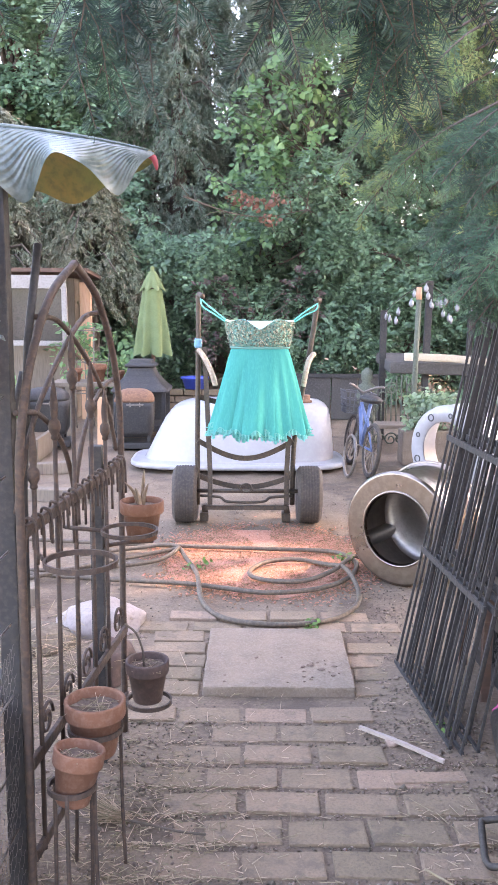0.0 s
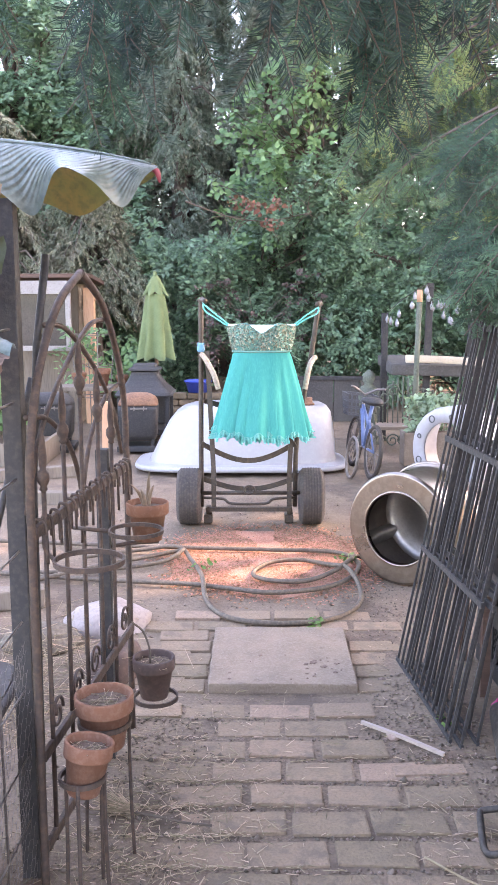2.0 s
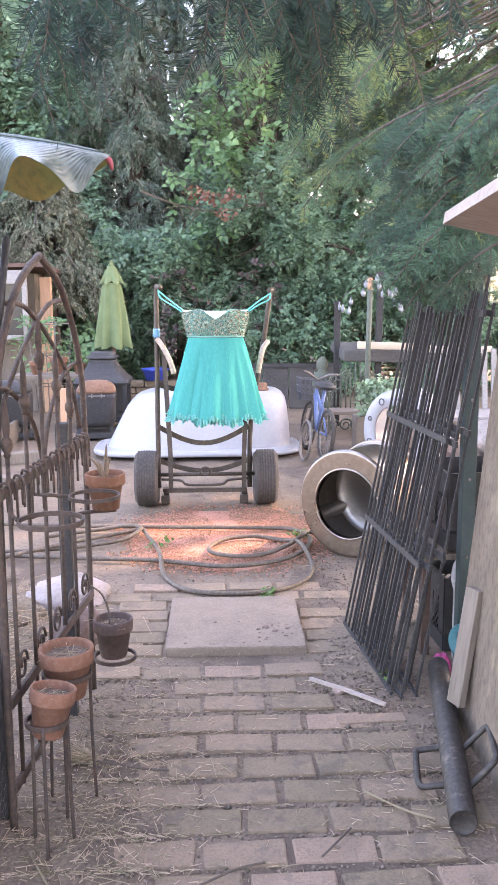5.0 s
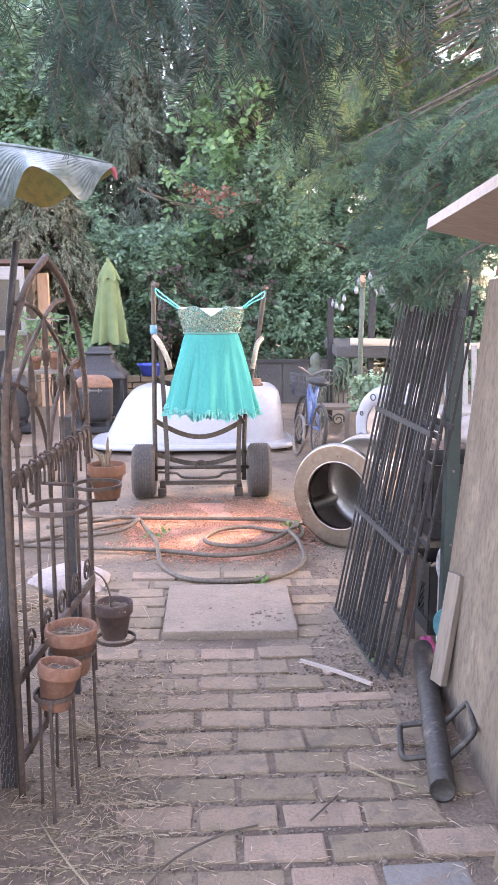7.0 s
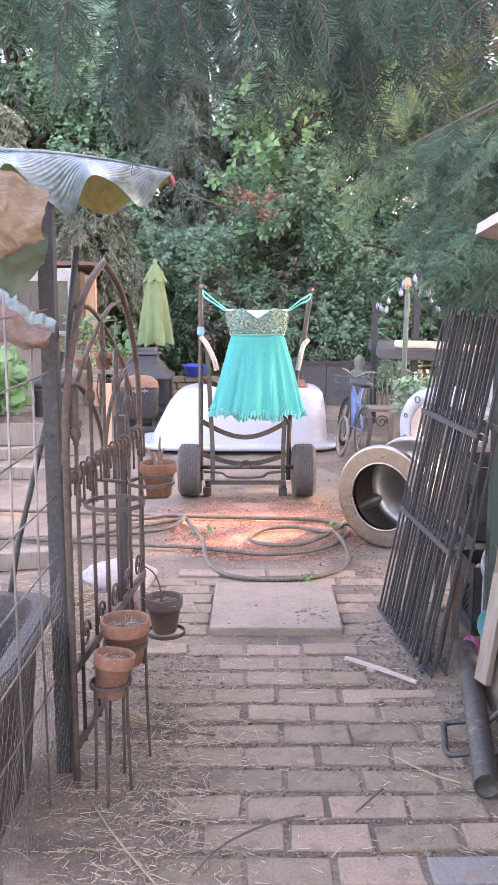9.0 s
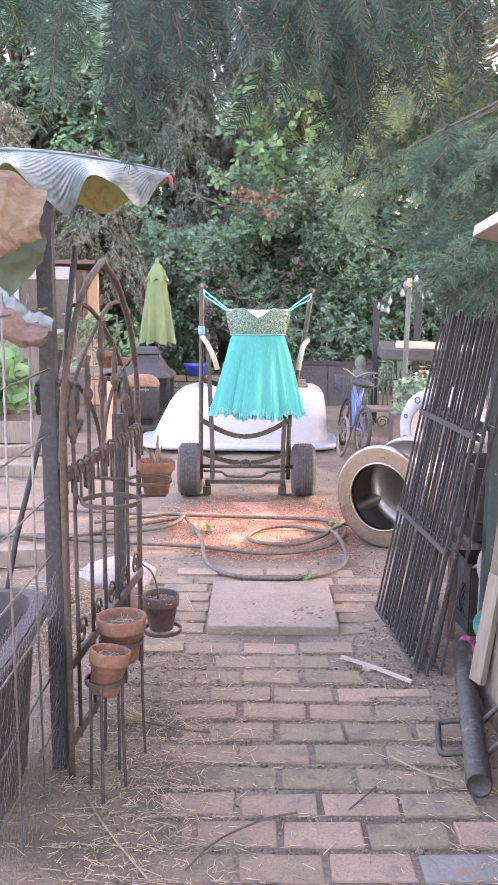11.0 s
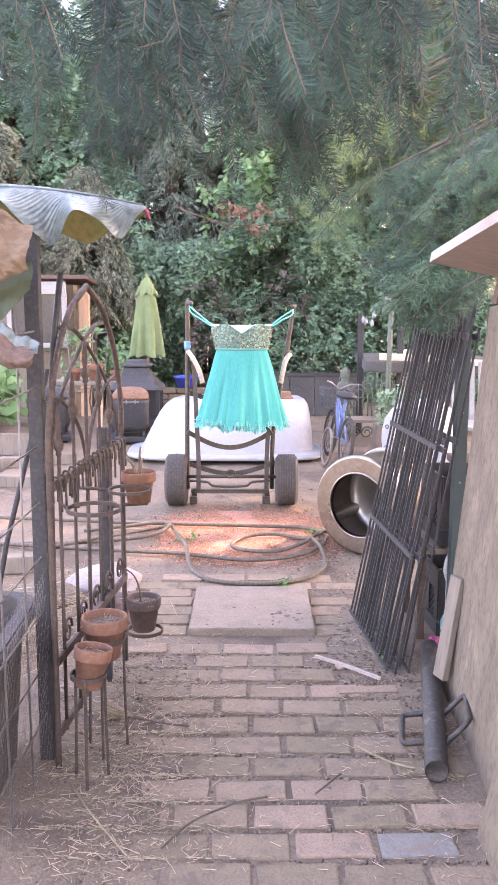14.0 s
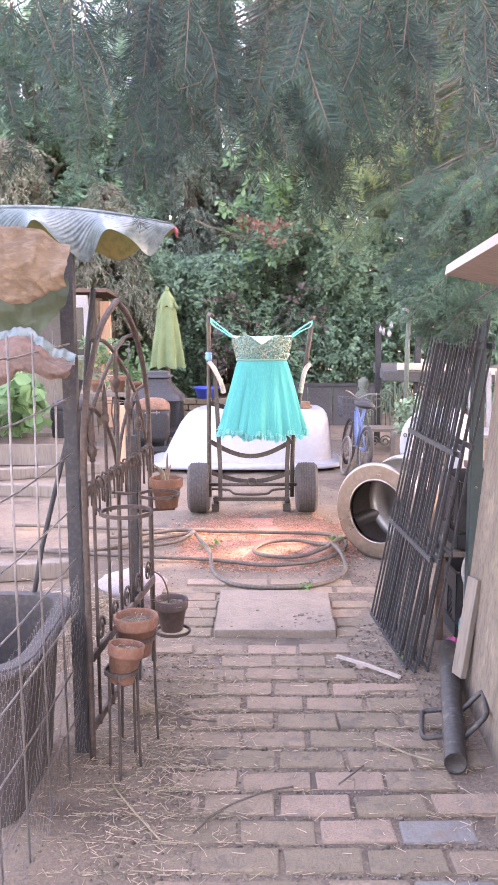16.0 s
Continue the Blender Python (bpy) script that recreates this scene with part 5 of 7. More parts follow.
    milky = mat("milky_plastic", (0.62, 0.60, 0.60), (0.55, 0.53, 0.53), rough=0.4, s=10, bump=0.05, translucent=0.3)
    jug = thing("plastic_jug", pose(0.975, 2.66, 0.265), "milky white plastic jug with a handle", "jug")
    bm = B()
    lathe(bm, [(0.045, -0.265), (0.05, -0.25), (0.05, 0.02), (0.045, 0.05), (0.022, 0.095), (0.02, 0.12), (0.023, 0.122), (0.023, 0.14), (0.018, 0.142)], 24)
    part("body", bm, milky, jug, smooth=True)
    bm = B()
    tube(bm, smooth_line([(-0.02, -0.02, 0.10), (-0.05, -0.03, 0.10), (-0.062, -0.035, 0.05), (-0.05, -0.03, 0.0)], 4), 0.009, 8)
    part("handle", bm, milky, jug, smooth=True)
    bag = bmesh.new()
    bmesh.ops.create_icosphere(bag, subdivisions=4, radius=1.0)
    for v in bag.verts:
        c = v.co.copy()
        k = 1 + 0.16 * noise.noise(c * 2.2) + 0.07 * noise.noise(c * 6)
        v.co = Vector((c.x * 0.045 * k, c.y * 0.05 * k, 0.19 + c.z * 0.185 * k))
    ob = part("plastic_bag", bag, milky, smooth=True)
    ob.matrix_world = pose(0.955, 2.47, 0.0)
    tagged(ob, "crumpled translucent white plastic bag hanging by the shed", "bag")
    teal = mat("teal_plastic", (0.06, 0.26, 0.30), (0.05, 0.22, 0.26), rough=0.4, s=10, bump=0.05)
    bm = B()
    lathe(bm, [(0.0, 0.0), (0.045, 0.0), (0.062, 0.012), (0.07, 0.03), (0.065, 0.03), (0.045, 0.01), (0.0, 0.008)], 28)
    ob = part("teal_dish", bm, teal, smooth=True)
    ob.matrix_world = pose(0.962, 2.56, 0.115, 90, 0, -40)
    tagged(ob, "teal plastic dish standing on edge beside the bag", "dish")
    base = B()
    box(base, (0, 0, 0.02), (0.12, 0.10, 0.045), bevel=0.005)
    ob = part("dish_block", base, WOOD_DARK)
    ob.matrix_world = pose(0.985, 2.575, 0.0, 0, 0, 12)
    tagged(ob, "dark block of wood under the dish", "timber")
    pink = mat("pink_cloth", (0.60, 0.10, 0.26), (0.50, 0.07, 0.2), rough=0.8, s=20, bump=0.3)
    bm = bmesh.new()
    bmesh.ops.create_icosphere(bm, subdivisions=4, radius=1.0)
    for v in bm.verts:
        c = v.co.copy()
        k = 1 + 0.35 * noise.noise(c * 2.5 + Vector((4, 0, 0))) + 0.15 * noise.noise(c * 6)
        v.co = Vector((c.x * 0.03 * k, c.y * 0.035 * k, max(0, 0.03 + c.z * 0.04 * k)))
    ob = part("pink_cloth", bm, pink, smooth=True)
    ob.matrix_world = pose(0.862, 2.56, 0.0)
    tagged(ob, "crumpled bright pink cloth on the ground by the shed", "cloth")
    weed = mat("weed_leaf", (0.12, 0.24, 0.06), (0.09, 0.18, 0.05), rough=0.5, s=10, bump=0, translucent=0.3)
    for x, y, n, r0 in ((0.70, 2.50, 12, 0.035), (0.32, 3.36, 40, 0.04), (0.56, 4.28, 26, 0.05), (-0.15, 4.15, 16, 0.06)):
        c = np.stack([rng.normal(x, r0 * 0.6, n), rng.normal(y, r0 * 0.6, n), rng.uniform(0.008, 0.03, n)], 1)
        V, F = leaf_soup(c, 0.022, up=1.0)
        tagged(soup("weed", V, F, weed), "small green weed sprouting from the dirt", "weed", "weeds", kind="stuff")


def build_drum():
    yaw = 38
    t = thing("washing_machine_drum", pose(0.745, 3.90, 0.262, 90, 0, -yaw), "stainless-steel washing machine drum lying on its side in the dirt", "drum")
    bm = B()
    # the local z axis points to the mouth
    lathe(bm, [(0.168, 0.010), (0.171, 0.003), (0.173, 0.001), (0.176, 0.001), (0.247, 0.0025), (0.250, 0.0025), (0.253, 0.001), (0.259, -0.006), (0.262, -0.014), (0.258, -0.026), (0.248, -0.034), (0.244, -0.06), (0.243, -0.30), (0.250, -0.315), (0.258, -0.325), (0.256, -0.34), (0.24, -0.345), (0.232, -0.30), (0.236, -0.04), (0.160, -0.012)], 72)
    bmesh.ops.delete(bm, geom=[f for f in bm.faces if len(f.verts) > 4], context="FACES")
    part("shell", bm, STEEL, t, smooth=True)
    bm = B()
    lathe(bm, [(0.236, -0.05), (0.234, -0.30), (0.20, -0.325), (0.06, -0.318), (0.05, -0.30), (0.002, -0.30)], 72)
    bmesh.ops.delete(bm, geom=[f for f in bm.faces if len(f.verts) > 4], context="FACES")
    part("inside", bm, STEEL_IN, t, smooth=True)
    bm = B()
    tube(bm, circle((0, 0, 0.004), 0.170, 64), 0.0055, 8, closed=True)
    part("mouth_lip", bm, STEEL, t, smooth=True)
    bm = B()
    tube(bm, circle((0, 0, -0.330), 0.256, 64), 0.008, 8, closed=True)
    part("back_rim", bm, STEEL, t, smooth=True)
    for k in range(3):
        a = 2 * math.pi * k / 3 + 1.5
        bm = B()
        rows = []
        for z in np.linspace(-0.06, -0.30, 8):
            row = []
            for q in np.linspace(-1, 1, 9):
                h = 0.235 - 0.05 * math.cos(q * math.pi / 2) ** 0.8
                w = a + 0.16 * q
                row.append((h * math.cos(w), h * math.sin(w), z))
            rows.append(row)
        loft(bm, rows, close_row=False)
        part("paddle", bm, STEEL_IN, t, smooth=True)


build_rack()
build_shed()
build_driver()
build_clutter()
build_drum()

# ---- trees and bushes ----
def limb_line(a, b, bend=0.15, seed=0):
    a, b = Vector(a), Vector(b)
    r = random.Random(seed)
    v = b - a
    pts = []
    for k in range(6):
        t = k / 5
        wob = Vector((r.uniform(-1, 1), r.uniform(-1, 1), r.uniform(-0.3, 0.6))) * bend * v.length * math.sin(math.pi * t) * 0.4
        pts.append(a + v * t + wob)
    return pts


def broad_tree(name, base, height, trunk_r, centres, radii, leaves, size, material, label, category="tree", flat=0.8, shape=0.3, bark=None, droop=0.35, per=9):
    t = thing(name, pose(*base), label, category)
    c = np.array(centres, float) - np.array(base)
    radii = np.array(radii, float)
    bm = B()
    top = Vector((c[:, 0].mean() * 0.3, c[:, 1].mean() * 0.3, height))
    line = limb_line((0, 0, -0.1), top, 0.1, 3)
    tube(bm, line, [trunk_r * (1 - 0.7 * k / 5) for k in range(6)], 10)
    part("trunk", bm, bark or BARK, t, smooth=True)
    for k, p in enumerate(c):
        bm = B()
        s = line[min(5, 1 + int(4 * min(1, max(0, (p[2] - radii[k]) / height))))]
        tube(bm, limb_line(s, p, 0.2, k), [trunk_r * 0.4 * (1 - 0.8 * q / 5) for q in range(6)], 6)
        part("limb", bm, bark or BARK, t, smooth=True)
    if per:
        V, F = leaf_sprays(c, radii, leaves // per, size, per, flat, shape, droop)
    else:
        V, F = leaf_soup(clump_points(c, radii, leaves, flat), size, shape=shape, droop=droop)
    ob = soup("crown", V, F, material, t)
    ob["kind"] = "stuff"
    return t


def scatter_clumps(x0, x1, y0, y1, z0, z1, n, r0, r1, seed, edge=None):
    r = random.Random(seed)
    cs, rs = [], []
    while len(cs) < n:
        p = (r.uniform(x0, x1), r.uniform(y0, y1), r.uniform(z0, z1))
        if edge and not edge(p):
            continue
        cs.append(p)
        rs.append(r.uniform(r0, r1))
    return cs, rs


def frond_tree(name, base, height, spread, label, material, seed, low=0.4, count=230, lean=0.0):
    """A cedar: straight trunk, drooping limbs, hanging flat sprays."""
    r = np.random.default_rng(seed)
    t = thing(name, pose(*base), label, "tree")
    bm = B()
    tube(bm, [(0, 0, -0.1), (0.03, 0, height * 0.5), (lean, 0, height)], [0.16, 0.11, 0.02], 10)
    part("trunk", bm, BARK, t, smooth=True)
    starts, ends = [], []
    bm = B()
    for k in range(count):
        f = r.uniform(0, 1)
        z = low + (height - low) * f
        a = r.uniform(0, 2 * math.pi)
        L = spread * (1.05 - f) * r.uniform(0.6, 1.1) + 0.15
        d = np.array([math.cos(a), math.sin(a), 0])
        o = np.array([lean * f, 0, z])
        m = o + d * L * 0.6 + np.array([0, 0, 0.06 * L])
        e = o + d * L + np.array([0, 0, -0.28 * L])
        if k % 3 == 0:
            tube(bm, [o, m, e], [0.02, 0.013, 0.004], 5)
        for j in range(16):
            q = r.uniform(0.25, 1.0)
            p = (o + (m - o) * q / 0.6) if q < 0.6 else (m + (e - m) * (q - 0.6) / 0.4)
            side = np.array([-d[1], d[0], 0]) * r.normal(0, 0.14)
            starts.append(p + side * 0.3)
            ends.append(p + side + d * r.uniform(0.02, 0.16) + np.array([0, 0, -r.uniform(0.10, 0.32)]))
    part("limb_growth", bm, BARK, t, smooth=True)["kind"] = "stuff"
    S, E = np.array(starts), np.array(ends)
    V, F = needles(S, E, 95, 0.065, 0.017, tilt=0.75, gravity=0.35)
    soup("crown", V, F, material, t)["kind"] = "stuff"
    return t



# ---- the back of the yard ----
def build_umbrella():
    t = thing("patio_umbrella", pose(-0.835, 8.72, 0), "closed sage-green patio umbrella on a pole behind the fireplace", "umbrella")
    bm = B()
    tube(bm, [(0, 0, 0), (0, 0, 1.50)], 0.018, 10)
    part("pole", bm, WOOD_DARK, t, smooth=True)
    bm = B()
    lathe(bm, [(0.03, 1.50), (0.018, 1.515), (0.022, 1.53), (0.015, 1.545), (0.003, 1.55)], 12)
    part("finial", bm, UMBRELLA, t, smooth=True)

    def folds(z0, z1, r0, r1, n, deep, seed, rows=14, hang=0.0):
        out = []
        for u in np.linspace(0, 1, rows):
            row = []
            for k in range(96):
                a = 2 * math.pi * k / 96
                f = 0.5 + 0.5 * math.sin(n * a + seed + 0.5 * math.sin(3 * a + seed))
                r = (r0 + (r1 - r0) * u ** 0.9) * (1 - deep * (0.25 + 0.75 * u) * f)
                row.append((r * math.cos(a) * 1.06, r * math.sin(a), z0 + (z1 - z0) * u - hang * u * f))
            out.append(row)
        return out
    bm = B()
    loft(bm, folds(1.335, 0.70, 0.085, 0.185, 7, 0.42, 0.3, 22, -0.03))
    part("canopy", bm, UMBRELLA, t, smooth=True)
    bm = B()
    loft(bm, folds(1.50, 1.315, 0.03, 0.125, 8, 0.30, 1.1, 12, -0.035))
    part("vent", bm, UMBRELLA, t, "upper vent tier of the canopy", smooth=True)


def build_fireplace():
    t = thing("outdoor_fireplace", pose(-0.885, 8.2, 0), "black cast-iron outdoor fireplace with a hooded chimney", "fireplace")
    def sq(h, z, p=0.25):
        return [(h * math.copysign(abs(math.cos(a)) ** p, math.cos(a)), h * math.copysign(abs(math.sin(a)) ** p, math.sin(a)), z) for a in np.linspace(0, 2 * math.pi, 41)[:-1]]
    bm = B()
    loft(bm, [sq(0.255, 0.42), sq(0.262, 0.435), sq(0.25, 0.455), sq(0.20, 0.50), sq(0.15, 0.56), sq(0.125, 0.61), sq(0.118, 0.635)], cap=(True, True))
    part("hood", bm, CAST_BLACK, t)
    bm = B()
    loft(bm, [sq(0.12, 0.64), sq(0.145, 0.648), sq(0.145, 0.66), sq(0.11, 0.675), sq(0.10, 0.70), sq(0.09, 0.705)], cap=(True, True))
    part("cap", bm, CAST_BLACK, t)
    for x in (-1, 1):
        for y in (-1, 1):
            bm = B()
            box(bm, (x * 0.215, y * 0.215, 0.21), (0.035, 0.035, 0.43), bevel=0.004)
            part("corner_post", bm, CAST_BLACK, t)
    bm = B()
    box(bm, (0, 0, 0.10), (0.47, 0.47, 0.05), bevel=0.006)
    part("hearth", bm, CAST_BLACK, t)
    bm = B()
    box(bm, (0, 0.2, 0.26), (0.42, 0.012, 0.30))
    part("screen", bm, CAST_BLACK, t)


def build_grill(x, y, lid, label, s=1.0):
    t = thing("barbecue_grill", pose(x, y, 0, 0, 0, 4), label, "grill", "barbecue grills")
    def sec(w, d, z):
        return [(w * math.copysign(abs(math.cos(a)) ** 0.4, math.cos(a)), d * math.copysign(abs(math.sin(a)) ** 0.4, math.sin(a)), z) for a in np.linspace(0, 2 * math.pi, 41)[:-1]]
    bm = B()
    loft(bm, [sec(0.14 * s, 0.12, 0.11), sec(0.16 * s, 0.14, 0.16), sec(0.168 * s, 0.15, 0.36), sec(0.17 * s, 0.152, 0.40)], cap=(True, True))
    part("firebox", bm, CAST_BLACK, t, smooth=True)
    bm = B()
    rows = []
    for u in np.linspace(0, 1, 10):
        a = u * math.pi / 2
        rows.append(sec(0.168 * s * max(0.02, math.cos(a) ** 0.7), 0.15 * max(0.02, math.cos(a) ** 0.7), 0.405 + 0.10 * math.sin(a)))
    loft(bm, rows, cap=(True, True))
    top = part("lid", bm, lid, t, smooth=True)
    bm = B()
    for q in (-0.03, 0.05):
        box(bm, (q, -0.16, 0.385), (0.008, 0.02, 0.035))
    box(bm, (0.01, -0.17, 0.385), (0.14, 0.012, 0.010))
    part("handle", bm, WIRE, top, "pale wire handle")
    for dx in (-0.12, 0.12):
        for dy in (-0.1, 0.1):
            bm = B()
            box(bm, (dx * s, dy, 0.06), (0.025, 0.025, 0.13))
            part("leg", bm, CAST_BLACK, t)
    bm = B()
    box(bm, (0, 0, 0.04), (0.36 * s, 0.3, 0.05), bevel=0.01)
    part("base_tray", bm, CAST_BLACK, t)


def build_backshed():
    s = thing("garden_shed", pose(-2.2, 9.35, 0), "small garden shed with a white-framed window and cedar corner post", "shed")
    bm = B()
    box(bm, (-0.45, 0.35, 0.72), (1.9, 0.7, 1.44))
    part("wall", bm, WOOD_GREY, s)
    win = thing("shed_window", pose(-2.02, 8.975, 1.13), "white-framed shed window with a dark pane", "window")
    for c, z in (((0, 0, 0.27), (0.62, 0.05, 0.13)), ((0, 0, -0.33), (0.62, 0.05, 0.05)), ((-0.29, 0, -0.05), (0.05, 0.05, 0.54)), ((0.29, 0, -0.05), (0.05, 0.05, 0.54))):
        bm = B()
        box(bm, c, z, bevel=0.004)
        part("window_frame", bm, PALE_PAINT, win)
    bm = B()
    box(bm, (0, 0.018, -0.05), (0.54, 0.006, 0.52))
    part("pane", bm, GLASS_DARK, win)
    bm = B()
    box(bm, (-0.35, 0.2, 1.475), (2.1, 1.15, 0.04), (-4, 0, 0), bevel=0.004)
    part("roof", bm, WOOD_DARK, s)
    bm = B()
    box(bm, (0.62, -0.03, 0.70), (0.11, 0.10, 1.40), bevel=0.006)
    part("corner_post", bm, WOOD_WARM, s, "warm cedar corner post")


PALE_PAINT = mat("flaking_white_paint", (0.30, 0.28, 0.27), (0.25, 0.23, 0.225), (0.19, 0.165, 0.155), rough=0.7, s=9, bump=0.15)
GLASS_DARK = mat("dark_glass", (0.03, 0.035, 0.035), (0.05, 0.05, 0.05), rough=0.06, s=3, bump=0)
BLUE_PLASTIC = mat("blue_plastic", (0.03, 0.07, 0.42), (0.025, 0.06, 0.34), rough=0.4, s=8, bump=0.05)
VERDIGRIS = mat("green_grey_iron", (0.105, 0.115, 0.088), (0.07, 0.08, 0.062), (0.15, 0.155, 0.12), rough=0.8, s=14, bump=0.25)
SLATE_WALL = mat("dark_panel", (0.075, 0.07, 0.066), (0.055, 0.05, 0.05), (0.10, 0.095, 0.09), rough=0.8, s=4, bump=0.15)
CREAM = mat("cream_canvas", (0.62, 0.53, 0.43), (0.54, 0.46, 0.37), rough=0.85, s=9, bump=0.15)
CLEAR_BULB = mat("bulb_glass", (0.30, 0.31, 0.33), (0.20, 0.21, 0.23), rough=0.12, s=9, bump=0)


def build_left_back():
    # low brick planter with odds and ends on it
    w = thing("brick_planter", pose(-0.57, 9.15, 0), "low planter wall of mottled bricks", "planter")
    bm = B()
    for r in range(5):
        for c in range(4):
            box(bm, (-0.27 + 0.18 * c + (0.09 if r % 2 else 0), 0, 0.035 + 0.068 * r), (0.168, 0.1, 0.058), bevel=0.006)
    part("brickwork", bm, BRICK, w)["kind"] = "stuff"
    lid = thing("blue_tub", pose(-0.46, 9.15, 0.342), "blue plastic tub on the planter wall", "tub")
    bm = B()
    lathe(bm, [(0.10, 0), (0.13, 0.10), (0.145, 0.105), (0.145, 0.12), (0.12, 0.12), (0.09, 0.02)], 28)
    part("body", bm, BLUE_PLASTIC, lid, smooth=True)
    # wooden stake, clay pots, bench
    st = B()
    box(st, (0, 0, 0.27), (0.045, 0.03, 0.56), bevel=0.003)
    ob = part("wooden_stake", st, WOOD_WARM)
    ob.matrix_world = pose(-1.0, 6.5, 0, 0, 1, 10)
    tagged(ob, "pale wooden stake driven into the dirt", "stake")
    table = thing("potting_bench", pose(-1.35, 8.35, 0), "grey wooden potting bench", "bench")
    bm = B()
    box(bm, (0, 0, 0.47), (0.75, 0.35, 0.035), bevel=0.004)
    part("top", bm, WOOD_GREY, table)
    for dx in (-0.33, 0.33):
        for dy in (-0.14, 0.14):
            bm = B()
            box(bm, (dx, dy, 0.227), (0.05, 0.05, 0.452))
            part("leg", bm, WOOD_GREY, table)
    for x, r0, h in ((-1.31, 0.085, 0.16), (-1.12, 0.06, 0.10), (-1.52, 0.07, 0.12)):
        flower_pot((x, 8.33, 0.4875 + h), r0, h, TERRACOTTA, "terracotta pot on the potting bench", group="pots on the bench")
    # leafy squash plant and a raised bed, far to the side
    bed = thing("raised_bed", pose(-2.3, 7.2, 0), "low raised garden bed of grey boards", "garden bed")
    for c, s0 in (((0, -0.35, 0.09), (1.5, 0.03, 0.18)), ((0, 0.35, 0.09), (1.5, 0.03, 0.18)), ((-0.75, 0, 0.09), (0.03, 0.73, 0.18)), ((0.75, 0, 0.09), (0.03, 0.73, 0.18))):
        bm = B()
        box(bm, c, s0, bevel=0.003)
        part("board", bm, WOOD_GREY, bed)
    bm = B()
    box(bm, (0, 0, 0.075), (1.46, 0.66, 0.14))
    part("soil", bm, SOIL, bed)
    cs, rs = scatter_clumps(-2.9, -1.75, 7.0, 7.5, 0.32, 0.75, 10, 0.12, 0.2, 41)
    broad_tree("squash_plant", (-2.3, 7.25, 0.12), 0.4, 0.02, cs, rs, 380, 0.13, LEAF_HAZEL, "leafy squash plant with large pale green leaves", "plant", shape=0.55, per=0)
    cs, rs = scatter_clumps(-1.75, -1.1, 8.75, 9.0, 0.5, 1.0, 9, 0.09, 0.16, 42)
    broad_tree("tomato_plant", (-1.45, 8.85, 0.0), 0.7, 0.012, cs, rs, 420, 0.07, LEAF_HAZEL, "sparse staked tomato plant by the shed", "plant")
    cage = thing("tomato_cage", pose(-1.45, 8.7, 0), "wire plant cage round the tomato plant", "plant cage")
    for z, r0 in ((0.35, 0.16), (0.65, 0.19), (0.95, 0.22)):
        bm = B()
        tube(bm, circle((0, 0, z), r0, 24), 0.005, 6, closed=True)
        part("hoop", bm, WIRE, cage, smooth=True)
    for k in range(4):
        a = k * math.pi / 2 + 0.4
        bm = B()
        tube(bm, [(0.13 * math.cos(a), 0.13 * math.sin(a), 0), (0.22 * math.cos(a), 0.22 * math.sin(a), 0.98)], 0.005, 6)
        part("stake", bm, WIRE, cage, smooth=True)
    # timber edging, stones and a pale bag behind the gate
    for x, y, L, a in ((-1.25, 3.55, 0.9, 12), (-1.55, 5.6, 1.3, -6), (-1.7, 6.3, 1.1, 22)):
        bm = B()
        box(bm, (0, 0, 0.04), (L, 0.09, 0.085), bevel=0.01)
        ob = part("timber_edging", bm, WOOD_GREY)
        ob.matrix_world = pose(x, y, -0.003, 0, 0, a)
        tagged(ob, "weathered timber edging lying on the dirt", "timber", "timber edgings")
    for x, y, sx, sy, sz, lab, mm in ((-0.50, 3.38, 0.17, 0.14, 0.10, "pale lumpy sack lying on the dirt", ENAMEL_DULL), (-0.40, 2.92, 0.10, 0.12, 0.13, "dark rounded boulder behind the gate", DARK_POT), (-0.72, 3.2, 0.16, 0.12, 0.07, "grey-brown stone at the path's edge", PEBBLE)):
        bm = bmesh.new()
        bmesh.ops.create_icosphere(bm, subdivisions=4, radius=1.0)
        for v in bm.verts:
            c = v.co.copy()
            k = 1 + 0.22 * noise.noise(c * 1.6 + Vector((x * 9, 0, 0))) + 0.06 * noise.noise(c * 5)
            v.co = Vector((c.x * sx * k, c.y * sy * k, max(-0.02, c.z * sz * k)))
        ob = part("sack" if mm is ENAMEL_DULL else "boulder", bm, mm, smooth=True)
        ob.matrix_world = pose(x, y, 0.0)
        tagged(ob, lab, "sack" if mm is ENAMEL_DULL else "stone")


ENAMEL_DULL = mat("pale_sackcloth", (0.34, 0.28, 0.26), (0.28, 0.23, 0.21), (0.22, 0.18, 0.165), rough=0.85, s=9, bump=0.3)


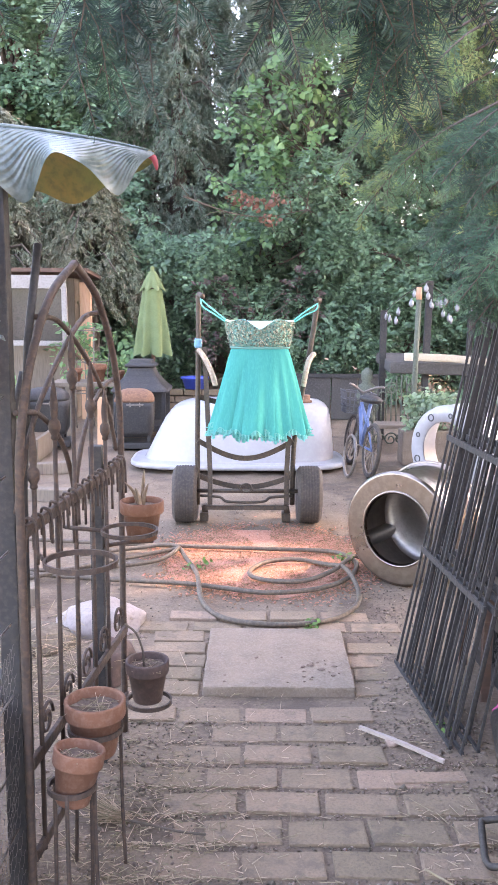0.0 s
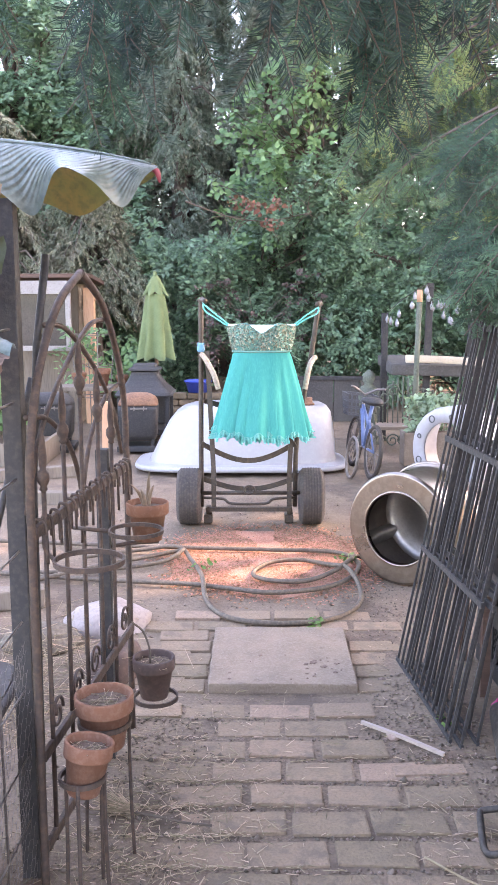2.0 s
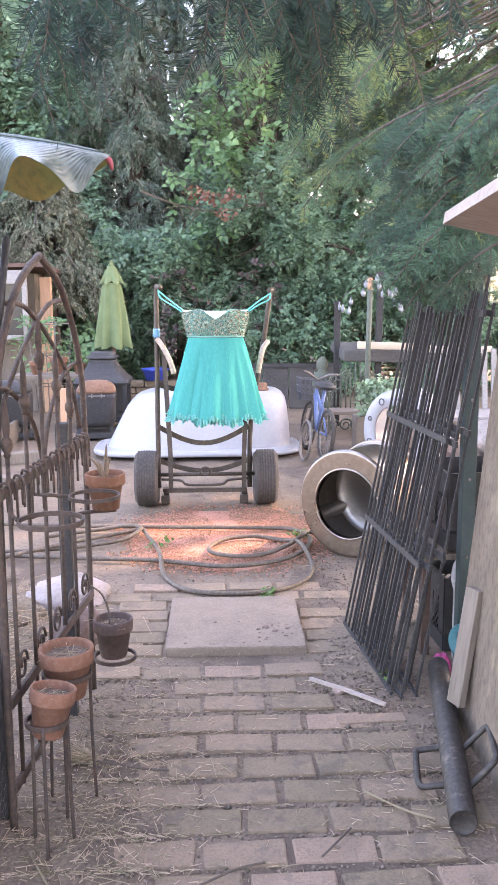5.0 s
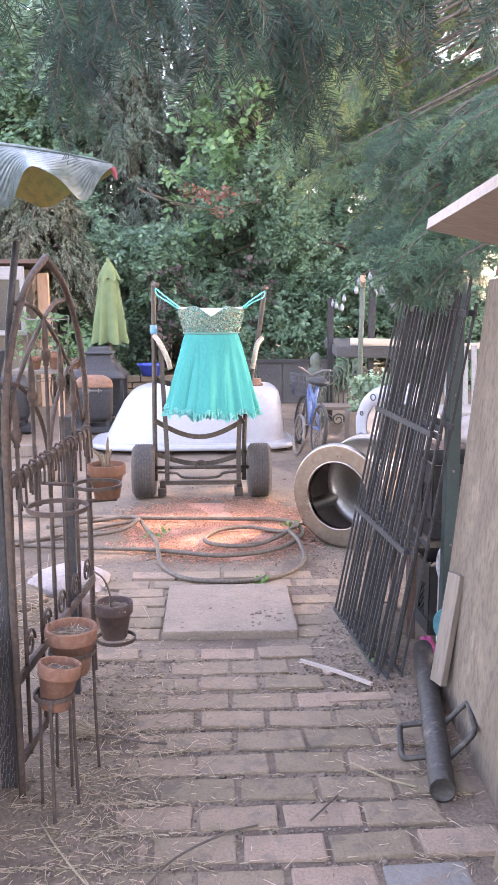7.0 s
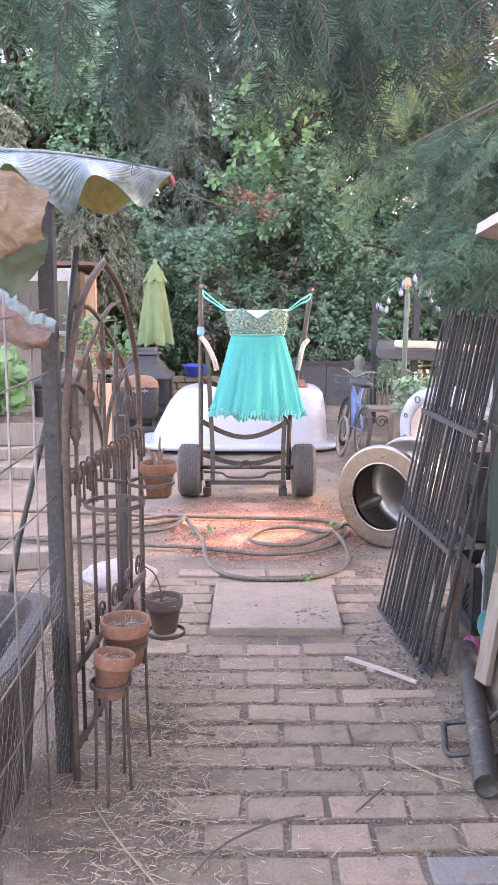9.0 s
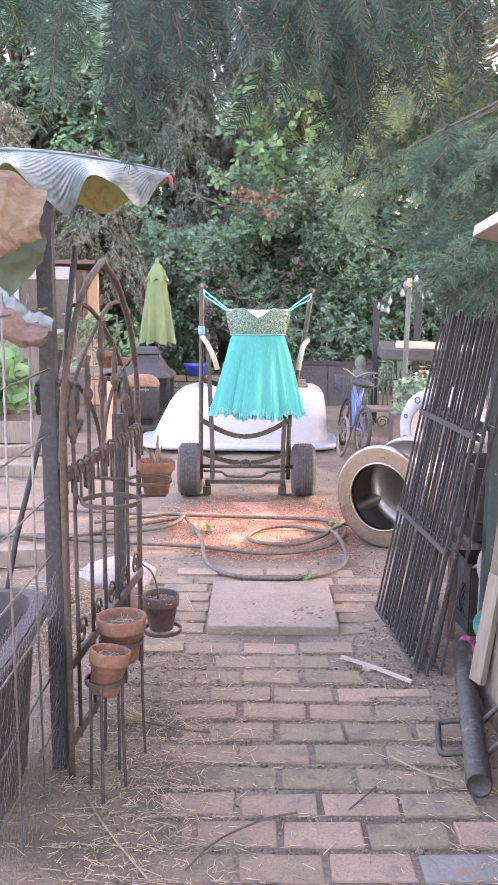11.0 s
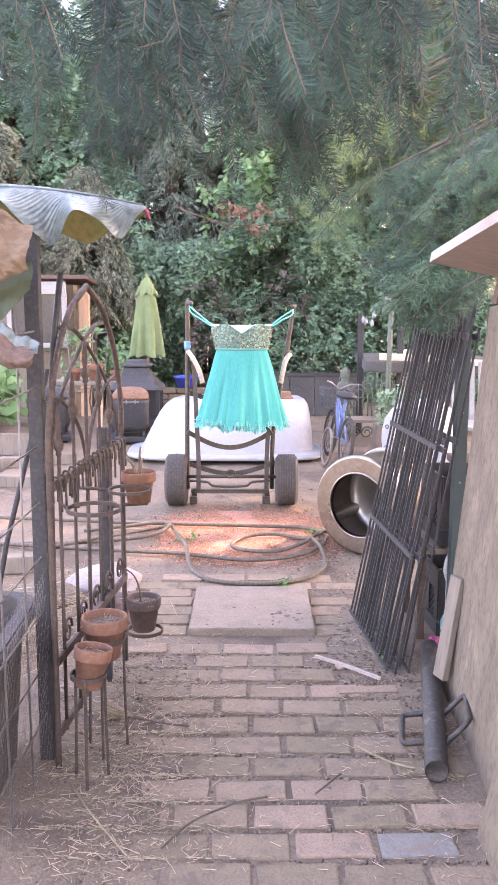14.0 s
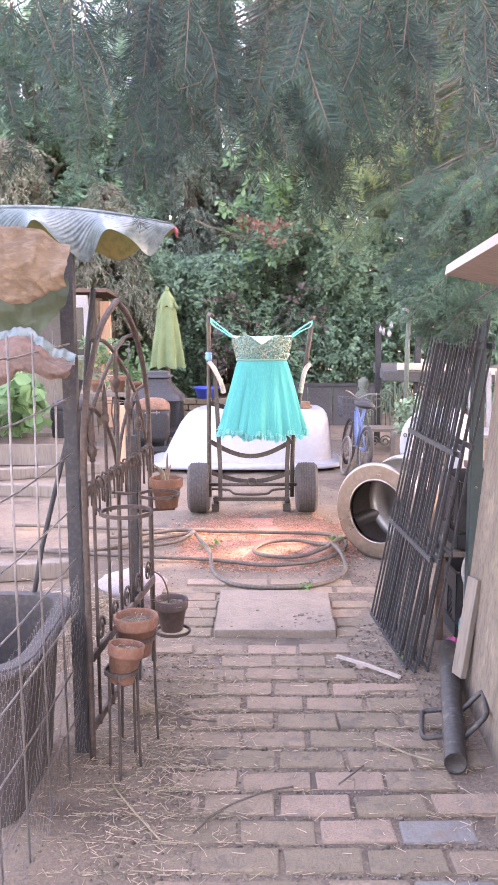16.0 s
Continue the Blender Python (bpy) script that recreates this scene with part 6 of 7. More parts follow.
def build_bicycle():
    t = thing("bicycle", pose(0.905, 6.62, 0, 0, 0, 0), "small blue bicycle with a front basket, leaning on its stand", "bicycle")
    rubber, blue, chrome = TYRE, BLUE_FRAME, WIRE
    # it stands obliquely, its back wheel nearer the path
    m = pose(0, 0, 0, 0, 0, -82) @ pose(0, 0, 0, -7, 0, 0)

    def bar(name, pts, r, material, parent=t, per=1):
        bm = B()
        tube(bm, [m @ Vector(p) for p in pts], r, 8)
        return part(name, bm, material, parent, smooth=True)
    R = 0.185
    for x in (-0.27, 0.27):
        bm = B()
        tube(bm, [m @ p for p in circle((x, 0, R + 0.008), R, 32, "y")], 0.016, 8, closed=True)
        wheel = part("tyre", bm, rubber, t, smooth=True)
        bm = B()
        tube(bm, [m @ p for p in circle((x, 0, R + 0.008), R - 0.02, 32, "y")], 0.006, 6, closed=True)
        part("rim", bm, chrome, wheel, smooth=True)
        bm = B()
        for k in range(14):
            a = 2 * math.pi * k / 14
            tube(bm, [m @ Vector((x, 0.008, R + 0.008)), m @ Vector((x + (R - 0.02) * math.cos(a), 0, R + 0.008 + (R - 0.02) * math.sin(a)))], 0.0018, 4)
        part("spokes", bm, chrome, wheel)["kind"] = "stuff"
    zc = R + 0.008
    bar("down_tube", [(-0.17, 0, 0.46), (0.0, 0, 0.19)], 0.017, blue)
    bar("top_tube", [(-0.165, 0, 0.49), (0.06, 0, 0.36)], 0.013, blue)
    bar("seat_tube", [(0.0, 0, 0.19), (0.08, 0, 0.52)], 0.013, blue)
    bar("chain_stay", [(0.0, 0, 0.19), (0.27, 0, zc)], 0.009, blue)
    bar("seat_stay", [(0.06, 0, 0.40), (0.27, 0, zc)], 0.008, blue)
    bar("fork", [(-0.27, 0, zc), (-0.18, 0, 0.42), (-0.155, 0, 0.55)], 0.012, chrome)
    bar("handlebar", [(-0.08, -0.13, 0.63), (-0.14, -0.09, 0.62), (-0.16, 0, 0.57), (-0.14, 0.09, 0.62), (-0.08, 0.13, 0.63)], 0.010, chrome)
    bar("crank", [(-0.05, -0.05, 0.10), (0.0, -0.05, 0.19), (0.0, 0.05, 0.19), (0.05, 0.05, 0.28)], 0.008, chrome)
    bm = bmesh.new()
    bmesh.ops.create_icosphere(bm, subdivisions=3, radius=1.0)
    for v in bm.verts:
        wdt = 0.075 if v.co.x > 0 else 0.075 * (1 + v.co.x) ** 0.5 + 0.015
        v.co = m @ Vector((0.08 + v.co.x * 0.13, v.co.y * wdt, 0.545 + v.co.z * 0.032))
    part("saddle", bm, BLACK_IRON, t, smooth=True)
    basket = B()
    for z, s in ((0.40, 0.8), (0.45, 0.87), (0.50, 0.93), (0.56, 1.0)):
        pts = [(-0.29 + dx * s, dy * s, z) for dx, dy in ((-0.09, -0.12), (0.09, -0.12), (0.09, 0.12), (-0.09, 0.12))]
        for p, q in zip(pts, pts[1:] + pts[:1]):
            tube(basket, [m @ Vector(p), m @ Vector(q)], 0.004, 4)
    for k in range(24):
        a = 2 * math.pi * k / 24
        dx, dy = 0.09 * math.copysign(min(1, abs(math.cos(a)) * 1.4), math.cos(a)), 0.12 * math.copysign(min(1, abs(math.sin(a)) * 1.4), math.sin(a))
        tube(basket, [m @ Vector((-0.29 + dx * 0.8, dy * 0.8, 0.40)), m @ Vector((-0.29 + dx, dy, 0.56))], 0.003, 4)
    part("basket", basket, GREY_WIRE, t, "grey wire front basket")["kind"] = "stuff"
    # a second wheel rim lying beyond
    bm = B()
    tube(bm, [m @ p for p in circle((0.33, -0.17, 0.15), 0.145, 28, "y")], 0.011, 8, closed=True)
    part("training_wheel", bm, chrome, t, smooth=True)


BLUE_FRAME = mat("blue_frame_paint", (0.10, 0.15, 0.29), (0.08, 0.12, 0.24), rough=0.3, s=12, bump=0.03)
GREY_WIRE = mat("grey_basket_wire", (0.10, 0.10, 0.11), (0.07, 0.07, 0.08), rough=0.5, metal=0.3, s=20, bump=0.05)


def build_right_back():
    # garden bench of scrolled iron
    t = thing("iron_bench", pose(1.40, 7.6, 0), "green-grey scrolled iron garden bench", "bench")
    for k in range(13):
        x = -0.26 + 0.52 * k / 12
        bm = B()
        tube(bm, [(x, 0.1, 0.22), (x, 0.13, 0.50 + 0.12 * math.exp(-(x / 0.14) ** 2))], 0.006, 6)
        bar = part("back_bar", bm, VERDIGRIS, t, smooth=True)
    for sx in (-1, 1):
        for c, r0 in (((sx * 0.17, 0.11, 0.44), 0.085), ((sx * 0.23, 0.11, 0.34), 0.06), ((sx * 0.09, 0.11, 0.50), 0.06), ((sx * 0.12, -0.12, 0.10), 0.06), ((sx * 0.22, -0.12, 0.10), 0.05), ((sx * 0.04, -0.12, 0.10), 0.045)):
            bm = B()
            tube(bm, [Vector(c) + Vector((math.cos(q * 0.42 * sx) * r0 * (1 - q / 30), 0, math.sin(q * 0.42) * r0 * (1 - q / 30))) for q in range(24)], 0.0065, 6)
            part("scroll", bm, VERDIGRIS, t, smooth=True)
        bm = B()
        tube(bm, smooth_line([(sx * 0.29, -0.12, 0), (sx * 0.27, -0.13, 0.15), (sx * 0.29, -0.13, 0.34), (sx * 0.29, 0.0, 0.36), (sx * 0.28, 0.12, 0.36)], 4), 0.010, 8)
        part("arm", bm, VERDIGRIS, t, smooth=True)
        bm = B()
        tube(bm, [(sx * 0.27, 0.14, 0), (sx * 0.27, 0.12, 0.30), (sx * 0.26, 0.14, 0.5)], 0.010, 8)
        part("back_leg", bm, VERDIGRIS, t, smooth=True)
    bm = B()
    box(bm, (0, 0, 0.205), (0.58, 0.28, 0.03), bevel=0.006)
    part("seat", bm, CONCRETE, t, "grey slab seat")
    # statue: a plain weathered figure
    bm = B()
    lathe(bm, [(0.10, 0), (0.10, 0.05), (0.075, 0.08), (0.085, 0.2), (0.075, 0.33), (0.09, 0.42), (0.07, 0.50), (0.035, 0.53), (0.055, 0.57), (0.05, 0.62), (0.02, 0.655), (0.002, 0.66)], 20, wobble=0.05)
    ob = part("garden_statue", bm, VERDIGRIS, smooth=True)
    ob.matrix_world = pose(1.13, 7.95, 0)
    tagged(ob, "weathered green-grey garden statue beside the bench", "statue")
    # arbor of dark posts with a string of bulbs
    arb = thing("arbor", pose(0, 8.0, 0), "arbor of dark posts with a canopy roof", "arbor")
    for x, y, h, w, mm in ((1.285, 0.1, 1.16, 0.055, BLACK_IRON), (1.635, -0.1, 1.42, 0.055, BLACK_IRON), (2.5, 0.0, 1.2, 0.055, BLACK_IRON), (2.2, 0.7, 1.2, 0.05, BLACK_IRON)):
        bm = B()
        box(bm, (x, y, h / 2), (w, w, h), (0, 0.8 if x > 1.5 else 0, 0), bevel=0.004)
        part("post", bm, mm, arb)
    pole = thing("bamboo_pole", pose(1.452, 7.4, 0), "tall grey-green pole, its top coloured as if lit orange", "pole")
    bm = B()
    tube(bm, [(0, 0, 0), (0.0, 0, 0.7), (0.01, 0, 1.26)], 0.022, 8)
    part("shaft", bm, VERDIGRIS, pole, smooth=True)
    # orange light on the pole's top, put in as a warmer wood colour
    bm = B()
    tube(bm, [(0.01, 0, 1.26), (0.01, 0, 1.36)], 0.023, 8)
    part("top", bm, WOOD_WARM, pole, "top coloured as if lit orange", smooth=True)
    bm = B()
    rows = []
    for u in np.linspace(0, 1, 20):
        x = 1.42 + 1.2 * u
        rows.append([(x, -0.25 + 0.02 * math.cos(a), 0.775 - 0.055 * u + 0.02 * math.sin(u * 7) * u + (0.032 - 0.006 * u) * math.sin(a)) if k % 2 == 0 else (x, -0.27 + 0.04 * math.cos(a), 0.775 - 0.055 * u + 0.02 * math.sin(u * 7) * u + (0.034 - 0.006 * u) * math.sin(a)) for k, a in enumerate(np.linspace(0, 2 * math.pi, 13)[:-1])])
    loft(bm, rows, cap=(True, True))
    part("canopy_edge", bm, CREAM, arb, "rolled cream canvas edge", smooth=True)
    bm = B()
    box(bm, (1.95, 0.2, 0.675), (1.3, 0.85, 0.10), (2, 1.5, 0), bevel=0.02)
    part("canopy_roof", bm, SLATE_WALL, arb, "dark slack canopy roof")
    lights = thing("string_lights", pose(0, 7.92, 0), "string of clear glass bulbs hung between the posts", "string lights")
    line = smooth_line([(1.285, 0.1, 1.14), (1.36, 0, 1.24), (1.46, -0.2, 1.335), (1.60, -0.1, 1.40), (1.72, 0, 1.34), (1.85, 0, 1.25), (2.1, 0, 1.18)], 5)
    bm = B()
    tube(bm, line, 0.004, 6)
    part("cable", bm, BLACK_IRON, lights, smooth=True)
    r = random.Random(2)
    for k in range(1, len(line), 1):
        if r.random() < 0.35:
            continue
        p = line[k] + Vector((0, 0, -r.choice((0, 0, 0.06, 0.12))))
        bm = B()
        s = r.uniform(0.45, 0.7)
        lathe(bm, [(0.010 * s, 0.0), (0.011 * s, -0.014), (0.024 * s, -0.024), (0.032 * s, -0.042), (0.030 * s, -0.056), (0.017 * s, -0.070), (0.002, -0.075)], 12, Matrix.Translation(p + Vector((r.uniform(-0.01, 0.01), 0, -0.005))))
        part("bulb", bm, CLEAR_BULB, lights, smooth=True)
    # dark panel fence with pale slats
    f = thing("panel_fence", pose(0.95, 9.4, 0), "low dark panel fence along the hedge", "fence")
    for k in range(4):
        bm = B()
        box(bm, (-0.42 + 0.28 * k, 0, 0.22), (0.27, 0.03, 0.44), bevel=0.004)
        part("panel", bm, SLATE_WALL, f)
    bm = B()
    box(bm, (0, -0.01, 0.46), (1.15, 0.05, 0.04), bevel=0.004)
    part("rail", bm, CAST_BLACK, f)
    # ivy in a planter
    box_p = thing("planter_box", pose(1.52, 6.95, 0), "grey planter box overgrown with variegated ivy", "planter")
    bm = B()
    box(bm, (0, 0, 0.13), (0.5, 0.22, 0.26), bevel=0.01)
    part("box", bm, CONCRETE, box_p)
    cs, rs = scatter_clumps(-0.25, 0.3, -0.15, 0.1, 0.26, 0.5, 14, 0.07, 0.13, 51)
    V, F = leaf_soup(clump_points(np.array(cs), np.array(rs), 900), 0.05)
    soup("ivy", V, F, IVY, box_p)["kind"] = "stuff"
    # white enamel ring, part of a machine
    w = thing("enamel_housing", pose(1.36, 5.75, 0), "white enamelled round machine housing standing on edge", "machine part")
    bm = B()
    m = pose(0, 0, 0.30, 90, 0, -52)
    lathe(bm, [(0.19, 0.0), (0.20, 0.012), (0.275, 0.012), (0.29, 0.0), (0.295, -0.02), (0.295, -0.22), (0.28, -0.23), (0.275, -0.02), (0.20, -0.012), (0.19, -0.008)], 56, m)
    bmesh.ops.delete(bm, geom=[q for q in bm.faces if len(q.verts) > 4], context="FACES")
    part("shell", bm, ENAMEL, w, smooth=True)
    for k in range(9):
        a = 2 * math.pi * k / 9
        bm = B()
        tube(bm, [m @ p for p in circle((0.237 * math.cos(a), 0.237 * math.sin(a), 0.015), 0.022 if k % 2 else 0.014, 14)], 0.004, 6, closed=True)
        part("fitting", bm, GREY_WIRE, w, smooth=True)
    # things glimpsed through the stacked panels: a wire rack, a tarp-wrapped bundle, a low table
    tb = thing("work_table", pose(1.75, 4.2, 0), "dark low work table beyond the stacked fence panels", "table")
    bm = B()
    box(bm, (0, 0, 0.42), (0.85, 0.55, 0.04), bevel=0.006)
    part("top", bm, WOOD_DARK, tb)
    for dx in (-0.38, 0.38):
        for dy in (-0.23, 0.23):
            bm = B()
            box(bm, (dx, dy, 0.20), (0.05, 0.05, 0.402))
            part("leg", bm, WOOD_DARK, tb)
    bn = bmesh.new()
    bmesh.ops.create_icosphere(bn, subdivisions=4, radius=1.0)
    for v in bn.verts:
        c = v.co.copy()
        k = 1 + 0.2 * noise.noise(c * 2.0) + 0.08 * noise.noise(c * 6)
        v.co = Vector((c.x * 0.34 * k, c.y * 0.2 * k, max(0.0, 0.10 + c.z * 0.13 * k)))
    ob = part("tarp_bundle", bn, ENAMEL_DULL, smooth=True)
    ob.matrix_world = pose(1.75, 4.15, 0.44)
    tagged(ob, "bundle wrapped in crumpled pale plastic on the work table", "bundle")
    cab = thing("wicker_chair", pose(2.05, 6.2, 0), "pale slatted garden chair beyond the fence panels", "chair")
    for k in range(8):
        bm = B()
        box(bm, (-0.24 + 0.07 * k, 0.2, 0.55), (0.04, 0.02, 0.55), (-8, 0, 0), bevel=0.004)
        part("back_slat", bm, PALE_PAINT, cab)
    bm = B()
    box(bm, (0, -0.02, 0.36), (0.56, 0.46, 0.03), bevel=0.006)
    part("seat", bm, PALE_PAINT, cab)
    for dx in (-0.25, 0.25):
        for dy in (-0.2, 0.2):
            bm = B()
            box(bm, (dx, dy, 0.178), (0.035, 0.035, 0.356))
            part("leg", bm, PALE_PAINT, cab)


IVY = mat("variegated_ivy", (0.20, 0.30, 0.17), (0.34, 0.42, 0.30), (0.12, 0.22, 0.10), rough=0.5, s=9, fine=30, bump=0, island=0.4, translucent=0.2)


build_umbrella()
build_fireplace()
build_grill(-0.875, 7.55, RUST, "black barbecue grill with a rusty domed lid")
build_grill(-1.63, 7.6, CAST_BLACK, "black barbecue grill with a grey domed lid", 1.15)
build_backshed()
build_left_back()
build_bicycle()
build_right_back()

# the hedge of bushes at the back of the yard
def hedge_edge(p):
    return p[2] < 2.15 + 0.6 * math.sin(p[0] * 1.3 + 1) + 0.3 * math.sin(p[0] * 3.1)


for k, (x0, x1, seed) in enumerate(((-5.2, -2.6, 1), (-2.8, -0.7, 2), (-0.9, 1.3, 3), (1.1, 3.2, 4), (3.0, 5.6, 5))):
    cs, rs = scatter_clumps(x0, x1, 10.6, 12.2, 0.25, 2.9, 46, 0.22, 0.46, seed, hedge_edge)
    broad_tree("bush", ((x0 + x1) / 2, 11.5, 0), 1.6, 0.05, cs, rs, 40000, 0.062, LEAF_BUSH, "dense dark green leafy bush along the back of the yard", "bush")
cs, rs = scatter_clumps(-0.55, 0.8, 10.35, 10.75, 0.7, 1.5, 22, 0.10, 0.2, 11)
broad_tree("purple_bush", (0.1, 10.9, 0), 0.9, 0.02, cs, rs, 620, 0.055, LEAF_PLUM, "small bush with dull purple leaves in the hedge", "bush")
cs, rs = scatter_clumps(-0.5, 1.5, 10.3, 11.6, 1.9, 4.6, 75, 0.06, 0.2, 12, lambda p: abs(p[0] - 0.12 - (p[2] - 2.2) * 0.25) < 0.2 + 0.5 * abs(math.sin(p[2] * 3.3 + p[0] * 2)))
broad_tree("hazel_tree", (0.9, 11.6, 0), 3.6, 0.035, cs, rs, 1900, 0.085, LEAF_HAZEL, "slender hazel with bright green rounded leaves", shape=0.4, per=7)
cs, rs = scatter_clumps(-4.6, -1.6, 11.8, 13.6, 2.2, 5.6, 60, 0.35, 0.6, 13, lambda p: p[2] > 2.0 and p[0] < -1.55 - 0.35 * (p[2] - 3.6))
broad_tree("maple_tree", (-3.2, 12.8, 0), 4.8, 0.14, cs, rs, 62000, 0.072, LEAF_TREE, "tall broadleaf tree with a dense soft green crown", shape=0.36)
cs, rs = scatter_clumps(1.6, 5.4, 12.5, 14.0, 2.0, 5.6, 50, 0.35, 0.6, 14)
broad_tree("maple_tree", (3.2, 13.3, 0), 4.8, 0.14, cs, rs, 34000, 0.085, LEAF_TREE, "tall broadleaf tree behind the fir's boughs", shape=0.36)
for k, (x, y, h, sp) in enumerate(((-0.9, 12.6, 6.0, 1.25), (0.35, 13.2, 6.8, 1.2), (-2.1, 14.4, 7.5, 1.4), (1.5, 14.2, 7.5, 1.5), (3.2, 15.2, 8.0, 1.6), (-4.6, 15.4, 8.0, 1.7), (-0.3, 15.8, 3.4, 1.6))):
    frond_tree("cedar_tree", (x, y, 0), h, sp, "tall cedar with drooping brownish-green sprays", LEAF_CEDAR, 20 + k, low=1.0, count=210)
for k, x in enumerate((-9, -6.5, 6.2, 8.5, -3.4, 0.6, 4.2)):
    frond_tree("cedar_tree", (x, 18 + (k % 3), 0), 9.5 if abs(x) > 5 else 5.6, 2.2, "tall cedar far behind the hedge", LEAF_CEDAR, 40 + k, low=0.5, count=200)

for k, (x, h) in enumerate(((-1.55, 6.4), (-0.3, 3.9), (0.9, 6.2), (2.2, 6.6), (-3.2, 6.8), (-0.62, 6.7), (0.45, 7.0))):
    frond_tree("cedar_tree", (x, 14.8 + 0.3 * (k % 2), 0), h, 1.5, "tall cedar with drooping brownish-green sprays", LEAF_CEDAR, 70 + k, low=0.8, count=240)

# brown cedar sprays low beside the maple
for x, y, h, sp, seed in ((-1.75, 10.3, 2.8, 0.7, 60), (-2.75, 10.15, 3.3, 0.85, 61)):
    frond_tree("young_cedar", (x, y, 0), h, sp, "young cedar with dry brown spray tips", LEAF_DRY, seed, low=1.2, count=130)


def build_dead_branch():
    t = thing("dead_branch", pose(0, 9.9, 0), "bare grey branch with a few dead red leaves", "branch")
    main = [(-0.62, 0, 2.32), (-0.35, 0, 2.22), (-0.05, 0.05, 2.14), (0.3, 0.1, 2.12), (0.75, 0.2, 2.22)]
    line = smooth_line(main, 6)
    bm = B()
    tube(bm, line, [0.011 - 0.007 * k / (len(line) - 1) for k in range(len(line))], 6)
    bough = part("bough", bm, TWIG, t, smooth=True)
    r = random.Random(5)
    for k in range(20):
        a = line[r.randrange(2, len(line))]
        e = a + Vector((r.uniform(-0.28, 0.22), r.uniform(-0.1, 0.1), r.uniform(-0.26, 0.20)))
        bm = B()
        tube(bm, [a, a.lerp(e, 0.5) + Vector((0, 0, 0.03)), e], [0.006, 0.0045, 0.002], 5)
        part("twig", bm, TWIG, bough, smooth=True)
    cs = [(0.05, 0, 2.27), (0.22, 0, 2.25), (-0.05, 0, 2.3), (0.3, 0.05, 2.08), (0.4, 0.05, 2.3)]
    V, F = leaf_soup(clump_points(np.array(cs), np.array([0.13] * 5), 150, 0.5), 0.055)
    soup("leaves", V, F, LEAF_RUST, t)["kind"] = "stuff"


build_dead_branch()


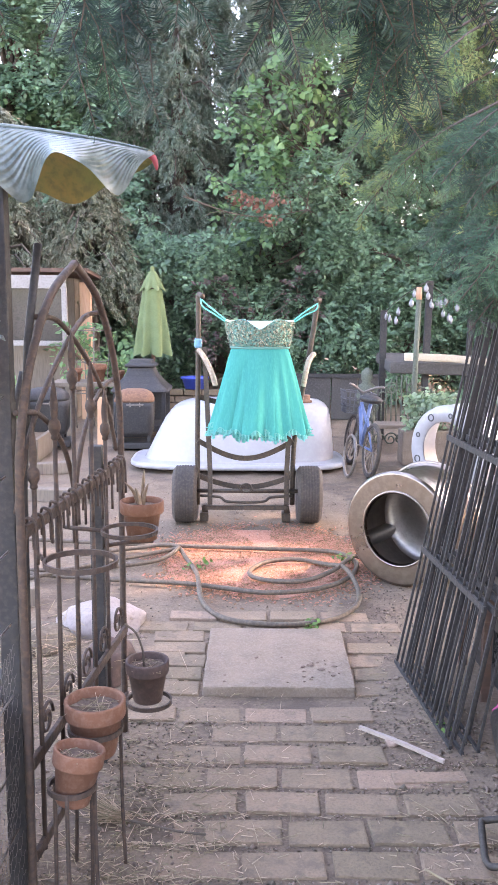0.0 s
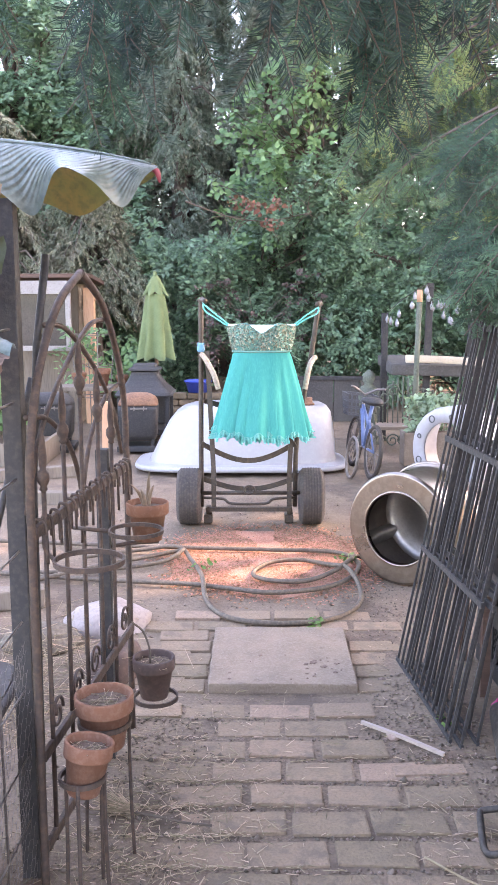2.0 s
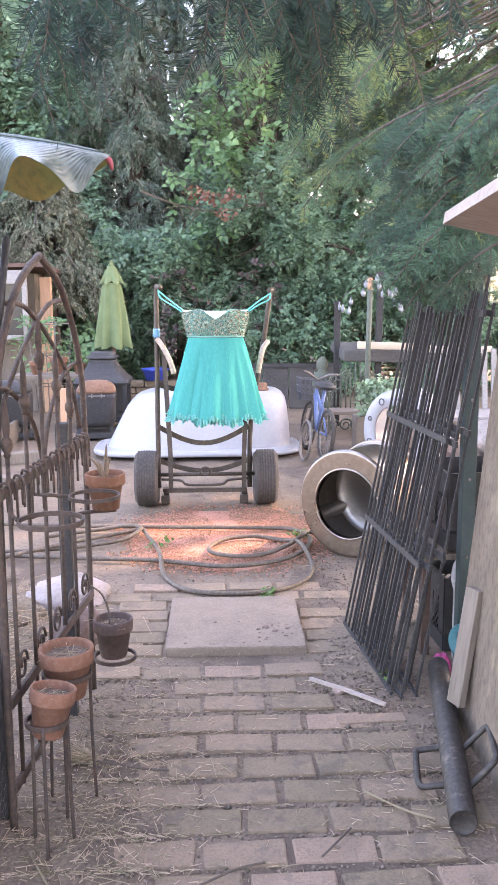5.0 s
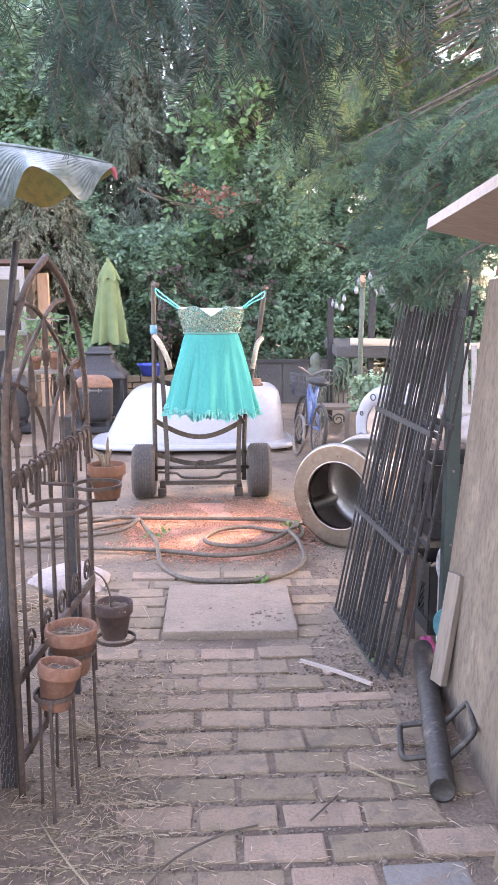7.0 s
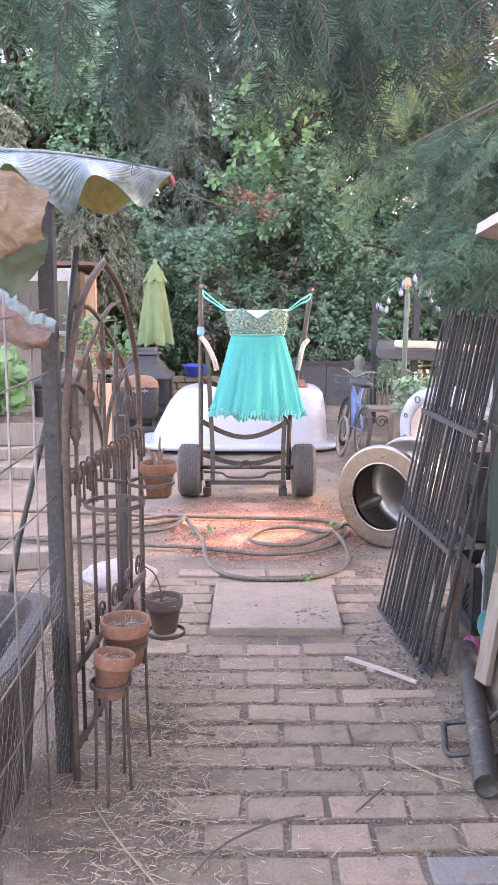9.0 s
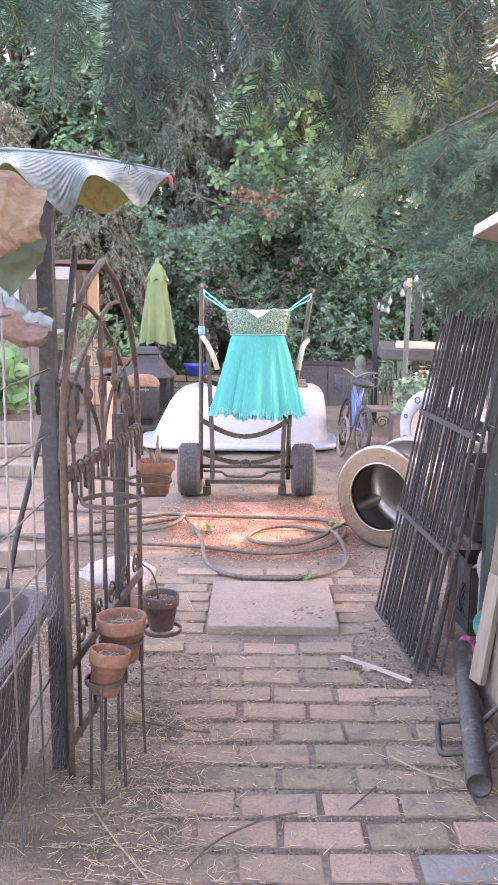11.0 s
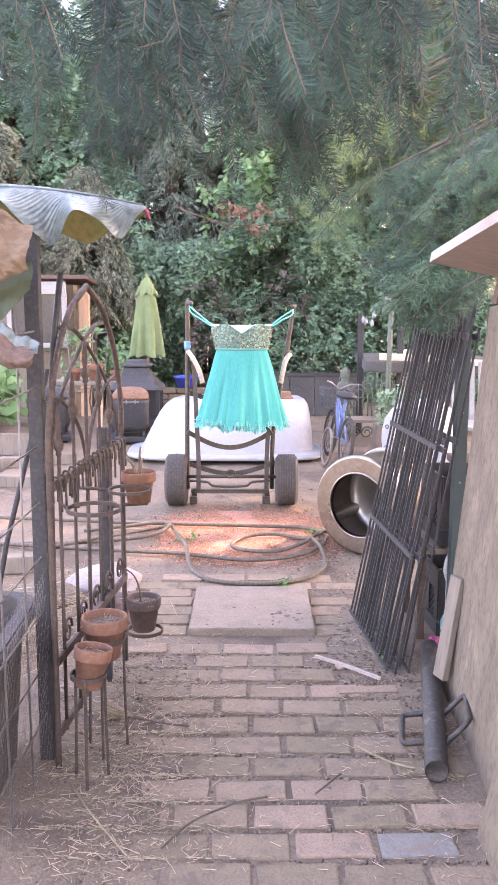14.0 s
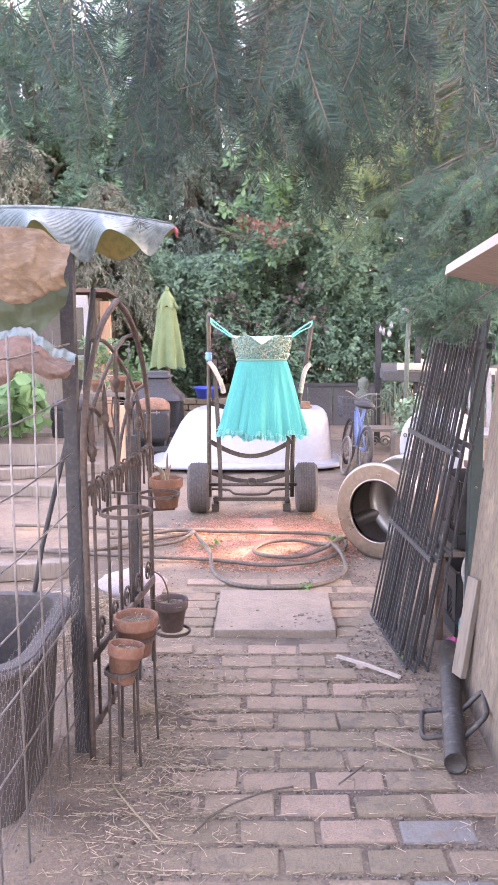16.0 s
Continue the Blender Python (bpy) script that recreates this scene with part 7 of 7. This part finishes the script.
def build_fir():
    """The fir over the path: trunk beside the shed, boughs that hang into the view."""
    r = np.random.default_rng(5)
    base = (2.7, 1.2, 0)
    o = np.array(base)
    t = thing("fir_tree", pose(*base), "large fir whose needled boughs hang over the path", "tree")
    bm = B()
    tube(bm, [(0, 0, -0.1), (0.05, 0.03, 3.0), (0.0, 0.1, 9.0)], [0.24, 0.18, 0.05], 14)
    part("trunk", bm, BARK, t, smooth=True)

    def gather(limb, lots, per_m, ln, wd):
        """Links the twigs and needles of one bough; lots: material, name and (start, end, plane) rows."""
        for material, nm, rows in lots:
            if rows:
                S, E, N = (np.array([q[j] for q in rows]) for j in range(3))
                soup("twig_growth", *twig_rods(S - o, E - o, 0.0014), TWIG, limb)["kind"] = "stuff"
                soup(nm, *combed(S - o, E - o, N, per_m, ln, wd), material, limb)["kind"] = "stuff"

    def shoot(rows, root, tip, plane, bow=0.06, steps=4):
        """A bent shoot from root to tip, as rows of straight lengths."""
        v = tip - root
        L = np.linalg.norm(v)
        side = unit(np.cross(v, plane))
        c = r.normal(0, bow) * L
        pts = [root + v * f + side * c * math.sin(math.pi * f) for f in np.linspace(0, 1, steps + 1)]
        for q, w in zip(pts, pts[1:]):
            rows.append((q, w, plane))
        return pts

    def hanging(tips):
        """Twigs that hang close over the path, coloured dark as if backlit: long shoots with short ones beside them."""
        bm = B()
        rows = []
        first = None
        for x, y, z in tips:
            L = r.uniform(0.20, 0.34)
            tip = np.array((x, y, z))
            root = tip + np.array((r.uniform(-0.01, 0.05), r.uniform(-0.04, 0.06), L))
            plane = unit(np.array((r.normal(0, 0.45), -1.0, r.normal(0.1, 0.25))))
            pts = shoot(rows, root, tip, plane, 0.05)
            side = unit(np.cross(tip - root, plane))
            for k in range(5):
                f = 0.08 + 0.17 * k + r.uniform(0, 0.08)
                g = root + (tip - root) * f
                e = g + side * (1 if k % 2 else -1) * r.uniform(0.025, 0.06) + np.array((0, r.normal(0, 0.02), -r.uniform(0.05, 0.13)))
                shoot(rows, g, e, unit(plane + r.normal(0, 0.25, 3)), 0.08, 2)
            q = Vector(root) - Vector(base)
            if first is None:
                first = q
            tube(bm, [q, q + Vector((0.25, -0.05, 0.10)), first + Vector((0.7, -0.1, 0.35))], [0.002, 0.0026, 0.004], 5)
        limb = part("bough", bm, BARK, t, smooth=True)
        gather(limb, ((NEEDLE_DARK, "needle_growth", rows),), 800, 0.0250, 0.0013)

    def drooping(tip, L, young, near=1.0, main=NEEDLE):
        """A bough that comes down from the trunk, with combs of shoots hanging from both its sides."""
        bm = B()
        tip = np.array(tip)
        axis = unit(np.array((-0.66, r.normal(0, 0.2), -0.64 + r.normal(0, 0.13))))
        root = tip - axis * L
        plane = unit(np.array((r.normal(0.1, 0.25), -0.75, 0.6 + r.normal(0, 0.2))))
        old, fresh = [], []
        pts = [root + (tip - root) * f + np.array((0, 0, 0.09 * L * math.sin(math.pi * f))) for f in np.linspace(0, 1, 7)]
        for q, w in zip(pts, pts[1:]):
            old.append((q, w, plane))
        side = unit(np.cross(axis, plane))
        for k in range(int(L / 0.030)):
            f = (k + r.uniform(0, 0.9)) / (L / 0.030)
            g = root + (tip - root) * f + np.array((0, 0, 0.09 * L * math.sin(math.pi * f)))
            ln = (0.05 + 0.17 * (1 - f) ** 0.8 * min(1, 0.3 + 2.5 * f)) * r.uniform(0.65, 1.15) * near
            sg = 1 if k % 2 else -1
            d = unit(axis * 0.65 + side * sg * 0.75 + np.array((0, 0, -0.45)))
            e = g + d * ln
            pl = unit(plane + r.normal(0, 0.2, 3))
            rows = fresh if r.uniform() < young else old
            shoot(rows, g, e, pl, 0.05, 3)
            sub_side = unit(np.cross(d, pl))
            for w in (0.3, 0.5, 0.7):
                if ln > 0.07:
                    m = g + d * ln * w
                    for h in (-1, 1):
                        q = ln * (0.95 - w) * 0.6 * r.uniform(0.7, 1.2)
                        (fresh if r.uniform() < young * 1.4 else old).append((m, m + d * q * 0.75 + sub_side * h * q * 0.7 + np.array((0, 0, -0.2 * q)), pl))
        a = Vector(root) - Vector(base)
        tube(bm, [Vector(v) - Vector(base) for v in pts[::-1]] + [a + Vector((0.45, -0.1, 0.22)), a + Vector((0.95, -0.3, 0.3))], [0.0015, 0.002, 0.0025, 0.003, 0.0035, 0.004, 0.0045, 0.006, 0.008], 6)
        limb = part("bough", bm, BARK, t, smooth=True)
        gather(limb, ((main, "needle_growth", old), (NEEDLE_NEW, "young_growth", fresh)), 680, 0.0235, 0.0022)

    # twigs that hang close over the camera's way
    tips = [(-0.13, 1.36, 1.57), (-0.17, 1.40, 1.60), (-0.03, 1.30, 1.66), (0.265, 1.335, 1.55), (0.25, 1.36, 1.59), (0.29, 1.30, 1.60), (0.36, 1.25, 1.66), (0.18, 1.31, 1.67), (0.44, 1.2, 1.68), (0.06, 1.25, 1.70)]
    for x, y, z in list(tips):
        for q in range(2):
            tips.append((x + r.normal(0, 0.035), y + r.normal(0, 0.06), z + r.uniform(0.03, 0.12)))
    for k in range(26):
        tips.append((-0.44 + 0.037 * k + r.uniform(-0.03, 0.03), r.uniform(0.42, 0.75), 1.645 + r.uniform(-0.04, 0.07)))
    for k in range(24):
        tips.append((-0.42 + 0.042 * k + r.uniform(-0.03, 0.03), r.uniform(0.8, 1.15), 1.60 + r.uniform(-0.03, 0.10)))
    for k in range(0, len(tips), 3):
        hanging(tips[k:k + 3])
    # heavy boughs beyond the shed's roof
    for k in range(20):
        z0 = r.uniform(1.50, 2.75)
        x0 = r.uniform(0.22 if 1.6 < z0 < 2.05 else 0.36, 1.35)
        y0 = r.uniform(2.95, 4.1)
        for q in range(3):
            x, z = x0 + r.normal(0, 0.06), z0 + r.normal(0, 0.05)
            drooping((x, y0 + r.normal(0, 0.08), z + (0.12 if x < 0.4 else 0.0)), r.uniform(0.4, 0.68), 0.45 if 1.62 < z < 2.3 and k % 3 else 0.18)
    for k in range(14):
        drooping((r.uniform(0.75, 1.5), r.uniform(3.0, 4.2), r.uniform(2.2, 2.95)), r.uniform(0.5, 0.7), 0.3)
    # nearer boughs over the stacked panels, in the shade-darkened needle colour
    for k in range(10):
        drooping((r.uniform(0.60, 0.88), r.uniform(2.35, 2.7), r.uniform(1.19, 1.36)), r.uniform(0.22, 0.34), 0.0, 0.75, NEEDLE_SHADE)
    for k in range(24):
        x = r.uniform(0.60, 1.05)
        drooping((x, r.uniform(2.3, 2.85), 1.25 + r.uniform(0.0, 0.45) + 0.15 * max(0.0, 0.75 - x)), r.uniform(0.26, 0.42), 0.04, 0.75, NEEDLE_SHADE)


build_fir()


def build_canopy():
    """Unseen tall trees added to the side to keep the yard in shade; the sun reaches the wood chips through a gap."""
    r = random.Random(31)
    trees = {(5.5, 3.0): ([], []), (8.5, 7.0): ([], []), (11.5, 4.0): ([], []), (8.0, 11.0): ([], [])}

    def clump(hit, rad, h):
        p = hit + SUN_DIR * (h / SUN_DIR.z)
        cs, rs = trees[min(trees, key=lambda q: (q[0] - p.x) ** 2 + (q[1] - p.y) ** 2)]
        cs.append(tuple(p))
        rs.append(rad)
    count = 0
    while count < 320:
        h = r.uniform(5.5, 9.5)
        hit = Vector((r.uniform(-5, 4), r.uniform(-3, 9.5), 0))
        rad = r.uniform(0.5, 0.85)
        if ((hit.x - 0.20) / (0.62 + rad)) ** 2 + ((hit.y - 4.55) / (0.55 + rad)) ** 2 < 1:
            continue
        count += 1
        # a second gap lets some sun through to the fir's boughs
        if ((hit.x + 1.35) / (0.15 + rad)) ** 2 + ((hit.y - 2.75) / (0.15 + rad)) ** 2 > 1:
            clump(hit, rad, h)
    # extra clumps added to block stray sun beside the slab
    for x, y in ((-0.35, 3.2), (-0.75, 3.45), (0.1, 3.1)):
        clump(Vector((x, y, 0)), 0.6, 7.0)
    # and more of them to keep the sun off the hedge
    for k in range(150):
        clump(Vector((r.uniform(-8, 3), r.uniform(9.0, 13.5), 0)), r.uniform(0.5, 0.85), r.uniform(6.5, 10.5))
    for (x, y), (cs, rs) in trees.items():
        if cs:
            broad_tree("shade_maple", (x, y, 0), 7.6, 0.25, cs, rs, int(150 * len(cs)), 0.24, LEAF_TREE, "unseen tall maple added beside the yard to shade it", shape=0.48, per=0)


build_canopy()


# ---- pieces of the path ----
build_path()
